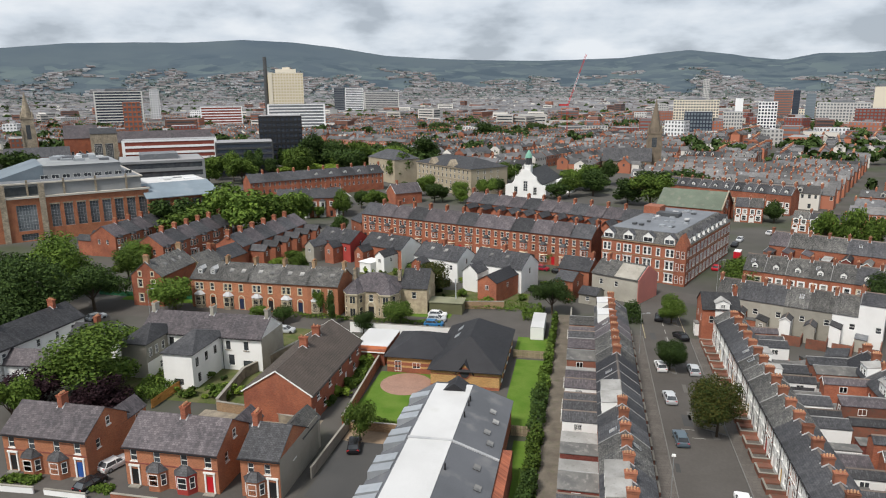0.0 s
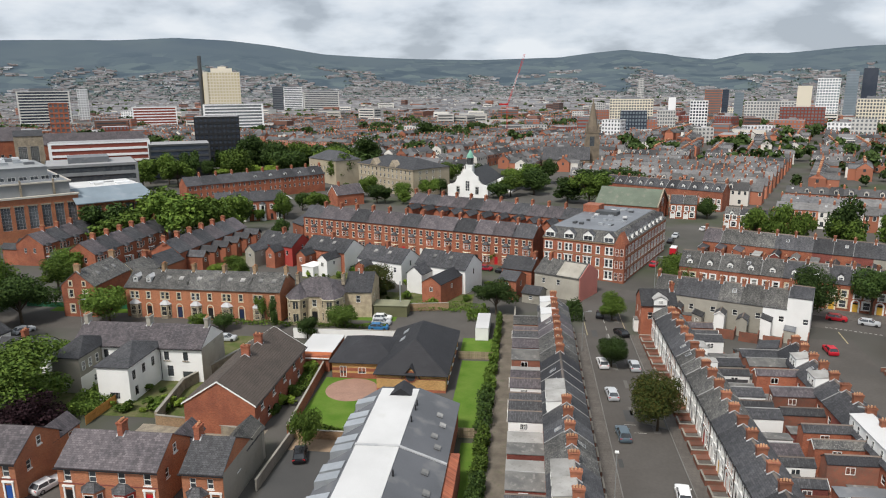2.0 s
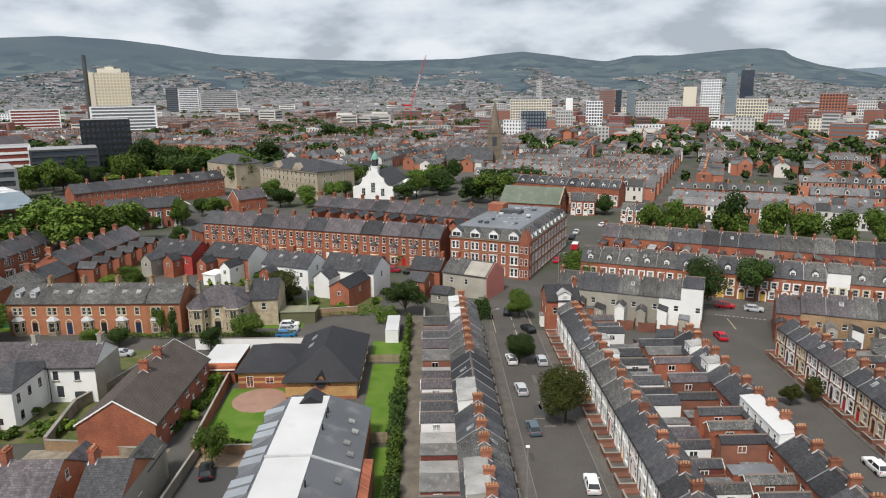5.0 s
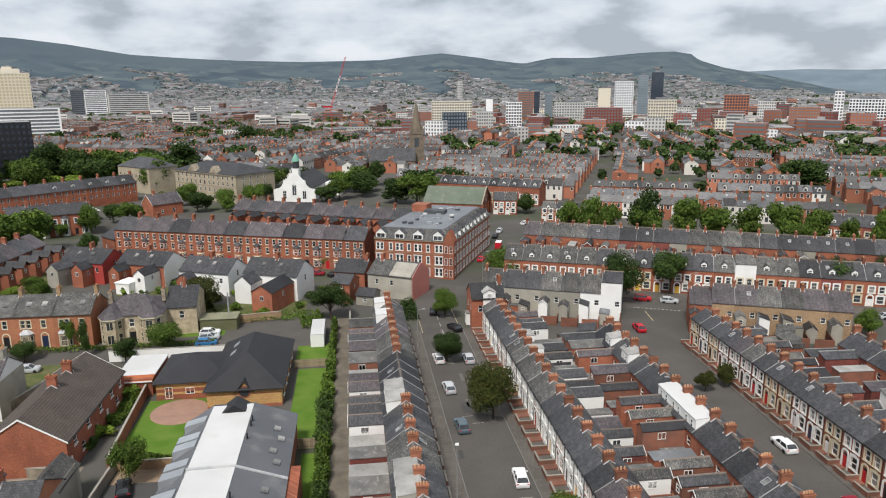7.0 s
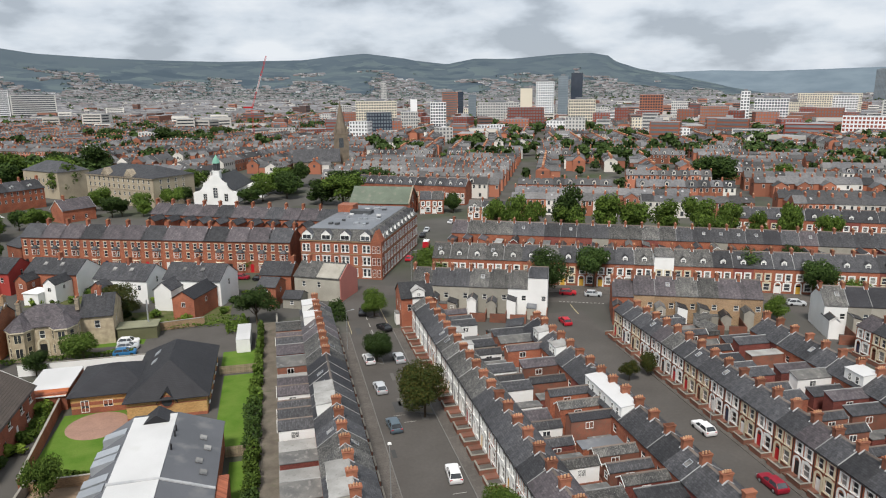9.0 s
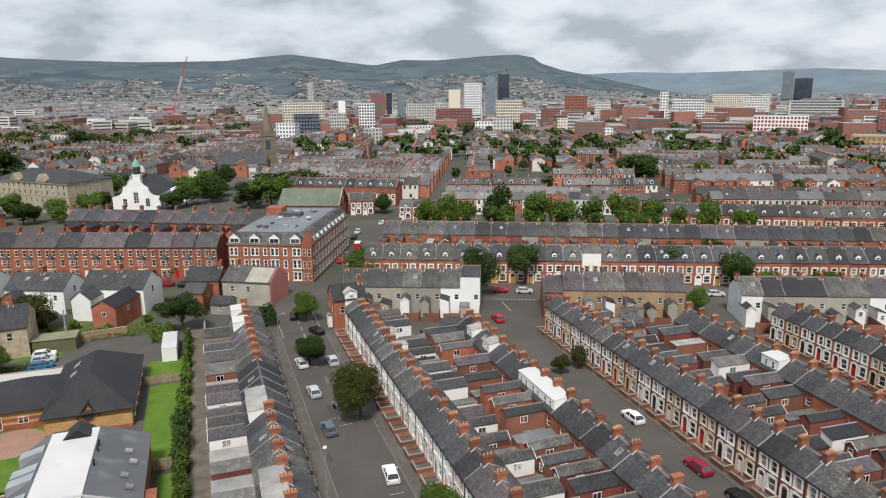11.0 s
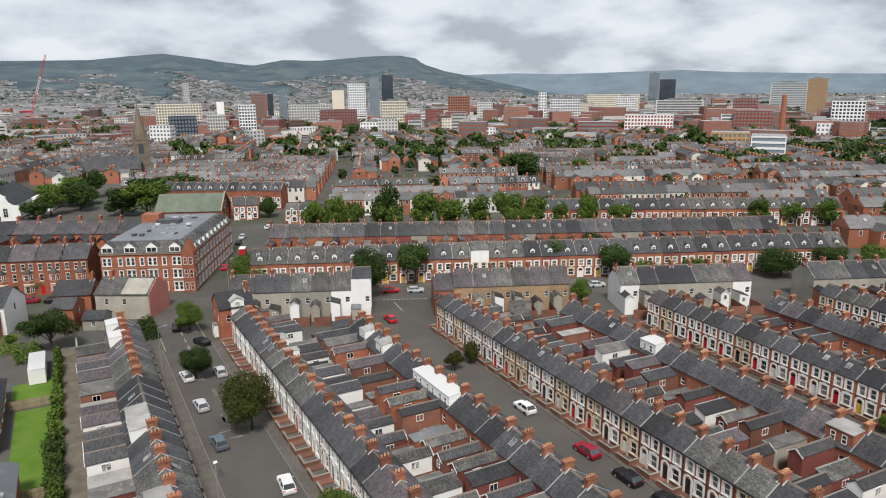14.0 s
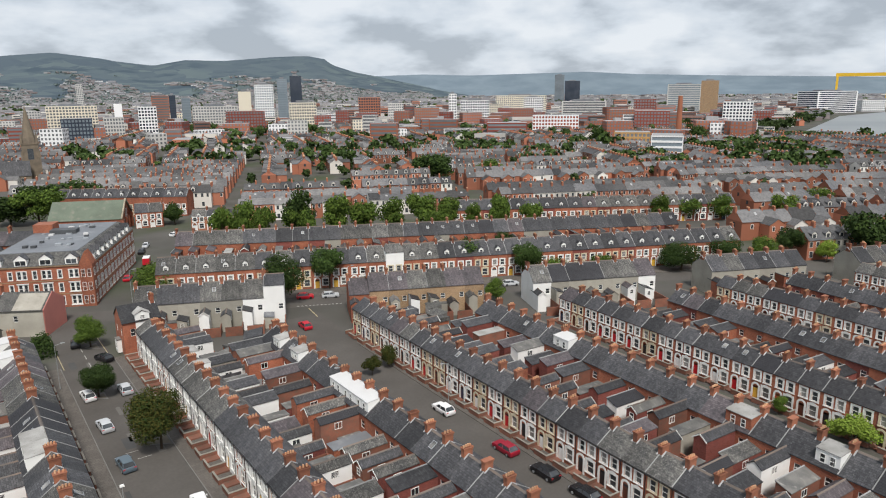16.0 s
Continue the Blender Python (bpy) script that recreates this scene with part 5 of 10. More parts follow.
part("end_gable", Geo().solid([(4.0, L - 3, 6.0), (9.0, L - 3, 6.0), (9.0, L + 0.9, 5.6), (4.0, L + 0.9, 5.6)], [(6.4, L - 3, 7.6), (6.6, L - 3, 7.6), (6.6, L + 0.4, 7.5), (6.4, L + 0.4, 7.5)]), DARK_TILE, shop)
for yy in (L - 17.5, L - 35.0):
    part("expansion_joint", Geo().box(3.2, yy - 0.2, 6.5, 9.0, yy + 0.2, 6.68).solid([(8.9, yy - 0.2, 6.5), (14.9, yy - 0.2, 4.34), (14.9, yy + 0.2, 4.34), (8.9, yy + 0.2, 6.5)], [(8.9, yy - 0.2, 6.66), (14.9, yy - 0.2, 4.5), (14.9, yy + 0.2, 4.5), (8.9, yy + 0.2, 6.66)]), LEAD, shop)
for i in range(12):
    yy = L - 4.6 - i * 3.4 - (1.2 if i % 2 else 0.0)
    mo = part("roof_monitor", Geo().solid([(0.1, yy, 4.4), (2.9, yy, 5.9), (2.9, yy + 1.7, 5.9), (0.1, yy + 1.7, 4.4)], [(0.1, yy, 5.6), (2.9, yy, 6.35), (2.9, yy + 1.7, 6.35), (0.1, yy + 1.7, 5.6)]), STEEL, shop)
    part("pane", Geo().box(0.06, yy + 0.1, 4.6, 0.09, yy + 1.6, 5.5), CURTAIN, mo)
for i, yy in enumerate((L - 6, L - 8.5, L - 12, L - 14.5, L - 21, L - 25, L - 30)):
    r = part("rooflight", Geo().box(-0.45, -0.6, 0, 0.45, 0.6, 0.1), CURTAIN, shop)
    r.matrix_basis = pose(12.6 + (i % 2) * 0.7, yy, 5.2 - (i % 2) * 0.25, 0, 19.5, 0)
for yy in (L - 5.5, L - 7, L - 10.5, L - 24):
    part("roof_vent", Geo().tube((9.3, yy, 6.3), (9.3, yy, 7.2), 0.12, 0.12, 8), BLACK, shop)
part("side_annexe", Geo().box(14.6, L - 25, 0, 16.2, L - 14, 4.0), BRICK, shop)


# ---- middle distance ----
FAR_WINDOWS[0] = True
# orange brick terrace with bays and a grey slate roof
def bay_house(m, i):
    wins = [("f", 1.6, 4.4, 0.8, 1.6), ("f", 2.7, 4.4, 0.8, 1.6), ("f", 5.5, 4.4, 0.9, 1.6), ("b", 2, 4, 0.9, 1.5), ("b", 5, 4, 0.9, 1.5)]
    ob = house(m, 7.3, 9.5, 7.0, 10.0, BRICK_ORANGE, SLATE_OLD, "orange brick bay-fronted terraced house with weathered slate roof", wins,
               [("f", 5.5, 0.2, 1.1, 2.5, DOORS[i % 2 * 4])], [(7.3, 4.75, 4)], group="bay-fronted terrace", frame_mat=CREAM_TRIM if i % 2 else TRIM, stack_mat=BRICK_TAN)
    bay(ob, 2.15, 2.7, 0.8, 3.3, STONE, LEAD, CREAM_TRIM)
    g = Geo()
    for a in (1.6, 2.7, 5.5):
        square_band(g, a - 0.42, a + 0.42, 4.4, 6.0, 0.16, -0.05, 0.02)
    arch_band(g, 5.5, 0.1, 2.7, 0.6, 0.22, -0.05, 0.02)
    part("window_surround", g, CREAM_TRIM, ob)
    if i == 0:
        for xx in (2.0, 5.2):
            dormer(ob, xx, 1.2, 8.0, 1.2, 1.0, 1.5, LEAD, LEAD)
    else:
        for xx in (2.2, 5.2):
            rl = part("rooflight", Geo().box(-0.5, -0.6, 0, 0.5, 0.6, 0.1), CURTAIN, ob)
            rl.matrix_basis = pose(xx, 2.4, 8.65, 32, 0, 0)
    return ob


om = at(-59.4, 156.0, 13.0)
for i in range(5):
    bay_house(om @ pose(i * 7.3, 0, 0), i)
# gabled brick end house and the row behind it, running back along the side street
eh = house(at(-66.2, 156.0, -79), 15.0, 7.8, 7.4, 10.6, BRICK, SLATE_OLD, "tall brick end house with arched attic windows", [("l", 2.2, 4.6, 0.95, 1.8), ("l", 5.6, 4.6, 0.95, 1.8), ("l", 2.2, 1.0, 0.95, 1.9), ("l", 5.6, 1.0, 0.95, 1.9), ("f", 3.0, 4.4, 0.9, 1.6)], [], [(0.7, 3.9, 5), (14.4, 3.9, 5)], stack_mat=BRICK_TAN)
g = Geo()
for yy, z, hh in ((2.2, 4.6, 1.8), (5.6, 4.6, 1.8), (2.2, 1.0, 1.9), (5.6, 1.0, 1.9)):
    g.box(-0.06, yy - 0.72, z - 0.2, 0.0, yy - 0.5, z + hh + 0.2).box(-0.06, yy + 0.5, z - 0.2, 0.0, yy + 0.72, z + hh + 0.2).box(-0.06, yy - 0.5, z + hh, 0.0, yy + 0.5, z + hh + 0.22).box(-0.06, yy - 0.5, z - 0.2, 0.0, yy + 0.5, z)
for yy in (2.3, 5.5):
    g.box(-0.05, yy - 0.5, 7.1, 0.0, yy + 0.5, 8.55)
part("window_surround", g, CREAM_TRIM, eh)
g = Geo()
for yy in (2.3, 5.5):
    g.box(-0.08, yy - 0.28, 7.35, -0.05, yy + 0.28, 8.3)
part("attic_window", g, GLASS, eh)
for xx in (5.0, 8.5, 11.5):
    rl = part("rooflight", Geo().box(-0.45, -0.6, 0, 0.45, 0.6, 0.1), CURTAIN, eh)
    rl.matrix_basis = pose(xx, 1.9, 9.05, 39, 0, 0)
house(at(-61.3, 170.6, -70), 8.0, 7.4, 6.0, 8.6, RENDER_CREAM, SLATE_OLD, "cream rendered middle house with weathered slates", [("f", 3, 3.4, 0.9, 1.4)], [], [(7.4, 3.7, 4)])
house(at(-58.6, 178.4, -70), 10.0, 7.0, 5.6, 8.2, BRICK, SLATE, "brick house with a dark slate roof and white bays", [("b", 2, 3.2, 0.9, 1.4), ("b", 5, 3.2, 0.9, 1.4), ("b", 8, 3.2, 0.9, 1.4), ("l", 3.5, 3.2, 0.9, 1.4)], [], [(0.6, 3.5, 3)])

# stone villa with two faceted bays under purple hips
VILLA_STONE = material("cream_rubble_stone", (0.5, 0.42, 0.29), 0.9, (0.33, 0.27, 0.19), 2.2, 0.4, 0.5, per_object=0.05, fine=6, spots=(0.2, 0.165, 0.12), spot_from=0.6, spot_scale=2.2)
sv = house(at(-22.3, 147.6, 8), 12.0, 9.5, 6.0, 9.2, VILLA_STONE, SLATE_BLUE, "rubble stone villa with faceted bays and purple slate roof", [("f", 6.0, 3.7, 1.0, 1.6), ("r", 3.0, 3.6, 0.9, 1.6), ("r", 6.5, 3.6, 0.9, 1.6)], [("f", 6.0, 0.2, 1.2, 2.4, DOORS[0])], [(0.9, 6.5, 4), (11.3, 6.5, 4)], stack_mat=STONE, hip=True)
for xx in (2.3, 9.7):
    hw, dp, c = 2.25, 1.9, 1.25
    ring = [(xx - hw, 0.05), (xx - hw + c, -dp), (xx + hw - c, -dp), (xx + hw, 0.05)]
    bw = part("bay", Geo().solid([(a, b, 0) for a, b in ring], [(a, b, 6.0) for a, b in ring]), VILLA_STONE, sv)
    o = [(xx - hw - 0.3, 0.05), (xx - hw + c - 0.18, -dp - 0.3), (xx + hw - c + 0.18, -dp - 0.3), (xx + hw + 0.3, 0.05), (xx + 1.6, 3.0), (xx - 1.6, 3.0)]
    top = [(xx - 0.1, 1.3, 8.3), (xx - 0.05, 1.0, 8.3), (xx + 0.05, 1.0, 8.3), (xx + 0.1, 1.3, 8.3), (xx + 0.1, 3.0, 8.3), (xx - 0.1, 3.0, 8.3)]
    part("bay_roof", Geo().solid([(a, b, 5.95) for a, b in o], top), SLATE_BLUE, bw)
    part("cornice", Geo().solid([(a * 1.0, b, 5.7) for a, b in o[:4]], [(a, b, 5.94) for a, b in o[:4]]), CREAM_TRIM, bw)
    ang = math.degrees(math.atan2(dp, c))
    for z, hh in ((0.8, 1.9), (3.7, 1.7)):
        window(bw, xx, -dp - 0.03, z, 1.3, hh, 0, "pair", CREAM_TRIM, deep=True)
        for sgn in (-1, 1):
            window(bw, xx + sgn * (hw - c / 2 + 0.03), -dp / 2 - 0.02, z, 1.0, hh, sgn * ang, "sash", CREAM_TRIM, deep=True)
g = Geo()
arch_band(g, 6.0, 0.1, 2.7, 0.7, 0.35, -0.12, 0.02)
part("door_arch", g, CREAM_TRIM, sv)
house(at(-9.9, 149.8, 8), 6.0, 12.0, 6.0, 9.0, VILLA_STONE, SLATE, "stone side block with a slate roof", [("r", 4, 3.5, 1, 1.6), ("f", 3, 3.5, 1, 1.6)], [], [(3.0, 6.0, 4)])


# three-storey red brick terraces
def town_house(m, i, rng, w=6.2, eave=9.0, ridge=12.0, group="three-storey brick terrace", back=True):
    ob = house(m, w, 9.0, eave, ridge, BRICK, SLATE_BLUE if i % 3 else SLATE, "three-storey red brick town house with white windows", [("f", a, z, 0.95, h) for z, h in ((6.4, 1.6),) for a in (1.2, 3.4, 5.2)] + [("f", 1.2, 3.7, 0.95, 1.7)] + ([("b", 4.6, 6.3, 0.9, 1.4)] if back and w < 6.2 else []),
               [("f", 1.2, 0.2, 1.0, 2.3, DOORS[i % 5])], [(w, 4.5, 4)], group=group)
    part("eaves_course", Geo().box(0, -0.14, eave - 0.3, w, 0.0, eave - 0.05), BRICK_DARK, ob)
    g = Geo()
    for a, z, h in ((1.2, 6.4, 1.6), (3.4, 6.4, 1.6), (5.2, 6.4, 1.6), (1.2, 3.7, 1.7)):
        g.box(a - 0.6, -0.07, z - 0.16, a + 0.6, 0.0, z - 0.02).box(a - 0.6, -0.04, z + h, a + 0.6, 0.0, z + h + 0.2)
    part("sills_and_lintels", g, CREAM_TRIM, ob)
    if back:
        bay(ob, 4.3, 2.5, 0.8, 2.9, BRICK, CREAM_TRIM)
        bay(ob, 4.3, 2.5, 0.8, 2.7, BRICK, SLATE, z=3.1)
    if back:
        wg = part("rear_wing", gable_body(2.8, 6.0, 6.8, 8.2, 0.2, 9.0), BRICK, ob)
        part("wing_roof", ridge_y_roof(2.8, 6.0, 6.8, 8.2, 0.2, 8.0), SLATE, wg)
    return ob


for x, y, az, n in ((-27.5, 229.5, 32.5, 13),):
    for i in range(n):
        town_house(at(x, y, az) @ pose(i * 6.2, 0, 0), i, rng)
for i in range(11):
    town_house(at(67.0, 222.5, 219.5) @ pose(i * 6.2, 0, 0), i, rng, 6.2, 8.0, 11.0)

# four-storey corner block with white bays and a flat roof behind a slate mansard
cm = at(42.6, 182.6, 36.0)
cb = empty("corner_apartment_block", "four-storey red brick corner block with white bays and dormers", "apartment block")
cb.matrix_basis = cm
fw, fd, fh = 22.3, 43.0, 10.3
pair_f = [0.95, 2.1, 4.75, 6.65, 7.8, 10.0, 11.95, 13.1, 15.4, 17.85, 19.0]
pair_r = [4.6 + 3.35 * i + k for i in range(12) for k in (-0.58, 0.58)]
rows_ = ((0.7, 2.0), (3.9, 2.0), (7.2, 1.9))
holes_f = [(a - 0.42, a + 0.42, z, z + h) for a in pair_f for z, h in rows_]
holes_r = [(a - 0.42, a + 0.42, z, z + h) for a in pair_r for z, h in rows_]
g = Geo().panel(fw, fh, holes_f, 0.0)
t = Geo().panel(fd, fh, holes_r, 0.0)
k = len(g.v)
g.v += [(fw - b, a, c) for a, b, c in t.v]
g.f += [tuple(k + i for i in f) for f in t.f]
g.box(0, fd - 0.2, 0, fw - 0.3, fd, fh).box(0, 0.3, 0, 0.2, fd - 0.2, fh)
part("wall", g, BRICK, cb)
g = Geo()
for a, b, z, e in holes_f:
    window(cb, (a + b) / 2, 0.1, z, 0.84, e - z, 0, "sash", sill=False)
    square_band(g, a, b, z, e, 0.15, -0.06, 0.02)
for a in (1.52, 7.22, 12.52, 18.42):
    # white two-storey box bays under leaded hoods
    for z in (0.5, 3.75):
        g.box(a - 1.32, -0.16, z - 0.1, a + 1.32, -0.062, z + 0.1).box(a - 1.32, -0.2, z + 2.32, a + 1.32, -0.062, z + 2.5)
part("window_surround", g, TRIM, cb)
g = Geo()
for a, b, z, e in holes_r:
    window(cb, fw - 0.1, (a + b) / 2, z, 0.84, e - z, 90, "sash", sill=False)
    square_band(g, a, b, z, e, 0.12, -0.06, 0.02)
g.v = [(fw - b, a, c) for a, b, c in g.v]
part("window_surround", g, TRIM, cb)
g = Geo()
for z in (3.2, 6.5):
    g.box(-0.1, -0.1, z, fw + 0.1, 0.0, z + 0.18).box(fw, 0.0, z, fw + 0.1, fd, z + 0.18)
g.box(-0.15, -0.25, fh - 0.35, fw + 0.2, 0.0, fh).box(fw, 0.0, fh - 0.35, fw + 0.2, fd, fh)
part("string_course", g, BRICK_TAN, cb)
g = Geo()
g.solid([(-0.2, -0.3, fh), (fw + 0.3, -0.3, fh), (fw + 0.3, fd, fh), (-0.2, fd, fh)], [(0.5, 3.8, fh + 2.3), (fw - 3.4, 3.8, fh + 2.3), (fw - 3.4, fd - 0.5, fh + 2.3), (0.5, fd - 0.5, fh + 2.3)])
part("mansard_roof", g, SLATE_OLD, cb)
part("flat_roof", Geo().box(1.0, 4.2, fh + 2.3, fw - 3.8, fd - 1.0, fh + 2.42), material("grey_roof_membrane", (0.2, 0.215, 0.235), 0.6, (0.15, 0.16, 0.178), 0.3, 0.25, 0.1, spots=(0.27, 0.28, 0.29)), cb)
part("stair_head", Geo().box(0.6, fd - 14.0, fh + 2.42, 5.5, fd - 9.0, fh + 4.6), BRICK, cb)
part("plant_housing", Geo().box(5.5, fd - 17.0, fh + 2.42, 12.0, fd - 13.5, fh + 3.5), DARK_STEEL, cb)
for i in range(4):
    dormer(cb, (1.9, 7.3, 12.6, 18.2)[i], 0.0, fh + 0.1, 2.7, 1.5, 1.6, SLATE, TRIM)
for i in range(9):
    dormer(cb, fw + 0.0, 4.6 + 4.2 * i, fh + 0.1, 2.1, 1.6, 1.4, SLATE, TRIM, facing=90)
tu = part("corner_turret", Geo().box(fw - 2.5, -0.4, 0, fw + 0.4, 2.4, fh).solid([(fw - 2.5, -0.4, fh), (fw + 0.4, -0.4, fh), (fw - 1.05, -0.4, fh + 3.0)][::-1], [(fw - 2.5, 3.2, fh), (fw + 0.4, 3.2, fh), (fw - 1.05, 3.2, fh + 3.0)][::-1]), BRICK, cb)
for z, h in rows_:
    for a in (fw - 1.7, fw - 0.4):
        window(tu, a, -0.42, z, 0.9, h, 0, "sash", deep=True)
    window(tu, fw + 0.42, 1.0, z, 0.9, h, 90, "sash", deep=True)
rg = random.Random(3)
for i in range(26):
    a, b, h = rg.uniform(2.5, fw - 6), rg.uniform(8, fd - 5), rg.uniform(0.25, 0.6)
    part("skylight", Geo().box(a, b, fh + 2.42, a + rg.uniform(0.7, 1.5), b + rg.uniform(0.7, 1.5), fh + 2.42 + h), rg.choice((WHITE_ROOF, STEEL, STEEL, DARK_STEEL)), cb)

# church hall with the weathered green roof
gh = house(at(82.0, 264.0, 35), 24.0, 16.0, 5.5, 11.0, BRICK, GREEN_ROOF, "brick church hall with a weathered green pitched roof", [("f", 3 + 4.5 * i, 1.5, 1.4, 2.8) for i in range(5)] + [("r", 3.4, 1.4, 1.1, 2.6), ("r", 12.6, 1.4, 1.1, 2.6), ("r", 7.1, 4.6, 0.9, 3.4), ("r", 8.9, 4.6, 0.9, 3.4)], [("r", 8.0, 0.1, 1.8, 2.8, DOORS[0])], name="church_hall", category="hall")
part("gable_coping", Geo().solid([(24.0, -0.4, 5.4), (24.5, -0.4, 5.4), (24.5, 8.0, 11.2), (24.0, 8.0, 11.2)], [(24.0, -0.4, 5.9), (24.5, -0.4, 5.9), (24.5, 8.0, 11.7), (24.0, 8.0, 11.7)]), STONE, gh)
part("gable_coping", Geo().solid([(24.0, 8.0, 11.2), (24.5, 8.0, 11.2), (24.5, 16.4, 5.4), (24.0, 16.4, 5.4)], [(24.0, 8.0, 11.7), (24.5, 8.0, 11.7), (24.5, 16.4, 5.9), (24.0, 16.4, 5.9)]), STONE, gh)
for yy in (0.3, 15.7, 5.6, 10.4):
    part("buttress", Geo().box(24.0, yy - 0.35, 0, 24.7, yy + 0.35, 5.2), BRICK, gh)
part("string_course", Geo().box(24.0, 0.7, 4.2, 24.12, 15.3, 4.42), STONE, gh)

# ---- houses between the car park and the three-storey terrace ----
def back_wing(ob, x0, w, length, eave, top, wall, roof=None, win=True):
    """A gabled wing on the side that looks to -y."""
    wg = part("rear_wing", gable_body(w, length, eave, top, x0, -length), wall, ob)
    part("wing_roof", ridge_y_roof(w, length, eave, top, x0, -length - 0.2), roof or SLATE, wg)
    if win:
        window(wg, x0 + w / 2, -length - 0.02, 3.0, 0.9, 1.1, 0, "pair", deep=True)
        window(wg, x0 + w + 0.02, -length * 0.5, 3.0, 0.8, 1.1, 90, "pair", deep=True)
    return wg


def backs(x, y, w, wall, label, gable=None, eave=5.8, ridge=8.6, az=35, roof=None):
    ob = house(at(x, y, az), w, 9.0, eave, ridge, wall, roof or SLATE, label, [("f", w * 0.5, 3.2, 0.9, 1.3), ("f", w * 0.85, 3.2, 0.9, 1.3), ("r", 4.5, 4.2, 0.8, 1.5)], [], [(w * 0.5, 4.5, 3)])
    if gable:
        part("gable_render", Geo().solid([(w + 0.01, 0, 0), (w + 0.01, 9, 0), (w + 0.01, 9, eave), (w + 0.01, 4.5, ridge - 0.05), (w + 0.01, 0, eave)], [(w + 0.05, 0, 0), (w + 0.05, 9, 0), (w + 0.05, 9, eave), (w + 0.05, 4.5, ridge - 0.05), (w + 0.05, 0, eave)]), gable, ob)
    for k in (0.3, 0.62):
        r = part("rooflight", Geo().box(-0.45, -0.6, 0, 0.45, 0.6, 0.1), CURTAIN, ob)
        r.matrix_basis = pose(w * k, 2.6, eave + 2.6 * (ridge - eave) / 4.5 + 0.16, math.degrees(math.atan2(ridge - eave, 4.5)), 0, 0)
    return ob


b = backs(-38.5, 205.0, 13.5, RED_BRICK_PAINT, "red painted gabled house with a slate roof")
back_wing(b, 1.0, 3.6, 6.0, 4.8, 6.4, RENDER_GREY)
back_wing(b, 7.0, 3.4, 4.0, 4.8, 6.4, BRICK)
b = backs(-23.9, 196.5, 14.5, BRICK, "brick house with a white rendered gable", WHITE)
back_wing(b, 1.0, 3.2, 4.5, 4.8, 6.2, BRICK)
back_wing(b, 10.0, 3.2, 6.0, 4.8, 6.2, WHITE)
part("flat_extension", Geo().box(6.0, -8.0, 0, 10.0, -3.0, 2.9).box(5.8, -8.2, 2.9, 10.2, -2.9, 3.1), WHITE, b)
b = backs(-8.1, 182.4, 14.0, WHITE, "white rendered gabled house with rooflights")
back_wing(b, 2.0, 3.0, 4.0, 4.6, 6.0, BRICK)
b = backs(7.0, 172.6, 14.5, WHITE, "white gabled house with a brick rear extension", eave=6.2, ridge=9.2)
back_wing(b, 0.5, 4.4, 5.0, 5.0, 6.8, WHITE, win=False)
back_wing(b, 8.4, 5.2, 10.5, 5.0, 6.6, BRICK, DARK_TILE)

# head of the narrow row: brick cottage, pale-roofed house and pink gable
house(at(29.0, 170.0, 32), 8.0, 8.0, 5.2, 7.6, BRICK, SLATE, "small brick cottage with a blue-grey slate roof", [("f", 2.5, 3.0, 0.9, 1.3), ("r", 3, 3.0, 0.9, 1.2)], [], [(7.5, 4, 3)])
b = house(at(36.0, 163.0, 42), 12.0, 9.5, 5.8, 8.4, RENDER_GREY, SLATE_OLD, "rendered corner house with a pale patched roof and pink gable", [("f", 2.5, 3.3, 0.9, 1.3), ("f", 6.5, 3.3, 0.9, 1.3)], [], [(2, 4.7, 4)])
part("pink_gable", Geo().solid([(12.16, -0.2, 0), (12.16, 9.7, 0), (12.16, 9.7, 5.8), (12.16, 4.75, 8.5), (12.16, -0.2, 5.8)], [(12.3, -0.2, 0), (12.3, 9.7, 0), (12.3, 9.7, 5.8), (12.3, 4.75, 8.5), (12.3, -0.2, 5.8)]), RENDER_PINK, b)
part("pale_patch", Geo().solid([(6.0, -0.2, 5.82), (11.8, -0.2, 5.82), (11.8, 4.2, 8.2), (6.0, 4.2, 8.2)], [(6.0, -0.2, 5.9), (11.8, -0.2, 5.9), (11.8, 4.2, 8.28), (6.0, 4.2, 8.28)]), CONCRETE, b)

hd = house(at(*uv(138.4, 24.0), AZ), 7.0, 7.0, 6.8, 9.2, BRICK, SLATE, "tall brick corner house with white bays and a slate roof", [("f", 1.8, 3.8, 0.9, 1.5), ("l", 1.6, 3.8, 0.9, 1.5), ("l", 5.2, 3.8, 0.9, 1.5)], [], [(6.4, 3.5, 4)])
wb = part("white_bay", Geo().box(-0.8, 2.4, 0.2, 0.0, 4.4, 2.75), TRIM, hd, "white box bay with a dark lead roof")
part("bay_roof", Geo().box(-0.9, 2.3, 2.75, 0.0, 4.5, 2.9), FELT, wb)
window(hd, -0.83, 3.4, 0.9, 1.5, 1.6, -90, "pair")
lt = part("roof_lantern", gable_body(2.6, 2.4, 8.0, 8.5, 2.4, -0.1), TRIM, hd, "pale hipped attic dormer")
part("lantern_roof", ridge_y_roof(2.6, 2.4, 8.0, 8.7, 2.4, -0.25), PALE_FELT, lt)
window(lt, 3.7, -0.12, 7.0, 0.9, 0.8, 0, "pair")
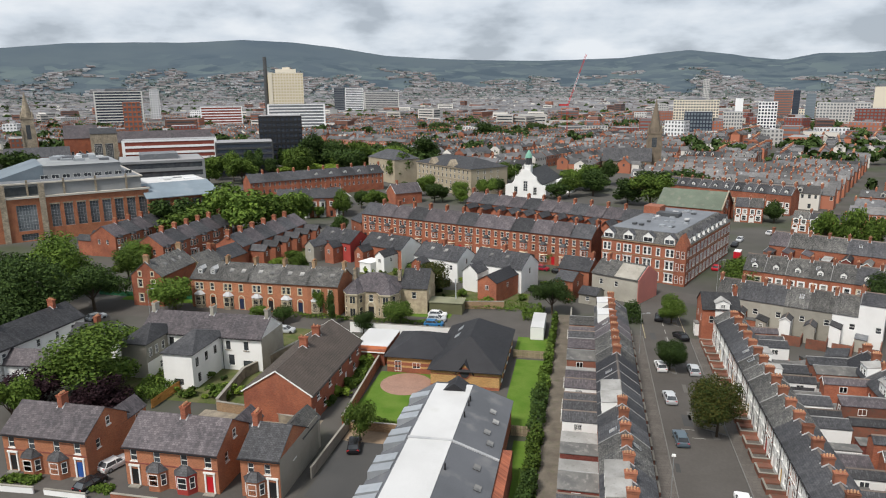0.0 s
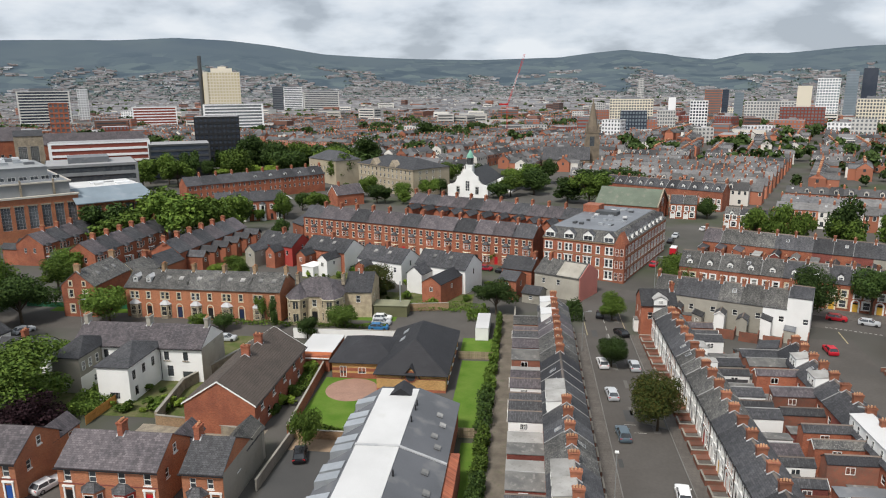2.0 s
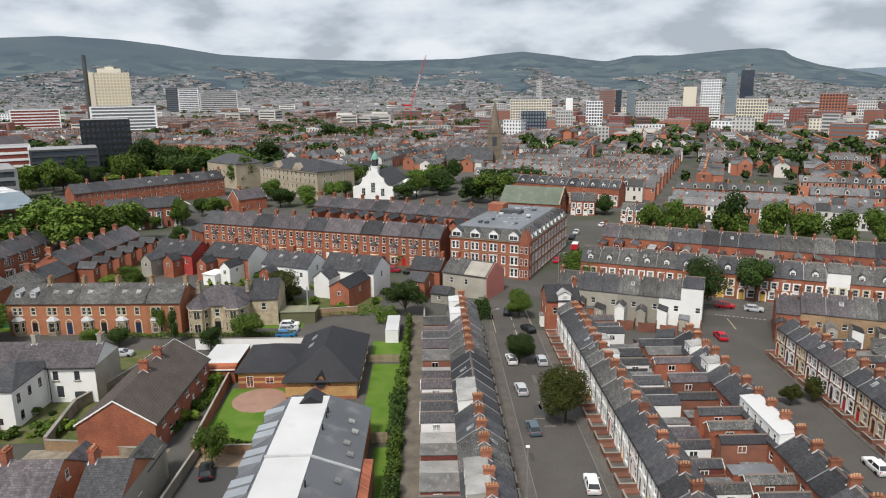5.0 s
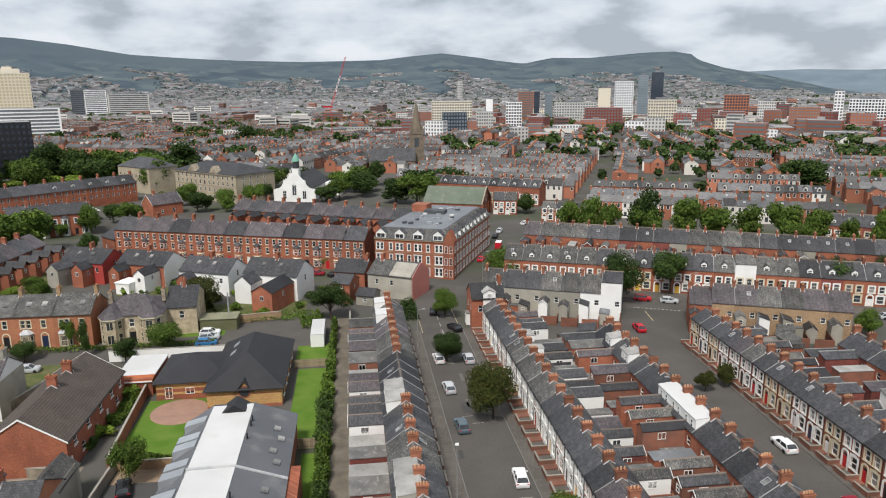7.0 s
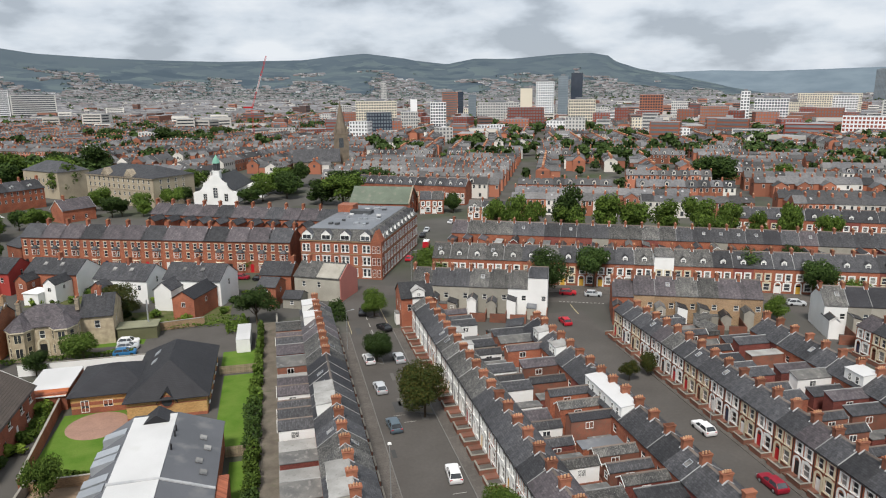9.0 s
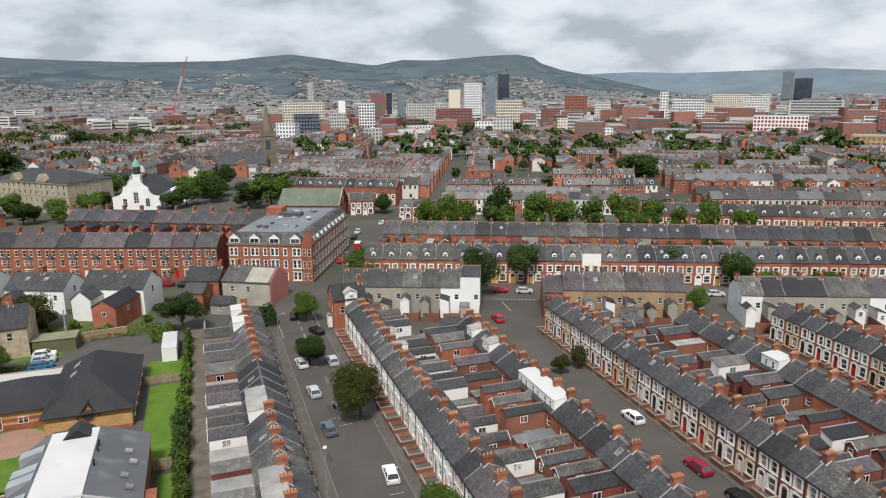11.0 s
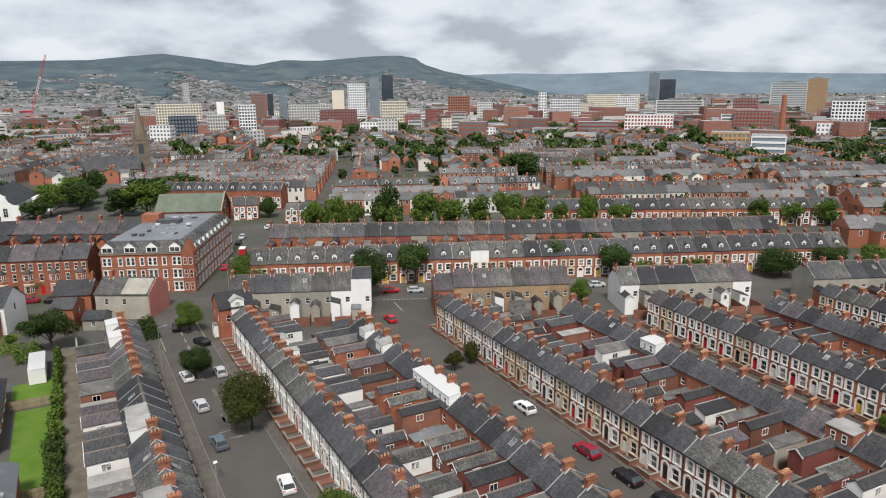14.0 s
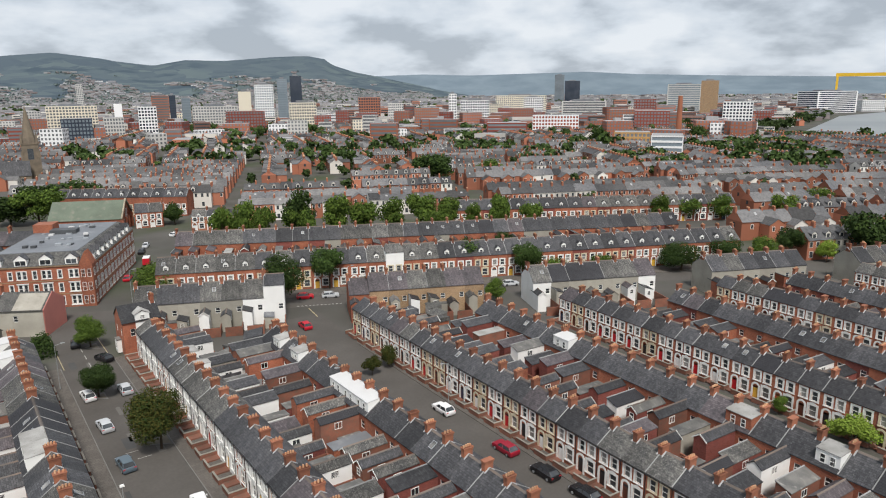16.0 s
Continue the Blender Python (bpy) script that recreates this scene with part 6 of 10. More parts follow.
# brick returns and a low store behind the grey end block
house(at(26.6, 160.6, 35), 4.6, 6.0, 4.9, 6.4, BRICK, SLATE, "two-storey brick return behind the grey rendered block", [("f", 2.3, 3.0, 0.9, 1.3), ("r", 3.0, 3.0, 0.9, 1.2)], [], name="rear_return", category="outbuilding")
house(at(31.6, 156.6, 35), 4.4, 4.6, 2.5, 3.7, RENDER_GREY, SLATE, "low rendered yard store with a slate roof", [("f", 2.2, 0.9, 0.9, 1.0)], [], name="yard_store", category="outbuilding")
# brick rows and villas on the far side of the orange terrace
for x, y, az, n, w in ((-54.3, 229.4, 108, 6, 6.2), (-80.0, 192.0, 285, 6, 6.0), (-100.0, 206.0, 285, 6, 6.0)):
    for i in range(n):
        b = house(at(x, y, az) @ pose(i * w, 0, 0), w, 9.0, 6.4, 9.4, BRICK, SLATE if i % 2 else SLATE_BLUE, "two-storey brick terrace house with white bays", [("f", 4.5, 3.8, 0.9, 1.5), ("b", 2, 3.6, 0.9, 1.4)] + ([("l", 3, 3.8, 0.9, 1.5), ("l", 6, 3.8, 0.9, 1.5)] if i == 0 else []) + ([("r", 3, 3.8, 0.9, 1.5)] if i == n - 1 else []),
                  [("f", 4.6, 0.2, 1.0, 2.2, DOORS[i % 5])], [(w, 4.5, 4)], group="brick terrace")
        bay(b, 1.9, 2.6, 0.8, 2.8, BRICK, TRIM)
        bay(b, 1.9, 2.6, 0.8, 2.8, BRICK, SLATE, z=3.1)
        wg = part("rear_wing", gable_body(3.0, 5.0, 4.8, 6.2, 0.2, 9.0), BRICK, b)
        part("wing_roof", ridge_y_roof(3.0, 5.0, 4.8, 6.2, 0.2, 8.0), SLATE, wg)
        window(wg, 1.7, 14.03, 3.0, 0.8, 1.3, 180, "sash")
for i in range(4):
    b = house(at(-65.0, 268.0, -13) @ pose(i * 6.4, 0, 0), 6.4, 10.0, 7.8, 11.0, BRICK, SLATE, "brick gable-fronted villa with white arched windows", [("f", 1.6, 4.4, 0.9, 1.7), ("f", 4.6, 4.4, 0.9, 1.7), ("f", 4.6, 1.0, 0.9, 1.8)], [("f", 1.6, 0.2, 1.0, 2.3, DOORS[i % 3])], [(6.4, 5, 4)], group="villas")
    g = Geo()
    for a in (1.6, 4.6):
        square_band(g, a - 0.47, a + 0.47, 4.4, 6.1, 0.22, -0.06, 0.02)
    part("window_surround", g, TRIM, b)
    bay(b, 4.6, 2.6, 0.8, 6.4, TRIM, SLATE)
for i in range(9):
    b = house(at(-87.0, 311.0, -34) @ pose(i * 7.6, 0, 0), 7.6, 10.0, 8.6, 12.0, BRICK, SLATE, "three-storey brick villa in a long row", [("f", a, z, 0.9, 1.6) for a in (1.4, 3.8, 6.2) for z in (3.6, 6.4)], [], [(7.6, 5, 5)], group="long brick row")
    if i > 3:
        dormer(b, 2.4, 1.4, 9.4, 1.4, 1.1, 1.4, SLATE, TRIM)
solo("marquee", Geo().solid([(-60, 291, 4.0), (-40, 300, 4.0), (-43, 306, 4.0), (-63, 297, 4.0)], [(-57, 295, 6.6), (-44, 300.5, 6.6), (-45, 302.0, 6.6), (-58, 296.5, 6.6)]).box(-60, 296, 0, -43, 300, 4.2), WHITE_ROOF, "white tented roof between brick rows", "marquee")
house(at(-21.0, 300.0, -30), 13.0, 9.0, 5.0, 8.6, BRICK, SLATE_BLUE, "brick lodge with white bargeboards", [("f", 4, 1, 1, 1.6), ("f", 9, 1, 1, 1.6)], [], [(3, 4.5, 3)], barge=True)
house(at(-33.0, 243.0, 60), 9.0, 11.0, 4.6, 7.2, BRICK, SLATE, "small brick house with a grey roof", [("f", 3, 1, 1, 1.4)])

# stone institution with hipped roofs
INST_STONE = material("buff_sandstone", (0.43, 0.37, 0.27), 0.9, (0.35, 0.3, 0.22), 0.6, 0.25, 0.2, per_object=0.05, fine=5)
inst = empty("stone_institution", "long buff stone institution of four storeys with hipped slate roofs", "building")
inst.matrix_basis = at(-13.6, 358.5, 55)
hs = [(a - 0.55, a + 0.55, z, z + 1.8) for a in [2.5 + 3.4 * i for i in range(13)] for z in (1.2, 4.4, 7.6, 10.3)]
part("wall", Geo().panel(46, 12.8, hs, 0.0).box(0, 0.3, 0, 46, 22, 12.8), INST_STONE, inst)
for a, b_, z, _ in hs:
    window(inst, (a + b_) / 2, 0.1, z, 1.1, 1.7, 0, "sash")
for yy in (4, 8, 12, 16):
    for z in (1.2, 4.4, 7.6, 10.3):
        window(inst, 46.02, yy, z, 1.1, 1.7, 90, "sash")
part("roof", hip_roof(46, 22, 12.8, 17.0, 0.4), SLATE, inst)
part("cornice", Geo().box(-0.3, -0.35, 12.3, 46.3, 0.0, 12.75).box(-0.1, -0.12, 6.9, 46.1, 0.0, 7.2), STONE, inst)
for xx in (14, 30):
    part("stone_gable", Geo().solid([(xx - 3, -0.3, 12.8), (xx + 3, -0.3, 12.8), (xx, -0.3, 16.2)], [(xx - 3, 3, 12.8), (xx + 3, 3, 12.8), (xx, 3, 16.2)]), STONE, inst)
house(at(-42.0, 392.0, 55), 28, 16, 12.5, 17, INST_STONE, SLATE, "rear range of the stone institution", [("f", 2 + 3.5 * i, z, 1.1, 1.7) for i in range(7) for z in (4.4, 7.6)], hip=True)

# white church with a shaped gable and copper cupola
ch = empty("white_church", "white rendered church with a shaped gable and a green copper cupola", "church")
ch.matrix_basis = at(29.0, 322.5, 26) @ Matrix.Diagonal((1.12, 1.05, 1.02, 1))
W = 17.5
side_ = [(0, 5.4), (0.9, 5.9), (2.3, 6.1), (3.3, 6.9), (4.0, 8.2), (4.2, 9.6), (5.0, 9.8), (5.7, 10.4), (6.5, 11.6), (7.3, 12.6)]
out_ = [(0, 0), (W, 0)] + [(W - a, c) for a, c in side_] + [(W / 2, 13.1)] + side_[::-1]
part("facade", Geo().solid([(x, 0, z) for x, z in reversed(out_)], [(x, 0.8, z) for x, z in reversed(out_)]), WHITE, ch)
part("nave_wall", Geo().box(2.0, 0.8, 0, W - 2.0, 30, 6.0).box(W - 2.0, 20, 0, W + 5, 28, 6.0), WHITE, ch)
g = Geo()
for s in (-1, 1):
    p = [(W / 2 + s * (W / 2 - 1.6), 0.8, 5.9), (W / 2, 0.8, 12.0), (W / 2, 28, 12.0), (W / 2 + s * (W / 2 - 1.6), 30.4, 5.9)]
    if s > 0:
        p.reverse()
    g.solid(p, [(a, b_, c + 0.2) for a, b_, c in p])
part("roof", g, SLATE, ch)
part("hip_end", Geo().solid([(W / 2 - 7, 30.3, 5.9), (W / 2 + 7, 30.3, 5.9), (W / 2, 28, 12.0)], [(W / 2 - 7, 30.5, 5.9), (W / 2 + 7, 30.5, 5.9), (W / 2, 28.2, 12.2)]), SLATE, ch)
for xx, z, w_, h_ in ((W / 2, 3.0, 1.8, 4.5), (4.6, 1.5, 1.5, 3.4), (W - 4.6, 1.5, 1.5, 3.4)):
    window(ch, xx, -0.03, z, w_, h_, 0, "grid", TRIM)
    g = Geo()
    arch_band(g, xx, z, z + h_ - 0.2, w_ / 2, 0.25, -0.15, 0.0)
    part("window_surround", g, TRIM, ch)
for yy in (5, 10, 15, 24):
    window(ch, W - 1.97, yy, 1.6, 1.5, 3.4, 90, "grid", TRIM)
part("belfry", Geo().box(W / 2 - 1.35, 2.35, 11.0, W / 2 + 1.35, 5.05, 14.2).box(W / 2 - 1.55, 2.15, 14.2, W / 2 + 1.55, 5.25, 14.6), WHITE, ch)
g = Geo()
for i in range(8):
    a = math.pi * 2 * i / 8 + 0.39
    g.tube((W / 2 + 1.15 * math.cos(a), 3.7 + 1.15 * math.sin(a), 14.6), (W / 2 + 1.15 * math.cos(a), 3.7 + 1.15 * math.sin(a), 17.8), 0.28, 0.28, 6)
g.tube((W / 2, 3.7, 14.6), (W / 2, 3.7, 17.6), 1.0, 1.0, 8)
part("lantern", g, DARK_STEEL, ch)
g = Geo()
for (r0, z0), (r1, z1) in zip(((1.55, 17.7), (1.5, 18.1), (1.2, 19.2), (0.6, 20.2)), ((1.5, 18.1), (1.2, 19.2), (0.6, 20.2), (0.12, 21.2))):
    g.tube((W / 2, 3.7, z0), (W / 2, 3.7, z1), r0, r1, 16)
g.tube((W / 2, 3.7, 20.4), (W / 2, 3.7, 22.0), 0.1, 0.04, 6)
part("cupola", g, COPPER, ch)


def stone_spire(x, y, az, half, tower, top, mat, label):
    ob = empty("church_spire", label, "spire")
    ob.matrix_basis = at(x, y, az)
    part("tower", Geo().box(-half, -half, 0, half, half, tower).box(-half - 0.3, -half - 0.3, tower - 0.8, half + 0.3, half + 0.3, tower), mat, ob)
    part("spire", Geo().tube((0, 0, tower), (0, 0, top), half * 0.95, 0.1, 8), mat, ob)
    g = Geo()
    for a in (-1, 1):
        for b_ in (-1, 1):
            g.tube((a * half * 0.9, b_ * half * 0.9, tower - 0.5), (a * half * 0.9, b_ * half * 0.9, tower + (top - tower) * 0.3), half * 0.22, 0.05, 6)
            g.box(a * half - 0.5, b_ * half - 0.5, 0, a * half + 0.5, b_ * half + 0.5, tower * 0.8)
    part("pinnacle", g, mat, ob)
    for f in range(4):
        window(ob, (half + 0.03) * math.sin(math.pi / 2 * f), -(half + 0.03) * math.cos(math.pi / 2 * f), tower * 0.62, half * 0.7, tower * 0.25, 90 * f, "grid", DARK_STEEL)
    return ob


SPIRE_STONE = material("sooty_sandstone", (0.21, 0.17, 0.125), 0.92, (0.14, 0.115, 0.088), 0.8, 0.35, 0.3, per_object=0.05, fine=5)
stone_spire(127, 421, 16, 4.0, 23, 42.5, SPIRE_STONE, "tall weathered stone church spire with pinnacles")
house(at(95.0, 415.0, 16), 28, 14, 7, 14, SPIRE_STONE, SLATE, "stone church nave with steep slate roof", [("f", 4 + 5 * i, 2, 1.6, 3.5) for i in range(5)], name="church", category="church")
stone_spire(-254, 431, -30, 3.4, 34, 49, STONE, "pale stone church tower with a short spire")
house(at(-252.0, 400.0, -30), 34, 16, 12, 17, BRICK_DARK, SLATE, "dark brick church beside the tower", [("f", 4 + 5 * i, 3, 1.6, 4) for i in range(6)], name="church", category="church")

# brick college with a glazed stair
house(at(-233.1, 431.0, -26), 19, 22, 21, 28.5, BRICK, SLATE_BLUE, "tall red brick gabled college hall", [("f", 4 + 4 * i, z, 1.6, 3) for i in range(4) for z in (4, 10)], name="college", category="building")
house(at(-214.8, 427.0, -26), 15, 18, 24, 27, STONE, SLATE, "stone hall with tall leaded windows", [("f", 4, 5, 4.5, 13), ("f", 10, 5, 4.5, 13)], style="grid", name="college", category="building")
house(at(-220.9, 465.2, -22), 64, 16, 16, 22.6, BRICK, SLATE_BLUE, "long brick college range with a slate roof", [("f", 4 + 5 * i, z, 1.6, 2.4) for i in range(12) for z in (3, 8)], name="college", category="building")

# large brick library with tall gridded windows and metal roofs
LIB_GLASS = material("tinted_library_glass", (0.07, 0.085, 0.1), 0.1, (0.2, 0.22, 0.23), 0.5, 0.4, 0.0, per_object=0.3, fine=0.8, spec=0.8)
CLAD = material("pale_grey_cladding", (0.27, 0.28, 0.285), 0.5, (0.22, 0.23, 0.235), 0.4, 0.15, 0.05, per_object=0.1)
lib = empty("library", "large orange brick library with tall gridded windows, metal roofs", "library")
lib.matrix_basis = at(-176.0, 206.2, -34)
LW = 82.0
xs = [51.5 + 4.05 * i for i in range(8)]
hl = [(a - 1.4, a + 1.4, 4.2, 12.0) for a in xs] + [(40.0, 46.0, 3.6, 12.4), (40.5, 45.5, 0.3, 2.6), (4, 8, 4, 12), (14, 18, 4, 12), (24, 28, 4, 12)]
part("wall", Geo().panel(LW, 15, hl, 0.0, 0.5).box(0, 0.8, 0, LW, 46, 15), BRICK_ORANGE, lib)
for a, b_, c, d_ in hl:
    window(lib, (a + b_) / 2, 0.4, c, b_ - a, d_ - c, 0, "grid", STEEL, LIB_GLASS, sill=False)
g = Geo()
for a, b_, c, d_ in hl[:8]:
    g.box(a - 0.2, -0.12, d_, b_ + 0.2, 0.0, d_ + 0.5)
part("stone_head", g, STONE, lib)
g = Geo()
for xx in (36.5, 48.0):
    g.box(xx - 0.9, -0.6, 0, xx + 0.9, 0.0, 19.5)
part("stone_pier", g, STONE, lib)
part("upper_storey", Geo().box(1, 1.5, 15, LW - 2, 44, 19.2), CLAD, lib)
part('roof_deck', Geo().box(1.4, 2.0, 19.72, LW - 2.4, 43.5, 19.8), METAL_ROOF, lib)
part("clerestory", Geo().box(2, 1.2, 15.6, 47, 1.5, 18.4), GLASS, lib)
part("cornice", Geo().box(-0.4, -0.5, 14.6, LW + 0.4, 1.3, 15.2).box(0.4, 0.9, 19.2, LW - 1.4, 44.5, 19.7), PALE_STONE, lib)
g = Geo()
g.solid([(34, 9, 19.8), (50, 9, 19.8), (50, 38, 19.8), (34, 38, 19.8)], [(49, 9, 24.6), (50, 9, 24.6), (50, 38, 24.6), (49, 38, 24.6)])
g.solid([(-12, 12, 19.7), (28, 10, 19.7), (28, 42, 19.7), (-12, 42, 19.7)], [(10, 34, 26.0), (27, 32, 25.0), (27, 38, 25.0), (10, 40, 26.0)])
part("penthouse", Geo().box(50, 9, 19.8, 75, 36, 24.2).solid([(49.6, 8.6, 24.2), (75.4, 8.6, 24.2), (75.4, 36.4, 24.2), (49.6, 36.4, 24.2)], [(52, 12, 25.2), (73, 12, 24.8), (73, 33, 24.8), (52, 33, 25.2)]), CLAD, lib)
for xx in (44, 55, 65, 75):
    part("stone_rib", Geo().box(xx - 0.3, 0.9, 15.2, xx + 0.3, 1.5, 20.6), STONE, lib)
part("metal_roof", g, BLUE_ROOF, lib)
rg = random.Random(5)
for i in range(26):
    a, b_ = rg.uniform(53, 70), rg.uniform(12, 32)
    part("roof_plant", Geo().box(a, b_, 24.6, a + rg.uniform(1, 4), b_ + rg.uniform(1, 3), 25.8 + rg.uniform(-0.3, 0.5)), rg.choice((STEEL, BRIGHT_METAL, METAL_ROOF)), lib)
for i in range(9):
    window(lib, 50 + 3.4 * i, 7.6, 19.9, 2.4, 1.3, 0, "pair", TRIM, sill=False)
ex = empty("library_annexe", "lower brick annexe with a sloping pale blue metal roof", "library")
ex.matrix_basis = at(-107.0, 249.0, -34)
part("wall", Geo().box(0, 2, 0, 24, 30, 12), BRICK_ORANGE, ex)
part("roof", Geo().solid([(-1, -1.5, 11.4), (26, -1.5, 11.4), (24, 10, 15.5), (-1, 10, 15.5)], [(-1, -1.5, 11.7), (26, -1.5, 11.7), (24, 10, 15.8), (-1, 10, 15.8)]), BLUE_ROOF, ex)
part("flat_roof", Geo().box(-1, 10, 15.3, 24, 30, 15.6), WHITE_ROOF, ex)
for xx in (3, 5.6, 14, 18):
    window(ex, xx, 1.97, 5.5, 1.6, 4.5, 0, "grid", DARK_STEEL, sill=False)

for i in range(12):
    a, b_ = rg.uniform(1, 20), rg.uniform(11, 26)
    part("roof_plant", Geo().box(a, b_, 11.8, a + rg.uniform(1.5, 5), b_ + rg.uniform(1, 3), 14.5 + rg.uniform(-0.8, 1.8)), rg.choice((WHITE_ROOF, BRIGHT_METAL, CLAD)), ex)
for i in range(5):
    window(ex, 7.0 + 3.2 * i, 1.97, 4.0, 1.4, 6.0, 0, "grid", STEEL, LIB_GLASS, sill=False)


# ---- trees ----
def leaf_cards(centres, normals, sizes, r, bend=0.35, squeeze=0.7):
    """Small bent four-cornered leaf clumps as one list of corners and faces."""
    n = len(centres)
    normals = normals / np.linalg.norm(normals, axis=1)[:, None]
    a = np.cross(normals, r.normal(size=(n, 3)))
    a /= np.linalg.norm(a, axis=1)[:, None]
    b = np.cross(normals, a)
    s = sizes[:, None]
    v = np.stack([centres - a * s, centres - b * s * squeeze + normals * s * bend, centres + a * s, centres + b * s * squeeze + normals * s * bend], 1).reshape(-1, 3)
    k = np.arange(n)[:, None] * 4
    f = np.concatenate([k + [0, 1, 2], k + [0, 2, 3]], 1).reshape(-1, 3)
    return v.tolist(), f.tolist()


def leaf_mesh(name, v, f, leaf):
    me = bpy.data.meshes.new(name)
    me.from_pydata(v, [], f)
    me.materials.append(leaf)
    me.update()
    return me


def crown_mesh(seed, leaf, n=1500, lobes=9, flat=0.85, size=0.1, name="crown"):
    """A crown of unit radius about (0, 0, 0): many small bent leaf clumps on uneven lobes with gaps between."""
    r = np.random.RandomState(seed)
    cen = r.normal(size=(lobes, 3))
    cen /= np.linalg.norm(cen, axis=1)[:, None]
    cen *= r.uniform(0.38, 0.72, (lobes, 1))
    cen[:, 2] *= flat
    rad = r.uniform(0.32, 0.5, lobes)
    k = r.randint(lobes, size=n)
    d = r.normal(size=(n, 3))
    d /= np.linalg.norm(d, axis=1)[:, None]
    p = cen[k] + d * (rad[k] * r.uniform(0.55, 1.08, n))[:, None] * np.array([1, 1, flat])
    v, f = leaf_cards(p, d + r.normal(size=(n, 3)) * 0.45, size * r.uniform(0.5, 1.25, n), r)
    return leaf_mesh(name, v, f, leaf)


def trunk_mesh(seed):
    """Unit tree: trunk and limbs up to the crown's middle at z = 1."""
    r = random.Random(seed)
    g = Geo()
    g.tube((0, 0, 0), (0.02, 0.01, 0.5), 0.055, 0.04, 8)
    for i in range(6):
        a = i * 1.05 + r.uniform(-0.3, 0.3)
        e = r.uniform(0.25, 0.5)
        g.tube((0.02, 0.01, 0.42 + 0.02 * i), (e * math.cos(a), e * math.sin(a), 0.95 + r.uniform(-0.1, 0.3)), 0.026, 0.008, 6)
    g.tube((0.02, 0.01, 0.5), (0.0, 0.04, 1.25), 0.036, 0.01, 6)
    return g.mesh("trunk", BARK)


def tree(x, y, h, r, leaf, label, seed=0, squash=None, dense=1500, size=None, group=""):
    """A tree h high with a crown r in radius."""
    ob = empty("tree", label, "tree", group)
    ob.matrix_basis = pose(x, y, 0, 0, 0, (seed * 77) % 360)
    cz = min(squash or max(r * 0.7, h * 0.41), h * 0.45)
    s = size or 0.08
    n = dense
    r, cz = r * 1.08, cz * 1.06
    t = new("trunk", kept(("trunk", seed % 3), lambda: trunk_mesh(seed % 3)))
    t.parent = ob
    t.matrix_basis = Matrix.Diagonal((r * 0.9, r * 0.9, (h - cz) * 0.95, 1))
    c = new("crown", kept(("crown", leaf.name, seed % 4, n, round(s, 2)), lambda: crown_mesh(seed % 4 + 11, leaf, n, 13, size=s)))
    c.parent = ob
    c.matrix_basis = Matrix.Translation((0, 0, h - cz)) @ Matrix.Diagonal((r, r, cz * 1.08, 1))
    return ob


def shrub(x, y, h, r, leaf, label, seed=0, name="shrub", dense=500):
    ob = new(name, kept(("shrub", leaf.name, seed % 3, dense), lambda: crown_mesh(seed % 3 + 31, leaf, dense, 8, size=0.17, name="shrub")))
    ob.matrix_basis = pose(x, y, h * 0.45, 0, 0, seed * 50) @ Matrix.Diagonal((r, r, h * 0.6, 1))
    return tagged(ob, label, "shrub")


G1, G2, G3, G4, G5 = LEAF, LEAF_DARK, LEAF_PURPLE, LEAF_AUTUMN, LEAF_LIME
DECID = "broad-crowned green deciduous tree"
for i, (x, y, h, r, leaf, label) in enumerate([
    (39.3, 91.6, 9.3, 4.1, G4, "round street tree with green and orange turning leaves"),
    (*uv(121.5, 16.3), 6.6, 3.1, G2, "dark green street tree on the asphalt"),
    (*uv(148, 19.5), 6.8, 3.3, G1, "small green street tree at the junction"),
    (35.2, 60.0, 7.2, 3.0, G1, "green street tree beside the terrace"),
]):
    tree(x, y, h, r, leaf, label, i, dense=15000, size=0.034)

WOODS = []
WOODS += [
    (-84.4, 136.0, 17.1, 6.4, G2),
    (-86.1, 132.8, 12.8, 6.8, G2),
    (-93.2, 163.6, 16.7, 6.9, G1),
    (-81.4, 153.6, 11.9, 5.9, G2),
    (-59.3, 107.3, 12.1, 7.0, G1),
    (-65.9, 103.4, 7.1, 4.1, G3),
    (-54.0, 101.1, 6.1, 4.0, G3),
    (-66.0, 96.7, 8.4, 3.0, G1),
    (-88.4, 196.4, 8.3, 5.7, G1),
    (-61.7, 151.3, 9.4, 4.1, G1),
    (-82.2, 226.0, 11.3, 8.4, G1),
    (-70.1, 229.7, 17.2, 8.6, G1),
    (-227.8, 369.8, 17.8, 12.0, G2),
    (-95.2, 435.0, 14.0, 7.7, G2),
    (-82.3, 433.9, 20.8, 8.4, G2),
    (-67.3, 432.6, 19.1, 8.8, G2),
]
WOODS += [
    (-53.2, 437.3, 16.8, 9.2, G1),
    (-45.0, 436.6, 13.3, 9.9, G1),
    (-14.3, 477.2, 16.4, 10.8, G2),
    (-21.8, 380.9, 16.3, 8.0, G1),
    (-30.6, 461.1, 14.8, 8.9, G2),
    (-127.9, 389.4, 14.4, 5.7, G1),
    (-116.1, 383.7, 15.5, 5.6, G1),
    (-106.9, 392.5, 17.1, 5.1, G2),
    (-101.8, 412.8, 9.3, 4.0, G2),
    (-95.6, 417.7, 4.7, 7.4, G5),
    (-78.9, 419.1, 6.1, 6.8, G5),
    (-65.1, 417.9, 6.1, 6.1, G5),
    (-66.1, 264.9, 9.4, 3.5, G1),
    (-53.8, 268.9, 8.0, 2.7, G2),
    (-40.0, 273.0, 9.9, 4.0, G1),
    (-28.8, 285.2, 8.7, 4.7, G1),
]
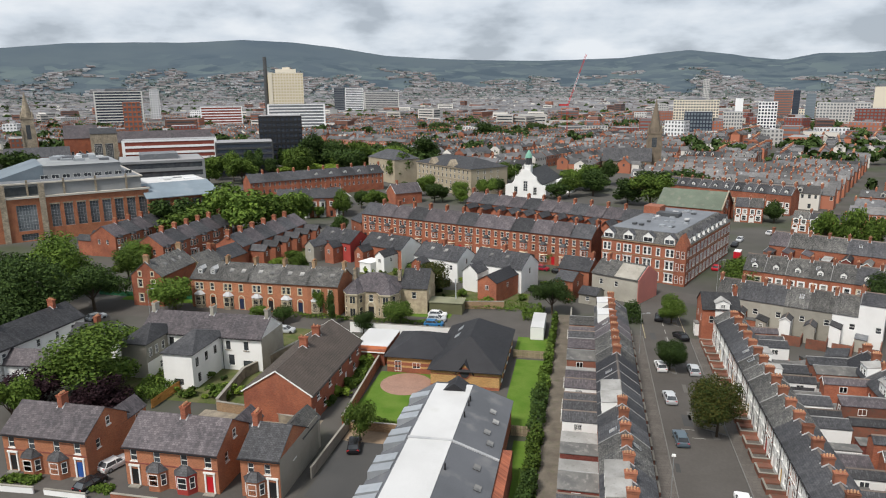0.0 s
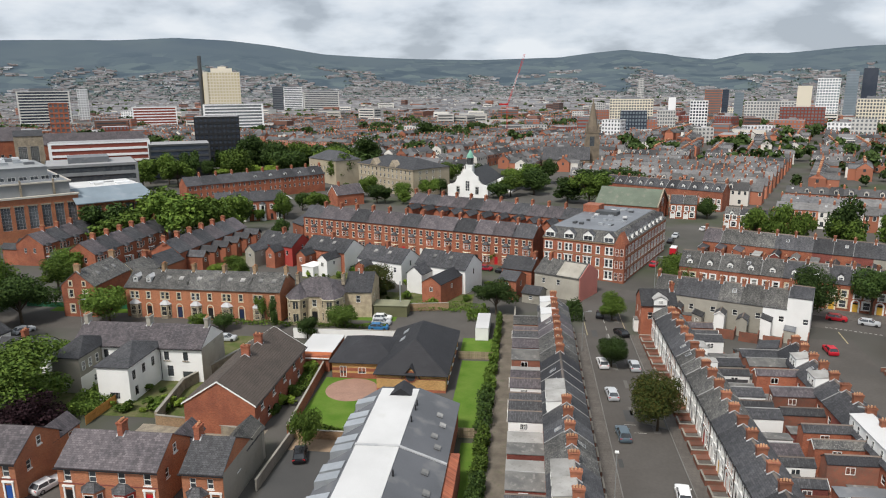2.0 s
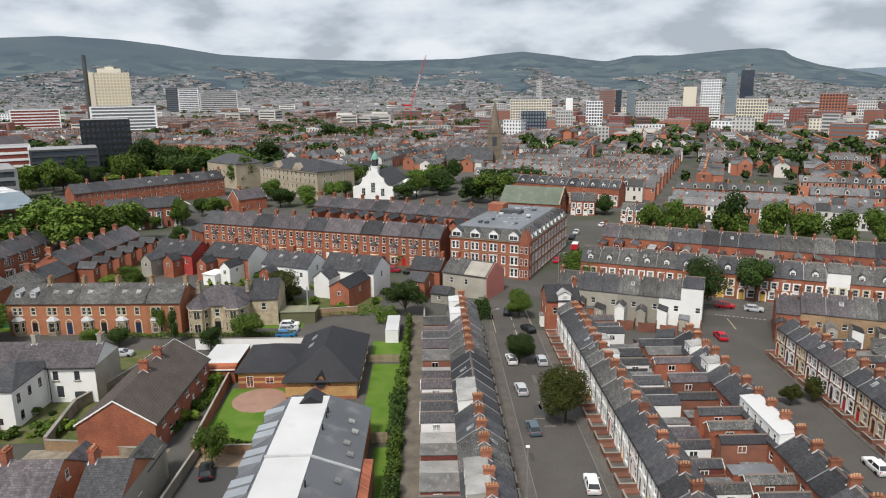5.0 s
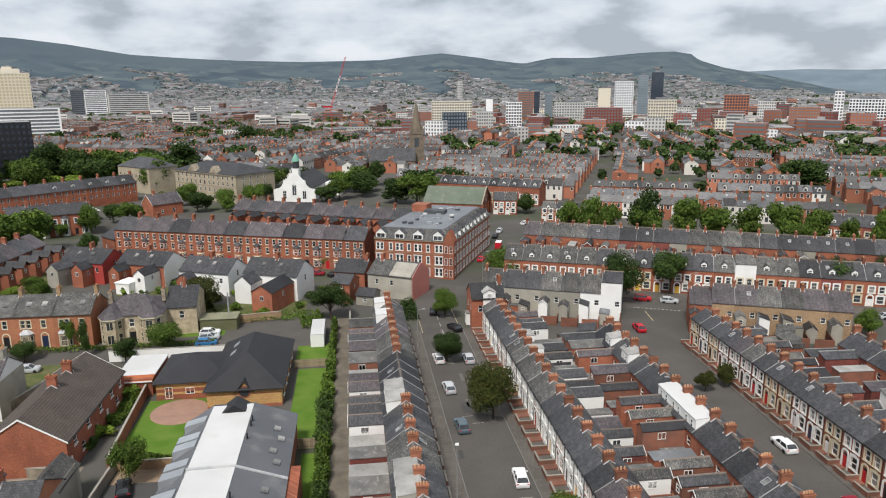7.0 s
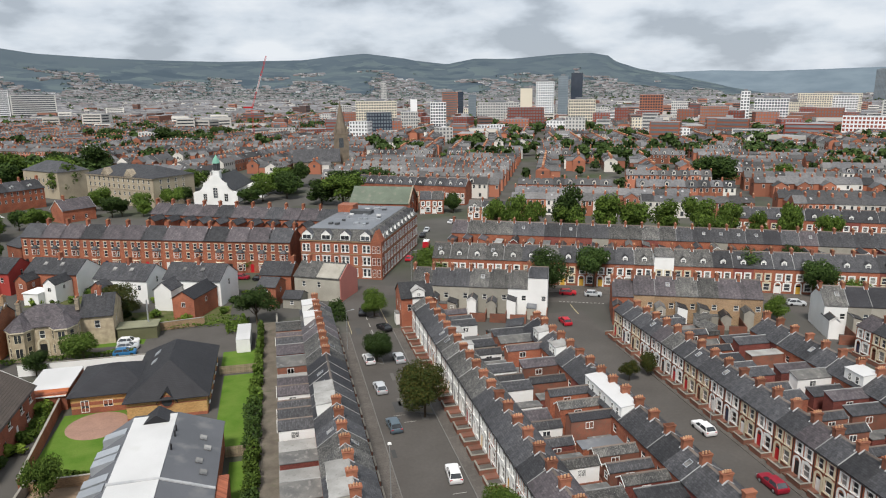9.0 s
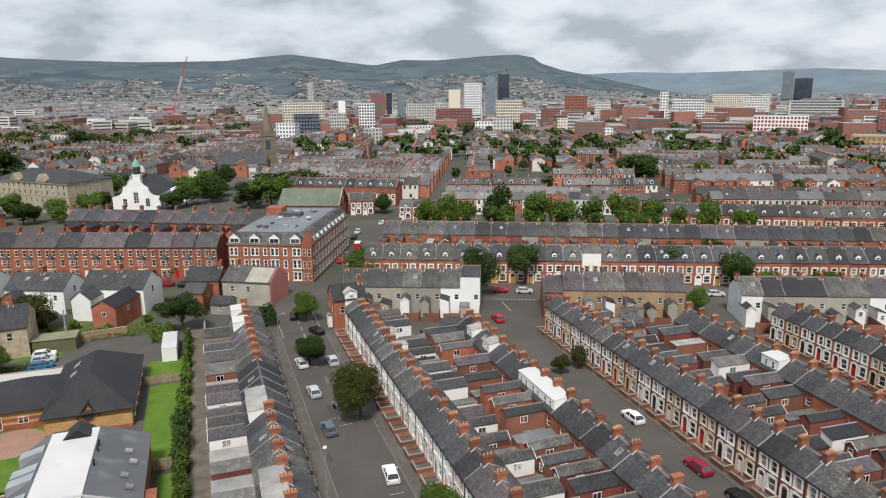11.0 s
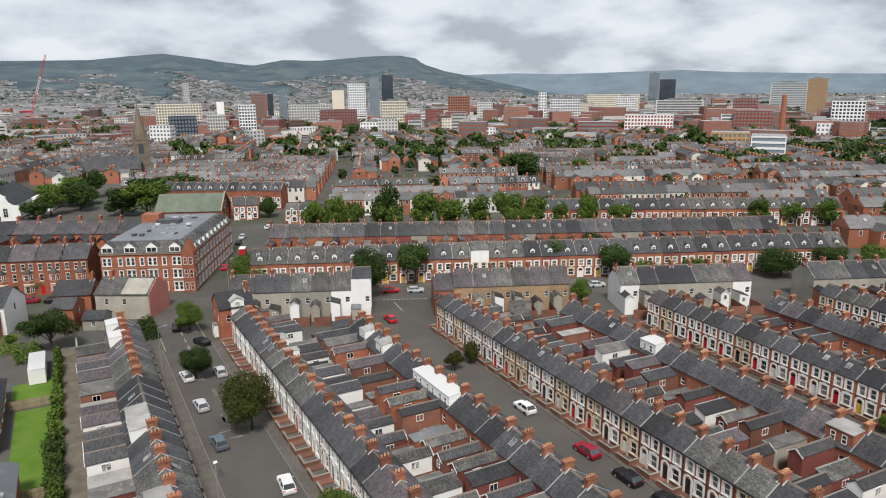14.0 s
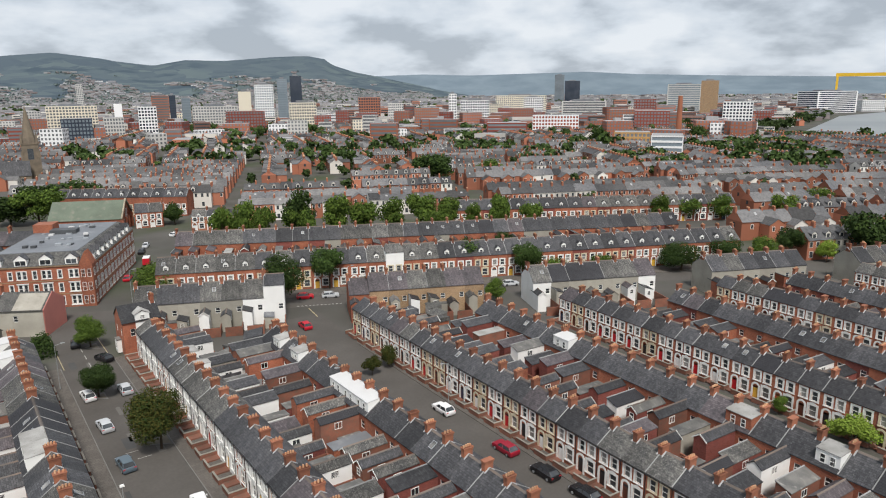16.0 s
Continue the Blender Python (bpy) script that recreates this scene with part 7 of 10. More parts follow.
WOODS += [
    (-3.4, 165.1, 7.9, 5.6, G4),
    (1.2, 222.0, 6.6, 2.6, G2),
    (10.7, 209.6, 6.2, 2.1, G2),
    (24.0, 147.7, 9.1, 3.9, G2),
    (-17.0, 136.6, 4.9, 2.3, G2),
    (-9.6, 140.5, 6.4, 3.0, G1),
    (-24.5, 142.0, 8.0, 1.0, G2),
    (-28.4, 148.6, 6.6, 1.3, G1),
    (-40.3, 143.3, 4.4, 2.2, G1),
    (-35.2, 143.1, 4.4, 2.2, G2),
    (-7.3, 325.2, 9.3, 4.3, G1),
    (26.1, 328.2, 7.8, 3.2, G2),
    (19.5, 272.1, 7.9, 2.7, G1),
    (51.8, 312.8, 7.7, 5.1, G2),
    (72.3, 337.8, 9.6, 8.3, G2),
    (85.0, 357.0, 13.0, 4.7, G2),
]
WOODS += [
    (80.0, 298.4, 10.5, 6.8, G2),
    (86.7, 287.8, 14.9, 7.6, G1),
    (39.9, 678.5, 16.1, 12.0, G2),
    (64.7, 653.7, 11.9, 15.7, G2),
    (95.7, 709.1, 14.0, 12.5, G2),
    (192.0, 764.9, 13.3, 8.6, G2),
    (-236.1, 447.6, 17.9, 10.9, G2),
    (-265.0, 608.8, 10.6, 6.8, G1),
    (76.4, 166.0, 8.2, 6.4, G1),
    (88.6, 163.9, 7.5, 3.4, G1),
    (91.6, 136.8, 12.6, 4.9, G2),
    (106.4, 138.2, 12.0, 4.5, G2),
    (124.0, 139.0, 4.2, 2.2, G1),
    (134.7, 134.3, 3.3, 1.5, G5),
    (122.4, 252.4, 7.7, 3.4, G2),
    (116.0, 205.9, 12.5, 3.8, G1),
]
WOODS += [
    (120.6, 200.6, 13.5, 4.2, G1),
    (126.6, 197.8, 12.9, 3.4, G1),
    (136.0, 190.3, 16.2, 5.3, G2),
    (134.0, 189.0, 11.9, 4.7, G1),
    (145.4, 183.8, 14.2, 4.8, G1),
    (154.9, 179.5, 12.8, 4.7, G1),
    (164.1, 175.4, 11.8, 4.5, G1),
    (169.9, 167.6, 14.4, 5.1, G1),
    (162.2, 152.7, 11.9, 4.1, G1),
    (179.4, 163.2, 13.0, 3.9, G1),
    (184.3, 156.2, 9.7, 3.2, G1),
    (190.0, 148.8, 13.4, 3.8, G1),
    (272.3, 258.7, 14.4, 9.5, G2),
    (296.9, 240.8, 10.3, 7.1, G1),
    (140.3, 120.7, 9.9, 4.7, G2),
    (156.3, 111.1, 8.3, 4.4, G2),
]
WOODS += [
    (159.9, 123.2, 8.9, 3.5, G2),
    (197.3, 141.0, 11.2, 3.4, G1),
    (111.3, 313.5, 12.2, 9.5, G2),
    (103.4, 338.3, 10.0, 8.6, G2),
    (145.1, 123.0, 9.4, 4.5, G2),
    (148.8, 107.7, 10.6, 4.0, G2),
    (157.7, 104.6, 4.8, 4.1, G1),
    (167.4, 95.3, 5.3, 3.1, G1),
    (181.9, 78.6, 8.0, 5.2, G2),
    (200.5, 74.8, 8.4, 5.3, G2),
    (210.1, 65.8, 7.1, 4.6, G1),
    (214.8, 60.2, 10.4, 4.6, G2),
    (218.1, 51.3, 6.6, 2.9, G5),
    (228.1, 42.7, 14.8, 6.9, G2),
    (125.7, 99.2, 6.0, 2.4, G1),
]
WOODS += [
    (105.0, 19.1, 5.0, 2.9, G5),
    (108.4, 29.8, 3.3, 1.2, G1),
    (254.6, 108.3, 8.9, 4.3, G1),
    (262.4, 99.0, 8.9, 4.3, G1),
    (270.9, 79.5, 10.8, 4.6, G1),
    (305.3, 78.4, 9.2, 5.5, G1),
    (357.0, 74.5, 7.1, 5.6, G2),
    (242.0, 114.0, 9.8, 3.8, G1),
    (187.4, 147.0, 13.6, 3.9, G1),
    (243.7, 138.5, 5.4, 4.0, G1),
    (270.0, 258.1, 16.0, 9.1, G2),
    (295.0, 238.1, 11.3, 7.4, G1),
    (76.7, 88.6, 4.0, 1.5, G4),
    (81.4, 89.2, 4.4, 1.6, G4),
    (680.0, 210.8, 10.2, 30.9, G2),
    (519.6, 303.4, 15.9, 8.5, G2),
]
WOODS += [
    (-122.0, 407.1, 9.8, 4.5, G1), (-130.9, 401.7, 8.2, 4.0, G1), (-112.1, 410.1, 11.5, 5.4, G2), (-94.1, 427.3, 12.3, 6.3, G1), (-87.7, 440.1, 12.3, 6.3, G1),
    (-76.2, 437.8, 11.5, 6.3, G2), (-62.9, 426.7, 10.7, 5.4, G1), (-52.1, 419.1, 10.7, 5.4, G1), (-44.8, 446.5, 9.8, 5.4, G2), (-26.3, 374.9, 13.0, 5.5, G1),
    (-17.8, 426.2, 9.0, 4.5, G1), (-2.5, 437.9, 7.4, 4.0, G2), (-55.8, 274.0, 8.0, 2.6, G2), (-69.9, 276.5, 7.0, 3.2, G1), (-35.0, 291.7, 8.0, 3.0, G2),
    (-45.0, 289.5, 7.0, 3.0, G1), (-17.9, 323.2, 7.0, 3.2, G1), (-10.2, 325.2, 8.0, 3.2, G1), (-0.4, 307.2, 7.0, 2.8, G2), (7.5, 302.7, 6.0, 2.8, G1),
    (18.5, 275.7, 7.0, 3.0, G2), (-26.0, 294.2, 6.0, 2.6, G1), (-49.5, 269.5, 5.0, 2.2, G1), (-73.0, 267.9, 7.0, 3.0, G2), (-87.1, 193.2, 8.0, 3.4, G1),
    (-61.0, 255.4, 6.0, 2.6, G2), (-75.1, 249.9, 6.0, 2.6, G1),
]
WOODS += [
    (-18.3, 236.0, 5.0, 2.0, G1), (-9.6, 227.6, 7.5, 2.4, G2), (-2.1, 222.3, 6.0, 2.0, G1), (2.0, 225.7, 10.0, 3.0, G1), (9.7, 216.3, 7.5, 2.4, G2), (30.9, 193.9, 4.0, 1.6, G1), (25.3, 202.4, 3.5, 1.8, G1),
    (-62.0, 238.0, 15.0, 7.5, G1),
    (-76.0, 240.0, 16.0, 7.5, G1),
    (-92.0, 232.0, 14.0, 6.5, G2),
    (-55.0, 246.0, 13.0, 6.0, G1),
    (-104.0, 156.0, 15.0, 6.5, G2),
    (-97.0, 146.0, 14.0, 6.0, G2),
    (-50.5, 214.0, 5.0, 3.0, G1),
    (-44.0, 196.0, 4.5, 2.6, G1),
    (-47.0, 189.0, 4.0, 2.4, G5),
    (-40.0, 184.0, 6.0, 2.6, G1),
    (-36.0, 236.0, 7.0, 3.0, G2),
    (-85.0, 180.0, 9.0, 4.0, G1),
    (-12.4, 90.2, 7.5, 2.0, G1),
    (-62.0, 128.0, 5.0, 2.4, G1),
    (58.0, 318.0, 10.0, 5.5, G1),
    (70.0, 322.0, 12.0, 6.0, G2),
    (64.0, 342.0, 11.0, 6.0, G1),
    (48.0, 362.0, 10.0, 6.0, G2),
    (20.0, 318.0, 9.0, 4.5, G1),
    (8.0, 312.0, 8.0, 4.0, G1),
    (-4.0, 306.0, 9.0, 4.5, G2),
    (34.0, 372.0, 10.0, 6.0, G1),
    (80.0, 376.0, 9.0, 5.5, G1),
    (-30.0, 420.0, 15.0, 9.0, G1),
    (-56.0, 412.0, 16.0, 9.0, G2),
    (-82.0, 404.0, 16.0, 9.0, G1),
    (-108.0, 372.0, 14.0, 7.0, G1),
    (-124.0, 366.0, 14.0, 7.0, G1),
    (124.0, 256.0, 6.0, 3.0, G1),
    (607.9, 253.9, 14.7, 9.9, G2),
    (589.3, 474.6, 8.9, 8.5, G2),
]
NAMES = {LEAF.name: "green broadleaf tree with a rounded crown", LEAF_DARK.name: "dense dark green broadleaf tree", LEAF_PURPLE.name: "dark purple-leaved copper beech tree",
         LEAF_AUTUMN.name: "tree with leaves turning brown and orange", LEAF_LIME.name: "low bright yellow-green tree"}
for i, (x, y, h, r, leaf) in enumerate(WOODS):
    far = math.hypot(x, y) > 230
    r *= 1.3 if x < -50 and y < 260 else 1.15
    h *= 1.12 if far else 1.0
    big = r > 5.5 and not far
    tree(x, y, h, r, leaf, NAMES[leaf.name], i, dense=3200 if far else 10000 if big else 5600, size=0.07 if far else 0.038 if big else 0.05)


# ---- cars ----
def car_geo(length=4.2, width=1.78, height=1.46, estate=False):
    """Lower body with rounded plan, and the glazed upper part."""
    L, W = length / 2, width / 2
    def ring(z, fx, bx, sy):
        return [(-W * sy, -L * bx, z), (-W * sy * 0.82, -L * bx * 1.0 - 0.02, z), (W * sy * 0.82, -L * bx - 0.02, z), (W * sy, -L * bx, z),
                (W * sy, L * fx * 0.92, z), (W * sy * 0.7, L * fx, z), (-W * sy * 0.7, L * fx, z), (-W * sy, L * fx * 0.92, z)]
    low = Geo()
    rings = [ring(0.22, 0.96, 0.96, 0.94), ring(0.5, 1.0, 1.0, 1.0), ring(0.78, 0.98, 1.0, 1.0), ring(0.92, 0.9, 0.97, 0.95)]
    for a, b in zip(rings, rings[1:]):
        low.solid(a, b)
    back = 0.92 if estate else 0.8
    cab = Geo()
    base = [(-W * 0.92, -L * 0.93, 0.9), (W * 0.92, -L * 0.93, 0.9), (W * 0.92, L * 0.5, 0.9), (-W * 0.92, L * 0.5, 0.9)]
    top = [(-W * 0.72, -L * (back - 0.12), height - 0.06), (W * 0.72, -L * (back - 0.12), height - 0.06), (W * 0.72, L * 0.12, height - 0.05), (-W * 0.72, L * 0.12, height - 0.05)]
    cab.solid(base, top)
    roof = Geo()
    rt = [(-W * 0.75, -L * (back - 0.1), height - 0.06), (W * 0.75, -L * (back - 0.1), height - 0.06), (W * 0.75, L * 0.15, height - 0.06), (-W * 0.75, L * 0.15, height - 0.06)]
    roof.solid(rt, [(x * 0.9, y * 0.92, height) for x, y, _ in rt])
    for s in (-1, 1):
        for (bx, by), (tx, ty) in (((W * 0.92, L * 0.5), (W * 0.73, L * 0.13)), ((W * 0.92, -L * 0.93), (W * 0.73, -L * (back - 0.11))), ((W * 0.93, -L * 0.1), (W * 0.74, -L * 0.12))):
            roof.tube((s * bx, by, 0.9), (s * tx, ty, height - 0.04), 0.05, 0.045, 5)
    return low, cab, roof


WHEEL_AT = ((-1, 0.62), (1, 0.62), (-1, -0.6), (1, -0.6))


def car(x, y, az, mat, label, length=4.2, width=1.78, height=1.46, estate=False, group="parked cars", bar=True):
    ob = empty("car", label, "car", group)
    ob.matrix_basis = at(x, y, az, 0.02)
    key = (length, width, height, estate)
    low, cab, roof = car_geo(*key)
    for nm, g, m in (("car_body", low, mat), ("car_glass", cab, GLASS), ("car_roof", roof, mat)):
        p = new(nm, kept((nm, key, m.name), lambda: g.mesh(nm, m)))
        p.parent = ob
    for sx, fy in WHEEL_AT:
        wl_ = new("wheel", kept(("wheel",), lambda: Geo().tube((-0.1, 0, 0), (0.1, 0, 0), 0.32, 0.32, 16).mesh("wheel", RUBBER)))
        wl_.parent = ob
        wl_.matrix_basis = pose(sx * (width / 2 - 0.1), fy * length / 2, 0.32)
        if math.hypot(x, y) > 100:
            continue
        rim = new("rim", kept(("rim",), lambda: Geo().tube((-0.12, 0, 0), (0.12, 0, 0), 0.2, 0.2, 12).mesh("rim", STEEL)))
        rim.parent = wl_
    for sx in (-1, 1) if math.hypot(x, y) < 130 else ():
        hl = new("headlight", kept(("hl", length), lambda: Geo().box(-0.2, -0.06, -0.08, 0.2, 0.06, 0.08).mesh("headlight", STEEL)))
        hl.parent = ob
        hl.matrix_basis = pose(sx * width * 0.34, length / 2 * 0.97, 0.7)
        tl = new("tail_light", kept(("tl", length), lambda: Geo().box(-0.16, -0.05, -0.1, 0.16, 0.05, 0.1).mesh("tail_light", RED_PAINT)))
        tl.parent = ob
        tl.matrix_basis = pose(sx * width * 0.38, -length / 2 * 0.985, 0.78)
        mi = new("wing_mirror", kept(("mirror", mat.name), lambda: Geo().box(-0.1, -0.06, 0, 0.1, 0.06, 0.13).mesh("wing_mirror", mat)))
        mi.parent = ob
        mi.matrix_basis = pose(sx * (width / 2 + 0.05), length * 0.17, 0.92)
    return ob


SILVER = paint("silver_car_paint", (0.5, 0.52, 0.54), 0.3)
WHITE_CAR = paint("white_car_paint", (0.8, 0.8, 0.8), 0.3)
GREY_CAR = paint("blue_grey_car_paint", (0.1, 0.14, 0.17), 0.3)
BLACK_CAR = paint("black_car_paint", (0.012, 0.012, 0.014), 0.25)
RED_CAR = paint("red_car_paint", (0.28, 0.012, 0.03), 0.3)
BRIGHT_RED = paint("bright_red_car_paint", (0.5, 0.015, 0.03), 0.3)
BLUE_CAR = paint("blue_car_paint", (0.03, 0.16, 0.35), 0.3)
for x, y, az, mat, label in (
    (44.1, 114.8, 10, SILVER, "silver hatchback parked on the asphalt street"), (36.3, 103.7, 8, SILVER, "silver hatchback beside the kerb"),
    (33.6, 90.2, 8, GREY_CAR, "blue-grey saloon parked on the street"), (35.8, 74.2, 16, WHITE_CAR, "white hatchback parked on the street"),
    (46.8, 143.9, 20, BLACK_CAR, "black people carrier near the junction"), (47.5, 131.9, -8, BLACK_CAR, "black hatchback on the tree-lined street"),
    (38.8, 116.7, 8, WHITE_CAR, "white hatchback under a street tree"), (74.5, 69.3, 12, WHITE_CAR, "white hatchback parked in the side street"),
    (71.3, 54.5, 12, RED_CAR, "dark red hatchback parked by the terrace"), (69.8, 46.8, 12, BLACK_CAR, "black hatchback parked by the terrace"),
    (69.0, 40.3, 12, BLACK_CAR, "black saloon parked by the terrace"), (84.0, 118.3, 15, BRIGHT_RED, "bright red hatchback at the junction"),
    (97.0, 135.9, 125, BRIGHT_RED, "bright red estate car on the cross street"), (101.8, 132.1, 125, SILVER, "silver hatchback on the cross street"),
    (139.2, 105.2, 125, SILVER, "silver hatchback on the cross street"), (27.2, 186.9, 122, RED_CAR, "dark red car before the brick terrace"),
    (31.5, 183.1, 122, BLACK_CAR, "black car before the brick terrace"), (-1.6, 147.0, 100, WHITE_CAR, "white estate car in the hall car park"),
    (-1.8, 144.0, 100, SILVER, "silver car in the hall car park"), (-2.4, 140.8, 100, BLUE_CAR, "bright blue hatchback in the hall car park"),
    (-13.1, 89.0, -2, BLACK_CAR, "black saloon in the gravel parking bay"), (-45.0, 84.5, 30, WHITE_CAR, "white hatchback on the drive between houses"),
    (-45.8, 79.6, 25, BLACK_CAR, "black car on the drive before the houses"), (-77.8, 147.2, 40, SILVER, "silver people carrier under dark trees"),
    (-58.0, 139.5, 104, WHITE_CAR, "white and green car on the street"), (-33.5, 137.5, 95, SILVER, "silver car beside the garden wall"),
    (188.0, 88.5, 125, WHITE_CAR, "white car at the end of the row"), (184.0, 91.5, 125, BLACK_CAR, "black car at the end of the row"),
    (81.0, 212.0, 35, RED_CAR, "red car beside the corner block"), (75.5, 186.0, 34, BRIGHT_RED, "bright red car at the kerb by the corner block"),
    (92.0, 214.0, 214, BLACK_CAR, "black car on the road past the hall"), (97.0, 222.0, 214, SILVER, "silver car on the road past the hall"), (112.0, 232.0, 60, WHITE_CAR, "white car by the roundabout"),
):
    car(x, y, az, mat, label)
van = empty("van", "small red and white van on the road", "van")
van.matrix_basis = at(87.0, 199.5, 30, 0.02)
part("van_body", Geo().box(-0.95, -2.3, 0.35, 0.95, 1.5, 2.2).solid([(-0.95, 1.5, 0.35), (0.95, 1.5, 0.35), (0.95, 2.5, 0.35), (-0.95, 2.5, 0.35)], [(-0.9, 1.5, 2.1), (0.9, 1.5, 2.1), (0.9, 1.7, 2.0), (-0.9, 1.7, 2.0)]), BRIGHT_RED, van)
part("van_roof", Geo().box(-0.93, -2.28, 2.2, 0.93, 1.5, 2.3), WHITE_CAR, van)
for sx in (-1, 1):
    for yy in (-1.5, 1.5):
        part("wheel", Geo().tube((sx * 0.95 - 0.1, yy, 0.33), (sx * 0.95 + 0.1, yy, 0.33), 0.33, 0.33, 14), RUBBER, van)


# ---- street furniture, hedges, walls ----
LAMP_GREY = material("grey_lamp_paint", (0.27, 0.28, 0.28), 0.6, None, 1.0, 0.15, 0.0, per_object=0.1)


def lamp_post(x, y, az, h=8.0, label="grey steel street lamp with a curved arm"):
    ob = empty("street_lamp", label, "street lamp", "street lamps")
    ob.matrix_basis = at(x, y, az, 0.0)
    part("post", Geo().tube((0, 0, 0), (0, 0, 1.2), 0.09, 0.09, 8).tube((0, 0, 1.2), (0, 0, h), 0.055, 0.04, 8), LAMP_GREY, ob)
    if y < 80 and 0 < x < 30:
        part("lamp_head", Geo().solid([(-0.25, -0.15, h - 0.02), (0.25, -0.15, h - 0.02), (0.25, 0.15, h - 0.02), (-0.25, 0.15, h - 0.02)], [(-0.2, -0.12, h + 0.2), (0.2, -0.12, h + 0.2), (0.2, 0.12, h + 0.2), (-0.2, 0.12, h + 0.2)]), TRIM, ob)
        return
    part("arm", Geo().tube((0, 0, h - 0.03), (1.0, 0, h + 0.25), 0.045, 0.04, 6), LAMP_GREY, ob)
    part("lamp_head", Geo().solid([(0.9, -0.13, h + 0.18), (1.6, -0.13, h + 0.24), (1.6, 0.13, h + 0.24), (0.9, 0.13, h + 0.18)], [(0.95, -0.1, h + 0.34), (1.5, -0.08, h + 0.36), (1.5, 0.08, h + 0.36), (0.95, 0.1, h + 0.34)]), LAMP_GREY, ob)


for x, y, az in ((37.0, 124.0, 11.5), (26.3, 72.3, 191.5), (63.5, 80.0, 191), (75.4, 69.0, 191), (104.0, 128.0, 35), (118.0, 131.0, 35), (-64.0, 143.0, 13), (96.0, 190.0, 35), (67.5, 165.0, 35)):
    lamp_post(x, y, az)


def hedge(u0, u1, v0, v1, h, leaf, label, seed=1, n=900):
    n = int(n * 1.8)
    r = np.random.RandomState(seed)
    a = r.uniform(0, 1, (n, 3))
    k = r.randint(3, size=n)
    u, w, z = u0 + (u1 - u0) * a[:, 0], v0 + (v1 - v0) * a[:, 1], h * a[:, 2]
    w = np.where(k == 0, np.where(a[:, 1] < 0.5, v0, v1), w)
    z = np.where(k == 1, h, z) * r.uniform(0.75, 1.15, n) * (0.85 + 0.24 * np.sin(u * 1.3 + seed) + 0.2 * np.sin(u * 0.47 + seed * 2 + w * 0.8))
    w = w + 0.3 * np.sin(u * 0.9 + seed) + r.normal(0, 0.12, n)
    p = np.stack([u * SA + w * CA, u * CA - w * SA, z], 1)
    v, f = leaf_cards(p, r.normal(size=(n, 3)), r.uniform(0.08, 0.24, n), r, 0.0, 0.8)
    me = leaf_mesh("hedge", v, f, leaf)
    return tagged(new("hedge", me), label, "hedge")


for k, (u0, u1, leaf) in enumerate(((70, 80, G2), (80, 92, G1), (92, 106, G2), (106, 118, G1), (118, 130, G1), (130, 146, G1))):
    hedge(u0, u1, (-5.6 if u0 >= 118 else -6.6) + 0.4 * (k % 2), -4.8, 2.0 + 0.4 * (k % 3), leaf, "overgrown green hedge along the back lane", k, 1500)
hedge(146, 157.5, 10.4, 13.0, 2.3, G2, "tall dark hedge beside the pink gable", 15, 1600)
hedge(150, 156, -30, -9, 0.9, G1, "low clipped hedge bank at the car park edge", 8, 1600)
hedge(144, 152, -12, -8, 1.2, G1, "low shrubs beside the car park", 9, 900)
hedge(90.4, 92, -33.6, -25.5, 1.5, G1, "green hedge above the gravel bay", 10, 1200)
hedge(104, 122, -38.6, -36.8, 1.3, G1, "shrubs along the garden wall", 11, 1500)
hedge(137, 139.6, -66, -29, 1.0, G1, "front garden shrubs before the orange terrace", 12, 2200)
hedge(92, 102, -72, -67, 1.8, G1, "overgrown garden shrubs behind a timber fence", 13, 2600)
hedge(67.5, 69.5, -73, -69, 0.8, G1, "front garden shrubs before a brick house", 21, 700)
hedge(67.5, 69.5, -62, -58, 0.8, G1, "front garden shrubs before a brick house", 22, 700)
hedge(145, 172, -110, -76, 1.5, G2, "dense dark green garden undergrowth", 14, 3000)


RUBBLE = material("rubble_stone", (0.3, 0.26, 0.2), 0.95, (0.19, 0.165, 0.13), 2.5, 0.4, 0.6, per_object=0.1, spots=(0.12, 0.11, 0.085), spot_from=0.58, spot_scale=2.5)


def wall_run(u0, u1, v0, v1, h, mat, label, name="garden_wall", t=0.22):
    (x0, y0), (x1, y1) = uv(u0, v0), uv(u1, v1)
    n = math.hypot(x1 - x0, y1 - y0)
    ob = empty(name, label, "fence" if "fence" in name else "wall")
    ob.matrix_basis = at(x0, y0, math.degrees(math.atan2(x1 - x0, y1 - y0)))
    if "fence" in name:
        k = int(n / 0.36)
        for i in range(k):
            p = new("board", kept(("board", h, mat.name), lambda: Geo().box(-0.03, 0.0, 0.05, 0.0, 0.33, h).mesh("board", mat)))
            p.parent = ob
            p.matrix_basis = pose(0, i * 0.36, 0)
        part("rail", Geo().box(0, 0, h * 0.7, 0.05, n, h * 0.7 + 0.1).box(0, 0, 0.4, 0.05, n, 0.5), mat, ob)
    else:
        part("masonry", Geo().box(-t / 2, 0, 0, t / 2, n, h), mat, ob)
        part("coping", Geo().box(-t / 2 - 0.05, 0, h, t / 2 + 0.05, n, h + 0.08), CONCRETE, ob)
    return ob


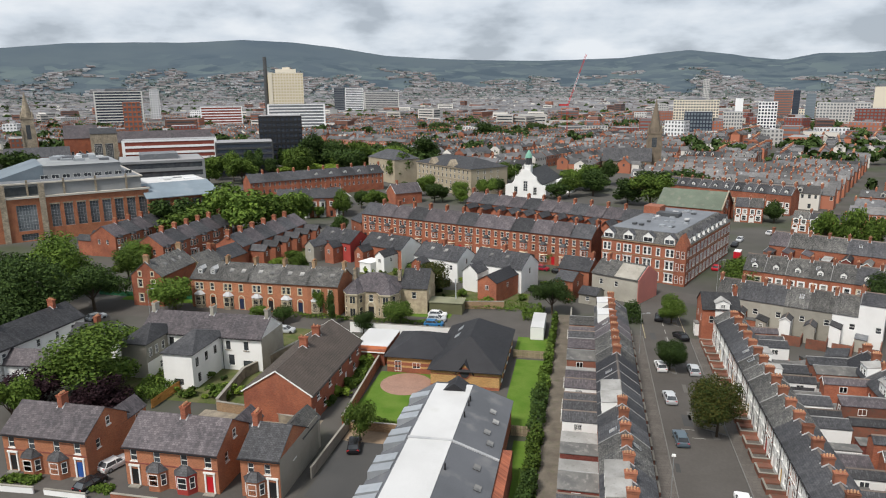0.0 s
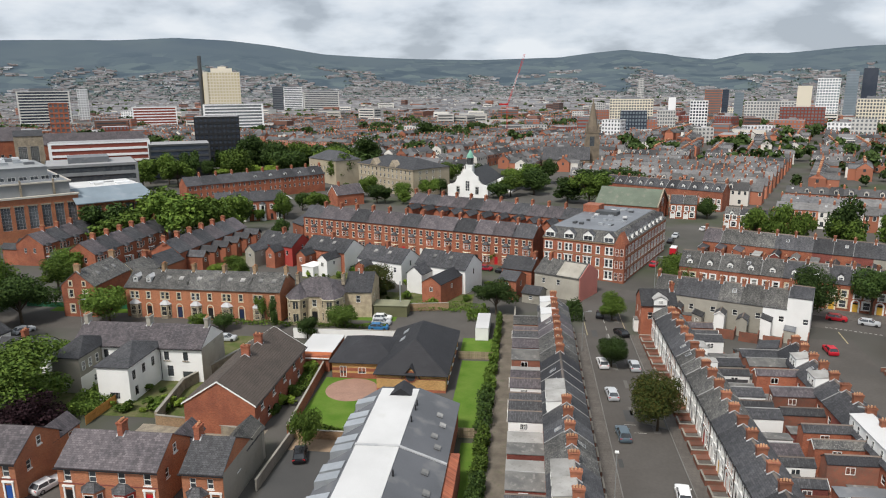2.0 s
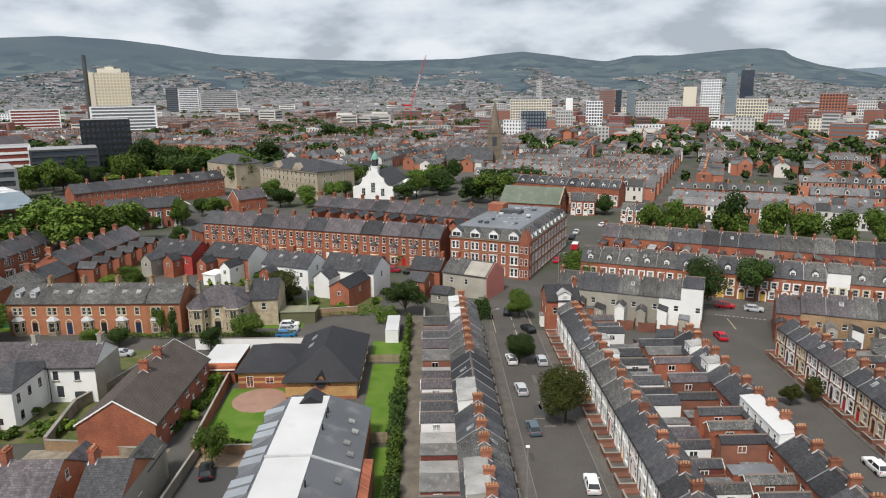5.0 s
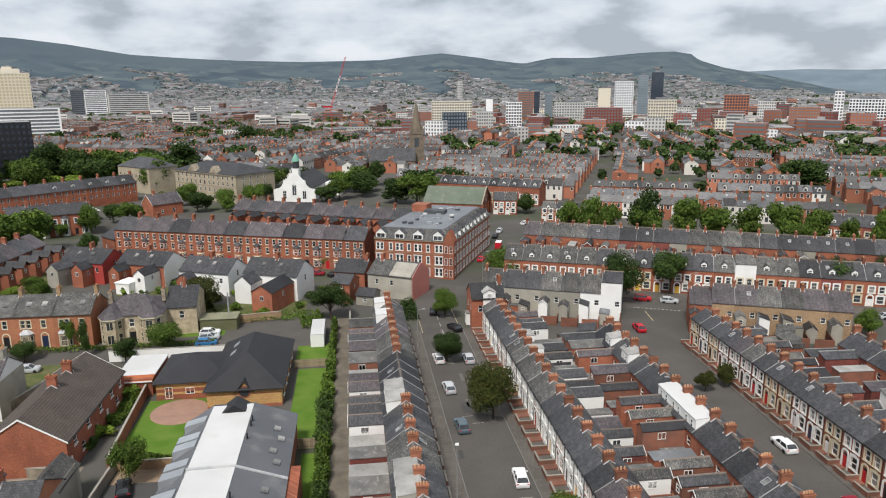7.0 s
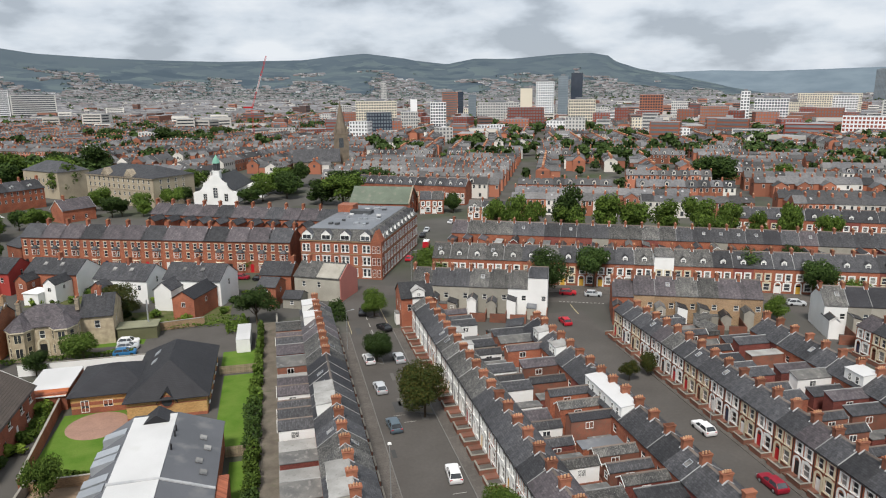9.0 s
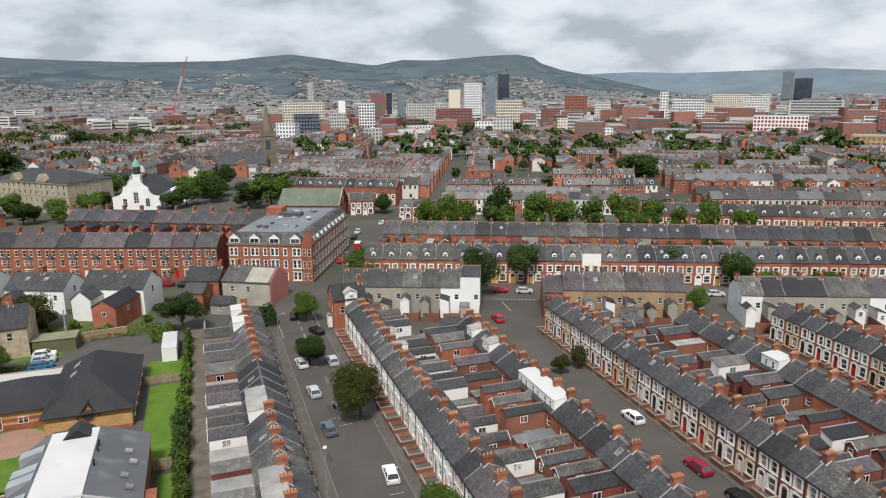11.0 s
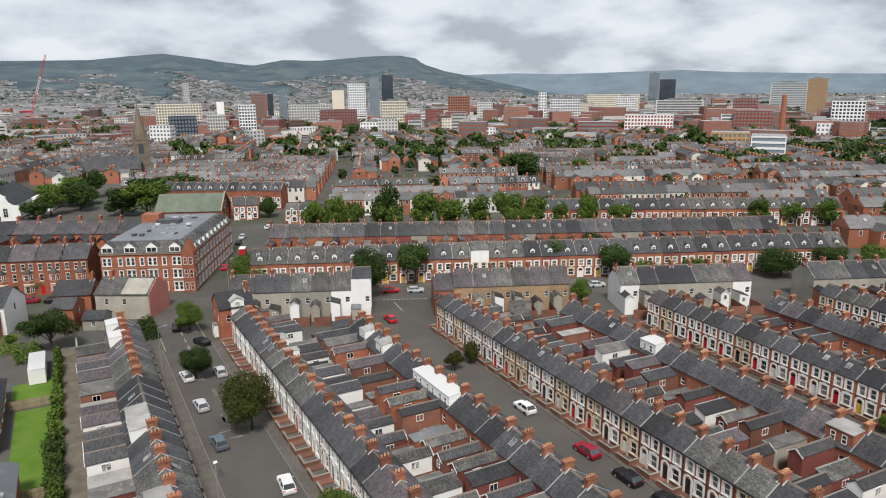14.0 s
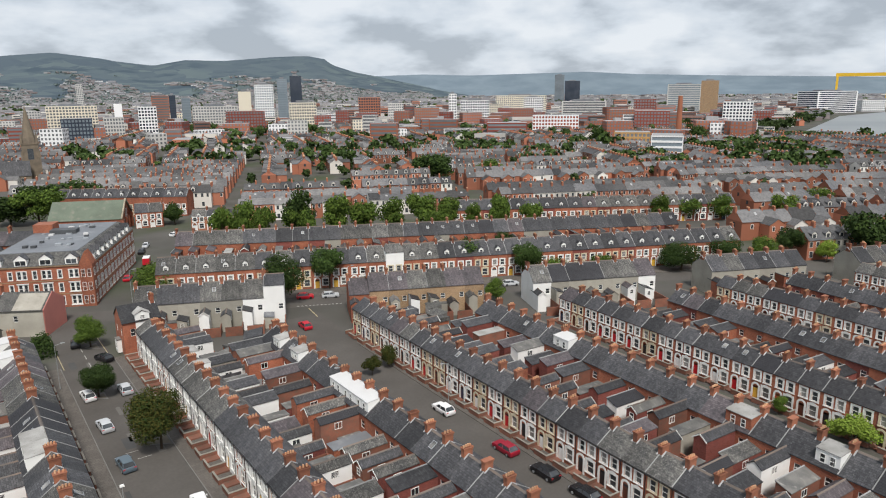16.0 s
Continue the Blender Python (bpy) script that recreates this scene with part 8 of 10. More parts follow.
wall_run(90, 124, -34.2, -36.4, 2.0, BRICK, "red brick garden wall beside the lawn")
wall_run(76, 90, -33.6, -33.3, 1.6, CONCRETE, "weathered concrete wall beside the parking court")
wall_run(90, 90, -33.6, -25.0, 1.4, BRICK_TAN, "tan brick wall above the parking bay")
wall_run(92.4, 92.4, -9.2, -5.0, 1.7, TIMBER, "grey timber fence across the lawn strip", "timber_fence")
wall_run(122.8, 122.8, -12.0, -5.2, 1.6, TIMBER, "grey timber fence across the lawn strip", "timber_fence")
wall_run(90.5, 99.6, -66.5, -66.2, 1.6, TIMBER_ORANGE, "orange stained timber garden fence", "timber_fence")
for a in ((123, 110, -52.5, -56.0), (110, 104.5, -56.0, -57.7), (104.5, 92.2, -57.7, -55.9)):
    wall_run(*a, 1.9, RUBBLE, "weathered rubble stone garden wall", t=0.45)
wall_run(92.0, 91.4, -55.8, -50.2, 1.6, BRICK_TAN, "old tan brick yard wall with stone patches", t=0.35)
wall_run(91.4, 89.0, -50.0, -38.5, 1.4, RUBBLE, "weathered rubble stone yard wall", t=0.45)
wall_run(65.8, 66.2, -74.0, -67.0, 0.9, WHITE, "low white rendered front garden wall")
wall_run(66.3, 66.3, -65.5, -59.5, 0.8, WHITE, "low white rendered front garden wall")
wall_run(67.0, 67.0, -56.5, -50.0, 0.8, BRICK, "low red brick front garden wall")
wall_run(67.0, 67.0, -48.5, -43.5, 0.8, BRICK, "low red brick front garden wall")
sheet("yard", strip(82, 92, -58, -38), 0.03, RUBBLE, "dusty rubble strewn back yard", "yard", thick=0.02)
wall_run(131, 131, -47, -17, 2.2, WHITE, "long white rendered boundary wall")
wall_run(72, 150, -1.7, -1.7, 1.9, BRICK, "weathered brick yard wall along the lane")
wall_run(146, 146, -118, -70, 1.2, material("green_railing_paint", (0.03, 0.14, 0.07), 0.5), "green painted railing and wall", "garden_wall", 0.1)
wall_run(148, 152, -40, -17, 1.8, BRICK_TAN, "tan brick wall beside the stone villa")
sheet("lawn", strip(96, 110, -58, -46), 0.045, ROUGH_GRASS, "rough grass garden behind the white villa", "lawn", thick=0.04)
sheet("lawn", strip(143, 153, -110, -66), 0.045, GRASS, "lawn behind green railings", "lawn", thick=0.04)
sheet("lawn", strip(143, 150, -66, -28), 0.035, GRASS, "front gardens of the orange terrace", "lawn", thick=0.03)

bx = empty("shipping_container", "white steel container with ribbed sides", "container")
bx.matrix_basis = at(17.2, 132.0, AZ)
g = Geo().box(0, 0, 0.1, 2.6, 9.5, 2.7)
for i in range(24):
    g.box(-0.04, 0.2 + i * 0.39, 0.2, 0.0, 0.35 + i * 0.39, 2.6).box(2.6, 0.2 + i * 0.39, 0.2, 2.64, 0.35 + i * 0.39, 2.6)
part("shell", g, WHITE, bx)
part("roof", Geo().box(-0.03, -0.03, 2.7, 2.63, 9.53, 2.78), WHITE_ROOF, bx)
hut = empty("metal_shed", "olive green metal shed with a ribbed flat roof", "shed")
hut.matrix_basis = at(-3.6, 149.6, 101 - 90)
OLIVE = material("olive_metal", (0.13, 0.13, 0.07), 0.6, None, 1.0, 0.15, 0.1)
part("shell", Geo().box(0, 0, 0, 7.6, 4.2, 2.6), OLIVE, hut)
g = Geo().box(-0.2, -0.2, 2.6, 7.8, 4.4, 2.72)
for i in range(16):
    g.box(-0.1 + i * 0.5, -0.2, 2.72, 0.05 + i * 0.5, 4.4, 2.8)
part("roof", g, material("olive_roof", (0.3, 0.3, 0.2), 0.7, None, 1.0, 0.2, 0.1), hut)
solo("flue_pole", Geo().tube((2.5, 151.5, 0), (2.5, 151.5, 7.5), 0.16, 0.16, 10), STEEL, "tall grey steel flue pole behind the shed", "pole")

# rough gardens and planting round the left-hand houses
for a in ((94, 131, -78, -47.5), (152, 165, -40, -12), (176, 186, -60, -30), (196, 214, -60, -30), (154, 205, -104, -82)):
    sheet("garden", strip(*a), 0.03, ROUGH_GRASS, "rough green garden with patchy grass", "garden", thick=0.02)
gr = random.Random(17)
for i in range(120):
    a = gr.choice(((94, 131, -78, -60), (95, 100, -60, -46), (152, 165, -40, -12), (176, 186, -60, -30), (196, 214, -60, -30), (154, 205, -104, -82), (150, 154, -66, -28), (95, 118, -39.5, -36.8), (166, 176, -34, 16)))
    x, y = uv(gr.uniform(a[0], a[1]), gr.uniform(a[2], a[3]))
    h = gr.uniform(0.9, 2.6)
    shrub(x, y, h, h * gr.uniform(0.55, 0.9), gr.choice((G1, G2, G1, G5)), gr.choice(("rounded green garden shrub", "loose leafy garden bush")) + " beside the houses", i)


# ---- the town beyond ----
class Town:
    """Joined far houses: walls, roofs, chimneys and windows in one mesh each."""

    def __init__(self):
        self.wall, self.white, self.roof, self.stack, self.glass, self.flat, self.pane, self.pots = (Geo() for _ in range(8))

    def row(self, x, y, az, n, w, d, eave, ridge, rg, detail=2, white=0.1, dormers=False):
        m = at(x, y, az)
        T = lambda p: tuple(m @ Vector(p))
        i = 0
        while i < n:
            k = min(n - i, rg.choice((1, 1, 2, 3)))
            a, b = i * w, (i + k) * w
            e, r = eave + rg.uniform(-0.25, 0.25), ridge + rg.uniform(-0.25, 0.25)
            g = self.white if rg.random() < white else self.wall
            g.solid([T(p) for p in ((a, 0, 0), (b, 0, 0), (b, d, 0), (a, d, 0))], [T(p) for p in ((a, 0, e), (b, 0, e), (b, d, e), (a, d, e))])
            g.face(T((a, 0, e)), T((a, d / 2, r)), T((a, d, e)))
            g.face(T((b, 0, e)), T((b, d, e)), T((b, d / 2, r)))
            o = 0.3
            self.roof.face(T((a, -o, e - 0.1)), T((b, -o, e - 0.1)), T((b, d / 2, r + 0.08)), T((a, d / 2, r + 0.08)))
            self.roof.face(T((b, d + o, e - 0.1)), T((a, d + o, e - 0.1)), T((a, d / 2, r + 0.08)), T((b, d / 2, r + 0.08)))
            if detail >= 1 and rg.random() < 0.5:
                # pale rooflight
                c, f = a + rg.uniform(0.8, w - 1.2), rg.choice((0.3, 0.7))
                zz = lambda yy: e - 0.1 + (r + 0.18 - e) * (1 - abs(yy - d / 2) / (d / 2 + o)) + 0.08
                y0, y1 = d * f - 0.5, d * f + 0.5
                self.pane.face(T((c, y0, zz(y0))), T((c + 0.8, y0, zz(y0))), T((c + 0.8, y1, zz(y1))), T((c, y1, zz(y1))))
            i += k
        if detail >= 1:
            for i in range(1, n + 1):
                if rg.random() < 0.85:
                    p = [(i * w + sx * 0.36, d / 2 + sy * 0.65) for sx, sy in ((-1, -1), (1, -1), (1, 1), (-1, 1))]
                    h = ridge + rg.uniform(0.7, 1.3)
                    self.stack.solid([T((*q, ridge - 0.8)) for q in p], [T((*q, h)) for q in p])
                    q = [(i * w + sx * 0.2, d / 2 + sy * 0.55) for sx, sy in ((-1, -1), (1, -1), (1, 1), (-1, 1))]
                    self.pots.solid([T((*c, h)) for c in q], [T((*c, h + 0.3)) for c in q])
            # gabled returns at the back, one to a pair of houses
            for i in range(1, n, 2):
                if rg.random() < 0.12:
                    continue
                c, hw, y1, e = i * w, w * rg.uniform(0.5, 0.62), d + rg.uniform(3.5, 5.5), eave - rg.uniform(0.2, 1.0)
                t = e + hw * 0.62
                g = self.white if rg.random() < white + 0.1 else self.wall
                g.face(T((c - hw, y1, 0)), T((c - hw, d, 0)), T((c - hw, d, e)), T((c - hw, y1, e)))
                g.face(T((c + hw, d, 0)), T((c + hw, y1, 0)), T((c + hw, y1, e)), T((c + hw, d, e)))
                g.face(T((c + hw, y1, 0)), T((c - hw, y1, 0)), T((c - hw, y1, e)), T((c, y1, t)), T((c + hw, y1, e)))
                for sgn in (-1, 1):
                    q = [T((c + sgn * (hw + 0.2), d - 1.5, e - 0.1)), T((c + sgn * (hw + 0.2), y1 + 0.2, e - 0.1)), T((c, y1 + 0.2, t + 0.07)), T((c, d - 1.5, t + 0.07))]
                    self.roof.face(*(q if sgn > 0 else q[::-1]))
                if detail >= 2:
                    for xx in (-hw * 0.5, hw * 0.5):
                        self.opening(T, c + xx, y1 + 0.03, e - 1.9, 0.8, 1.3, -1)
        if detail >= 2:
            for i in range(n):
                for xx, z, ww, hh in ((0.3, 0.8, 1.1, 1.7), (0.25, eave - 2.1, 0.9, 1.5), (0.72, eave - 2.1, 0.9, 1.5)):
                    self.opening(T, (i + xx) * w, -0.03, z, ww, hh, 1)
                self.opening(T, (i + 0.2) * w, d + 0.03, eave - 2.1, 0.9, 1.4, -1)
                if dormers and rg.random() < 0.8:
                    c, z = (i + 0.5) * w, eave + 0.5
                    k = d * 0.22
                    self.white.face(T((c - 0.8, 0.5, z - 0.3)), T((c + 0.8, 0.5, z - 0.3)), T((c + 0.8, 0.5, z + 1.3)), T((c, 0.5, z + 1.9)), T((c - 0.8, 0.5, z + 1.3)))
                    self.glass.face(T((c - 0.5, 0.46, z)), T((c + 0.5, 0.46, z)), T((c + 0.5, 0.46, z + 1.1)), T((c - 0.5, 0.46, z + 1.1)))
                    self.roof.face(T((c + 0.95, 0.35, z + 1.2)), T((c + 0.95, k + 1.6, z + 1.2)), T((c, k + 1.6, z + 2.0)), T((c, 0.35, z + 2.0)))
                    self.roof.face(T((c, 0.35, z + 2.0)), T((c, k + 1.6, z + 2.0)), T((c - 0.95, k + 1.6, z + 1.2)), T((c - 0.95, 0.35, z + 1.2)))
                    self.roof.face(T((c + 0.8, 0.5, z - 0.3)), T((c + 0.8, k + 1.6, z + 0.6)), T((c + 0.8, k + 1.6, z + 1.3)), T((c + 0.8, 0.5, z + 1.3)))
                    self.roof.face(T((c - 0.8, k + 1.6, z + 0.6)), T((c - 0.8, 0.5, z - 0.3)), T((c - 0.8, 0.5, z + 1.3)), T((c - 0.8, k + 1.6, z + 1.3)))
            for xe, sg in ((-0.03, -1), (n * w + 0.03, 1)):
                q = [(xe, d * 0.42, eave - 1.9), (xe, d * 0.58, eave - 1.9), (xe, d * 0.58, eave - 0.4), (xe, d * 0.42, eave - 0.4)]
                self.glass.face(*[T(p) for p in (q if sg > 0 else q[::-1])])

    def far_row(self, x, y, z, az, w, d, eave, rg, white):
        """One plain gabled row far off."""
        m = at(x, y, az, z)
        T = lambda p: tuple(m @ Vector(p))
        r = eave + d * 0.36
        g = self.white if rg.random() < white else self.wall
        g.face(*[T(p) for p in ((0, 0, 0), (w, 0, 0), (w, 0, eave), (0, 0, eave))])
        g.face(*[T(p) for p in ((w, d, 0), (0, d, 0), (0, d, eave), (w, d, eave))])
        g.face(*[T(p) for p in ((0, d, 0), (0, 0, 0), (0, 0, eave), (0, d / 2, r), (0, d, eave))])
        g.face(*[T(p) for p in ((w, 0, 0), (w, d, 0), (w, d, eave), (w, d / 2, r), (w, 0, eave))])
        self.roof.face(*[T(p) for p in ((-0.2, -0.3, eave), (w + 0.2, -0.3, eave), (w + 0.2, d / 2, r + 0.1), (-0.2, d / 2, r + 0.1))])
        self.roof.face(*[T(p) for p in ((w + 0.2, d + 0.3, eave), (-0.2, d + 0.3, eave), (-0.2, d / 2, r + 0.1), (w + 0.2, d / 2, r + 0.1))])

    def opening(self, T, c, y, z, ww, hh, sgn):
        """White frame with a dark pane a little proud of it."""
        for k, (g, grow) in enumerate(((self.white, 0.12), (self.glass, 0.0))):
            yy = y - sgn * 0.02 * k
            q = [(c - ww / 2 - grow, z - grow), (c + ww / 2 + grow, z - grow), (c + ww / 2 + grow, z + hh + grow), (c - ww / 2 - grow, z + hh + grow)]
            g.face(*[T((u, yy, v)) for u, v in (q if sgn > 0 else q[::-1])])

    def shed(self, x, y, az, w, d, h, white, strips=False):
        m = at(x, y, az)
        p = ((0, 0), (w, 0), (w, d), (0, d))
        (self.white if white else self.wall).solid([tuple(m @ Vector((*q, 0))) for q in p], [tuple(m @ Vector((*q, h))) for q in p])
        self.flat.face(*[tuple(m @ Vector((*q, h + 0.06))) for q in p])
        if strips:
            n = int(h / 3.4)
            for k in range(n):
                z0 = k * 3.4 + 1.2
                for (a, b), (c, d_) in ((p[0], p[1]), (p[1], p[2]), (p[3], p[0])):
                    ex, ey = (c - a), (d_ - b)
                    ln = math.hypot(ex, ey)
                    ox, oy = ey / ln * 0.1, -ex / ln * 0.1
                    q = [(a + ex * 0.06 + ox, b + ey * 0.06 + oy), (a + ex * 0.94 + ox, b + ey * 0.94 + oy)]
                    self.glass.face(*[tuple(m @ Vector(v)) for v in ((*q[0], z0), (*q[1], z0), (*q[1], z0 + 1.5), (*q[0], z0 + 1.5))])

    def done(self, label, brick=None, roof=None, pale=None):
        root = empty("distant_town", label, "town", kind="stuff")
        for nm, g, mat in (("walls", self.wall, brick or FAR_BRICK), ("pale_walls", self.white, pale or FAR_WHITE), ("roofs", self.roof, roof or FAR_SLATE), ("chimneys", self.stack, FAR_STACK), ("windows", self.glass, GLASS), ("flat_roofs", self.flat, FAR_FLAT), ("rooflights", self.pane, LEAD), ("chimney_pots", self.pots, POT)):
            if g.f:
                tagged(part(nm, g, mat, root), kind="stuff")
        return root


FAR_BRICK = material("far_brick", (0.38, 0.145, 0.085), 0.9, (0.28, 0.115, 0.075), 0.05, 0.2, 0.0, per_object=0.4, island=True, fine=0.5)
FAR_WHITE = material("far_pale_wall", (0.66, 0.64, 0.6), 0.9, (0.54, 0.51, 0.46), 0.05, 0.15, 0.0, per_object=0.25, island=True, fine=0.5)
FAR_SLATE = material("far_slate", (0.092, 0.093, 0.098), 0.9, (0.145, 0.142, 0.14), 0.12, 0.6, 0.0, per_object=0.55, island=True, fine=9.0, spec=0.08)
FAR_STACK = material("far_chimney_brick", (0.3, 0.115, 0.07), 0.9, None, 0.1, 0.2, 0.0, per_object=0.3, island=True)
FAR_FLAT = material("far_flat_roof", (0.3, 0.3, 0.305), 0.7, (0.22, 0.22, 0.225), 0.05, 0.2, 0.0, per_object=0.6, island=True, spec=0.1)
# Brick and roof tones greyed together to paint haze on the farthest houses.
DIST_BRICK = material("hazed_brick", (0.25, 0.2, 0.19), 0.9, (0.21, 0.19, 0.19), 0.02, 0.2, 0.0, per_object=0.3, island=True, fine=0.3)
DIST_ROOF = material("hazed_roof", (0.17, 0.176, 0.19), 0.9, (0.2, 0.192, 0.19), 0.02, 0.2, 0.0, per_object=0.3, island=True, fine=0.3, spec=0.08)


# Pale hillside walls, dulled by the same painted haze.
DIST_PALE = material("hazed_render", (0.5, 0.51, 0.52), 0.9, (0.35, 0.355, 0.36), 0.02, 0.2, 0.0, per_object=0.35, island=True, fine=0.3)
CITY_BRICK = material("city_brick", (0.31, 0.135, 0.09), 0.9, (0.2, 0.12, 0.1), 0.03, 0.2, 0.0, per_object=0.5, island=True, fine=0.4)


def polar(az, r):
    return r * math.sin(radians(az)), r * math.cos(radians(az))


def in_river(x, y):
    return 690 < x < 1560 and y < 275 + 0.16 * (x - 812)


rg = random.Random(21)
near, mid, dist = Town(), Town(), Town()
for off, s0 in ((2, 162), (30, 160), (49, 192), (68, 192), (88, 160)):
    for k in range(4):
        w = rg.uniform(4.5, 5.2)
        back = off in (30, 68)
        p = at(82.5, 147.5, 125) @ Vector((-off - (8.4 if back else 0), s0 + k * 42 + (7 * w if back else 0), 0))
        near.row(p.x, p.y, 215 if back else 35, 7, w, 8.4, 6.0, 9.0 + rg.uniform(-0.3, 0.6), rg, 2, 0.1, off in (2, 49))
for k, off in enumerate((152, 171, 190, 209, 228, 247, 266, 285, 304)):
    for s0, n, need in ((-48, 7, 0), (-106, 11, 169)):
        if off < need or (s0 < -100 and off > 215):
            continue
        back = k % 2 == 0
        p = at(82.5, 147.5, 125) @ Vector((-off - (8.4 if back else 0), s0 + (n * 5.0 if back else 0), 0))
        near.row(p.x, p.y, 215 if back else 35, n, 5.0, 8.4, 6.0, 9.0 + rg.uniform(-0.3, 0.8), rg, 2, 0.12, not back)
# streets beyond the cross street: blocks of back-to-back rows on one slightly wandering grid
grid = at(82.5, 147.5, 125)
gaps = []
for bi in range(0, 13):
    for bj in range(-10, 13):
        u0, s0 = 106 + bi * 98, bj * 106 - 6
        c = grid @ Vector((-u0 - 45, s0 + 50, 0))
        rc, ac = math.hypot(c.x, c.y), math.degrees(math.atan2(c.x, c.y))
        if rc > 1260 or ac < -42 or ac > 86:
            continue
        sway = noise.noise(Vector((c.x / 330, c.y / 330, 2.0))) * 16 * min(1, max(0, (rc - 330) / 300))
        turned = rc > 380 and rg.random() < 0.33
        cell = at(c.x, c.y, 35 + sway + (90 if turned else 0))
        rows, length = (5, 96) if not turned else (5, 90)
        for k in range(rows):
            off = (k - (rows - 1) / 2) * 19.4
            w = rg.uniform(4.4, 5.4)
            n = int(length / w)
            cut = rg.choice((0, 0, rg.randint(2, 4))) if n > 10 else 0
            runs = [(0, n - cut)] if rg.random() < 0.5 else [(0, n // 2 - 1), (n // 2 + 1, n - cut)]
            ev = 5.9 + rg.uniform(-0.4, 1.4)
            rd = ev + rg.uniform(2.0, 2.9)
            dm = rg.random() < 0.35
            for r0, r1 in runs:
                back = k % 2 == 1
                x0, x1 = -length / 2 + r0 * w, -length / 2 + r1 * w
                p = cell @ Vector((x1, off + 4.2, 0)) if back else cell @ Vector((x0, off - 4.2, 0))
                mid_p = cell @ Vector(((x0 + x1) / 2, off, 0))
                rr, aa = math.hypot(mid_p.x, mid_p.y), math.degrees(math.atan2(mid_p.x, mid_p.y))
                if r1 - r0 < 2 or rr < 150 or in_river(p.x, p.y) or in_river(mid_p.x, mid_p.y) or (rr < 400 and aa < 23) or (aa < 4 and rr < 470) or (aa < 17 and rr < 400) or (aa < -6 and rr < 620):
                    continue
                if rg.random() < (0.06 if rr < 780 or aa < 18 else 0.5):
                    gaps.append((mid_p.x, mid_p.y))
                    continue
                t = near if rr < 430 else mid
                t.row(p.x, p.y, 35 + sway + (90 if turned else 0) + (180 if back else 0), r1 - r0, w, 7.6, ev, rd, rg, 2 if rr < 680 else 1, 0.27, dm)
                for q in range(3):
                    if rg.random() < 0.5:
                        gq = cell @ Vector((rg.uniform(x0, x1), off + (-9.8 if not back else -9.7), 0))
                        gaps.append((gq.x, gq.y))
for i in range(9000):
    r = 1150 * math.exp(rg.uniform(0, 1.25))
    a = rg.uniform(-40, 85)
    x, y = polar(a, r)
    if in_river(x, y) and r < 1700:
        continue
    if rg.random() < 0.1:
        dist.shed(x, y, rg.uniform(0, 180), rg.uniform(12, 42), rg.uniform(12, 30), rg.uniform(5, 10), rg.random() < 0.55)
    else:
        dist.far_row(x, y, 0.0, rg.choice((20, 60, 110, 150)) + rg.uniform(-8, 8), rg.uniform(9, 46), rg.uniform(8, 10), rg.uniform(5.5, 7), rg, 0.3)
city = Town()
for i in range(640):
    a, r = rg.uniform(16, 78) if i % 5 else rg.uniform(-38, 16), rg.uniform(800, 1750)
    x, y = polar(a, r)
    if in_river(x, y):
        continue
    city.shed(x, y, rg.choice((35, 125, a)) + rg.uniform(-12, 12), rg.uniform(10, 34), rg.uniform(10, 20), rg.uniform(6, 11 + 12 * rg.random() * min(1, r / 1000)), rg.random() < 0.42, True)
city.done("brick and pale office buildings of the town centre", CITY_BRICK)
for i in range(40):
    a, r = rg.uniform(-36, 80), rg.uniform(620, 950)
    x, y = polar(a, r)
    if not in_river(x, y):
        mid.shed(x, y, rg.choice((35, 125, 80)), rg.uniform(16, 45), rg.uniform(12, 24), rg.uniform(6, 10), rg.random() < 0.5, True)
near.done("slate-roofed brick terraces packed along parallel streets")
mid.done("brick and rendered terraces of the middle distance")
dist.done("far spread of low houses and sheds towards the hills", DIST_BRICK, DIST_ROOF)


def far_wood(spots, label, leaf, seed=5, clumps=46, hmin=6, hmax=12):
    """Many tree crowns out in the town as one body of leaf clumps."""
    r = np.random.RandomState(seed)
    v, f = [], []
    for x, y in spots:
        h = r.uniform(hmin, hmax)
        rad = h * r.uniform(0.36, 0.5)
        far = math.hypot(x, y) > 900
        n = 22 if far else clumps * 2
        lobes = r.normal(size=(5, 3)) * rad * np.array([0.36, 0.36, 0.2])
        d = r.normal(size=(n, 3))
        d /= np.linalg.norm(d, axis=1)[:, None]
        p = np.array([x, y, h - rad * 0.9]) + lobes[np.arange(n) % 5] + d * rad * r.uniform(0.45, 0.66, (n, 1))
        p[:, 2] = np.maximum(p[:, 2], 0.8)
        a, b = leaf_cards(p, d + r.normal(size=(n, 3)) * 0.35, rad * r.uniform(0.2, 0.34, n) * (1.6 if far else 1), r, 0.3, 1.0)
        j = len(v)
        v += a
        f += [(i + j, k + j, m + j) for i, k, m in b]
    return tagged(new("far_trees", leaf_mesh("far_trees", v, f, leaf)), label, "trees", kind="stuff")


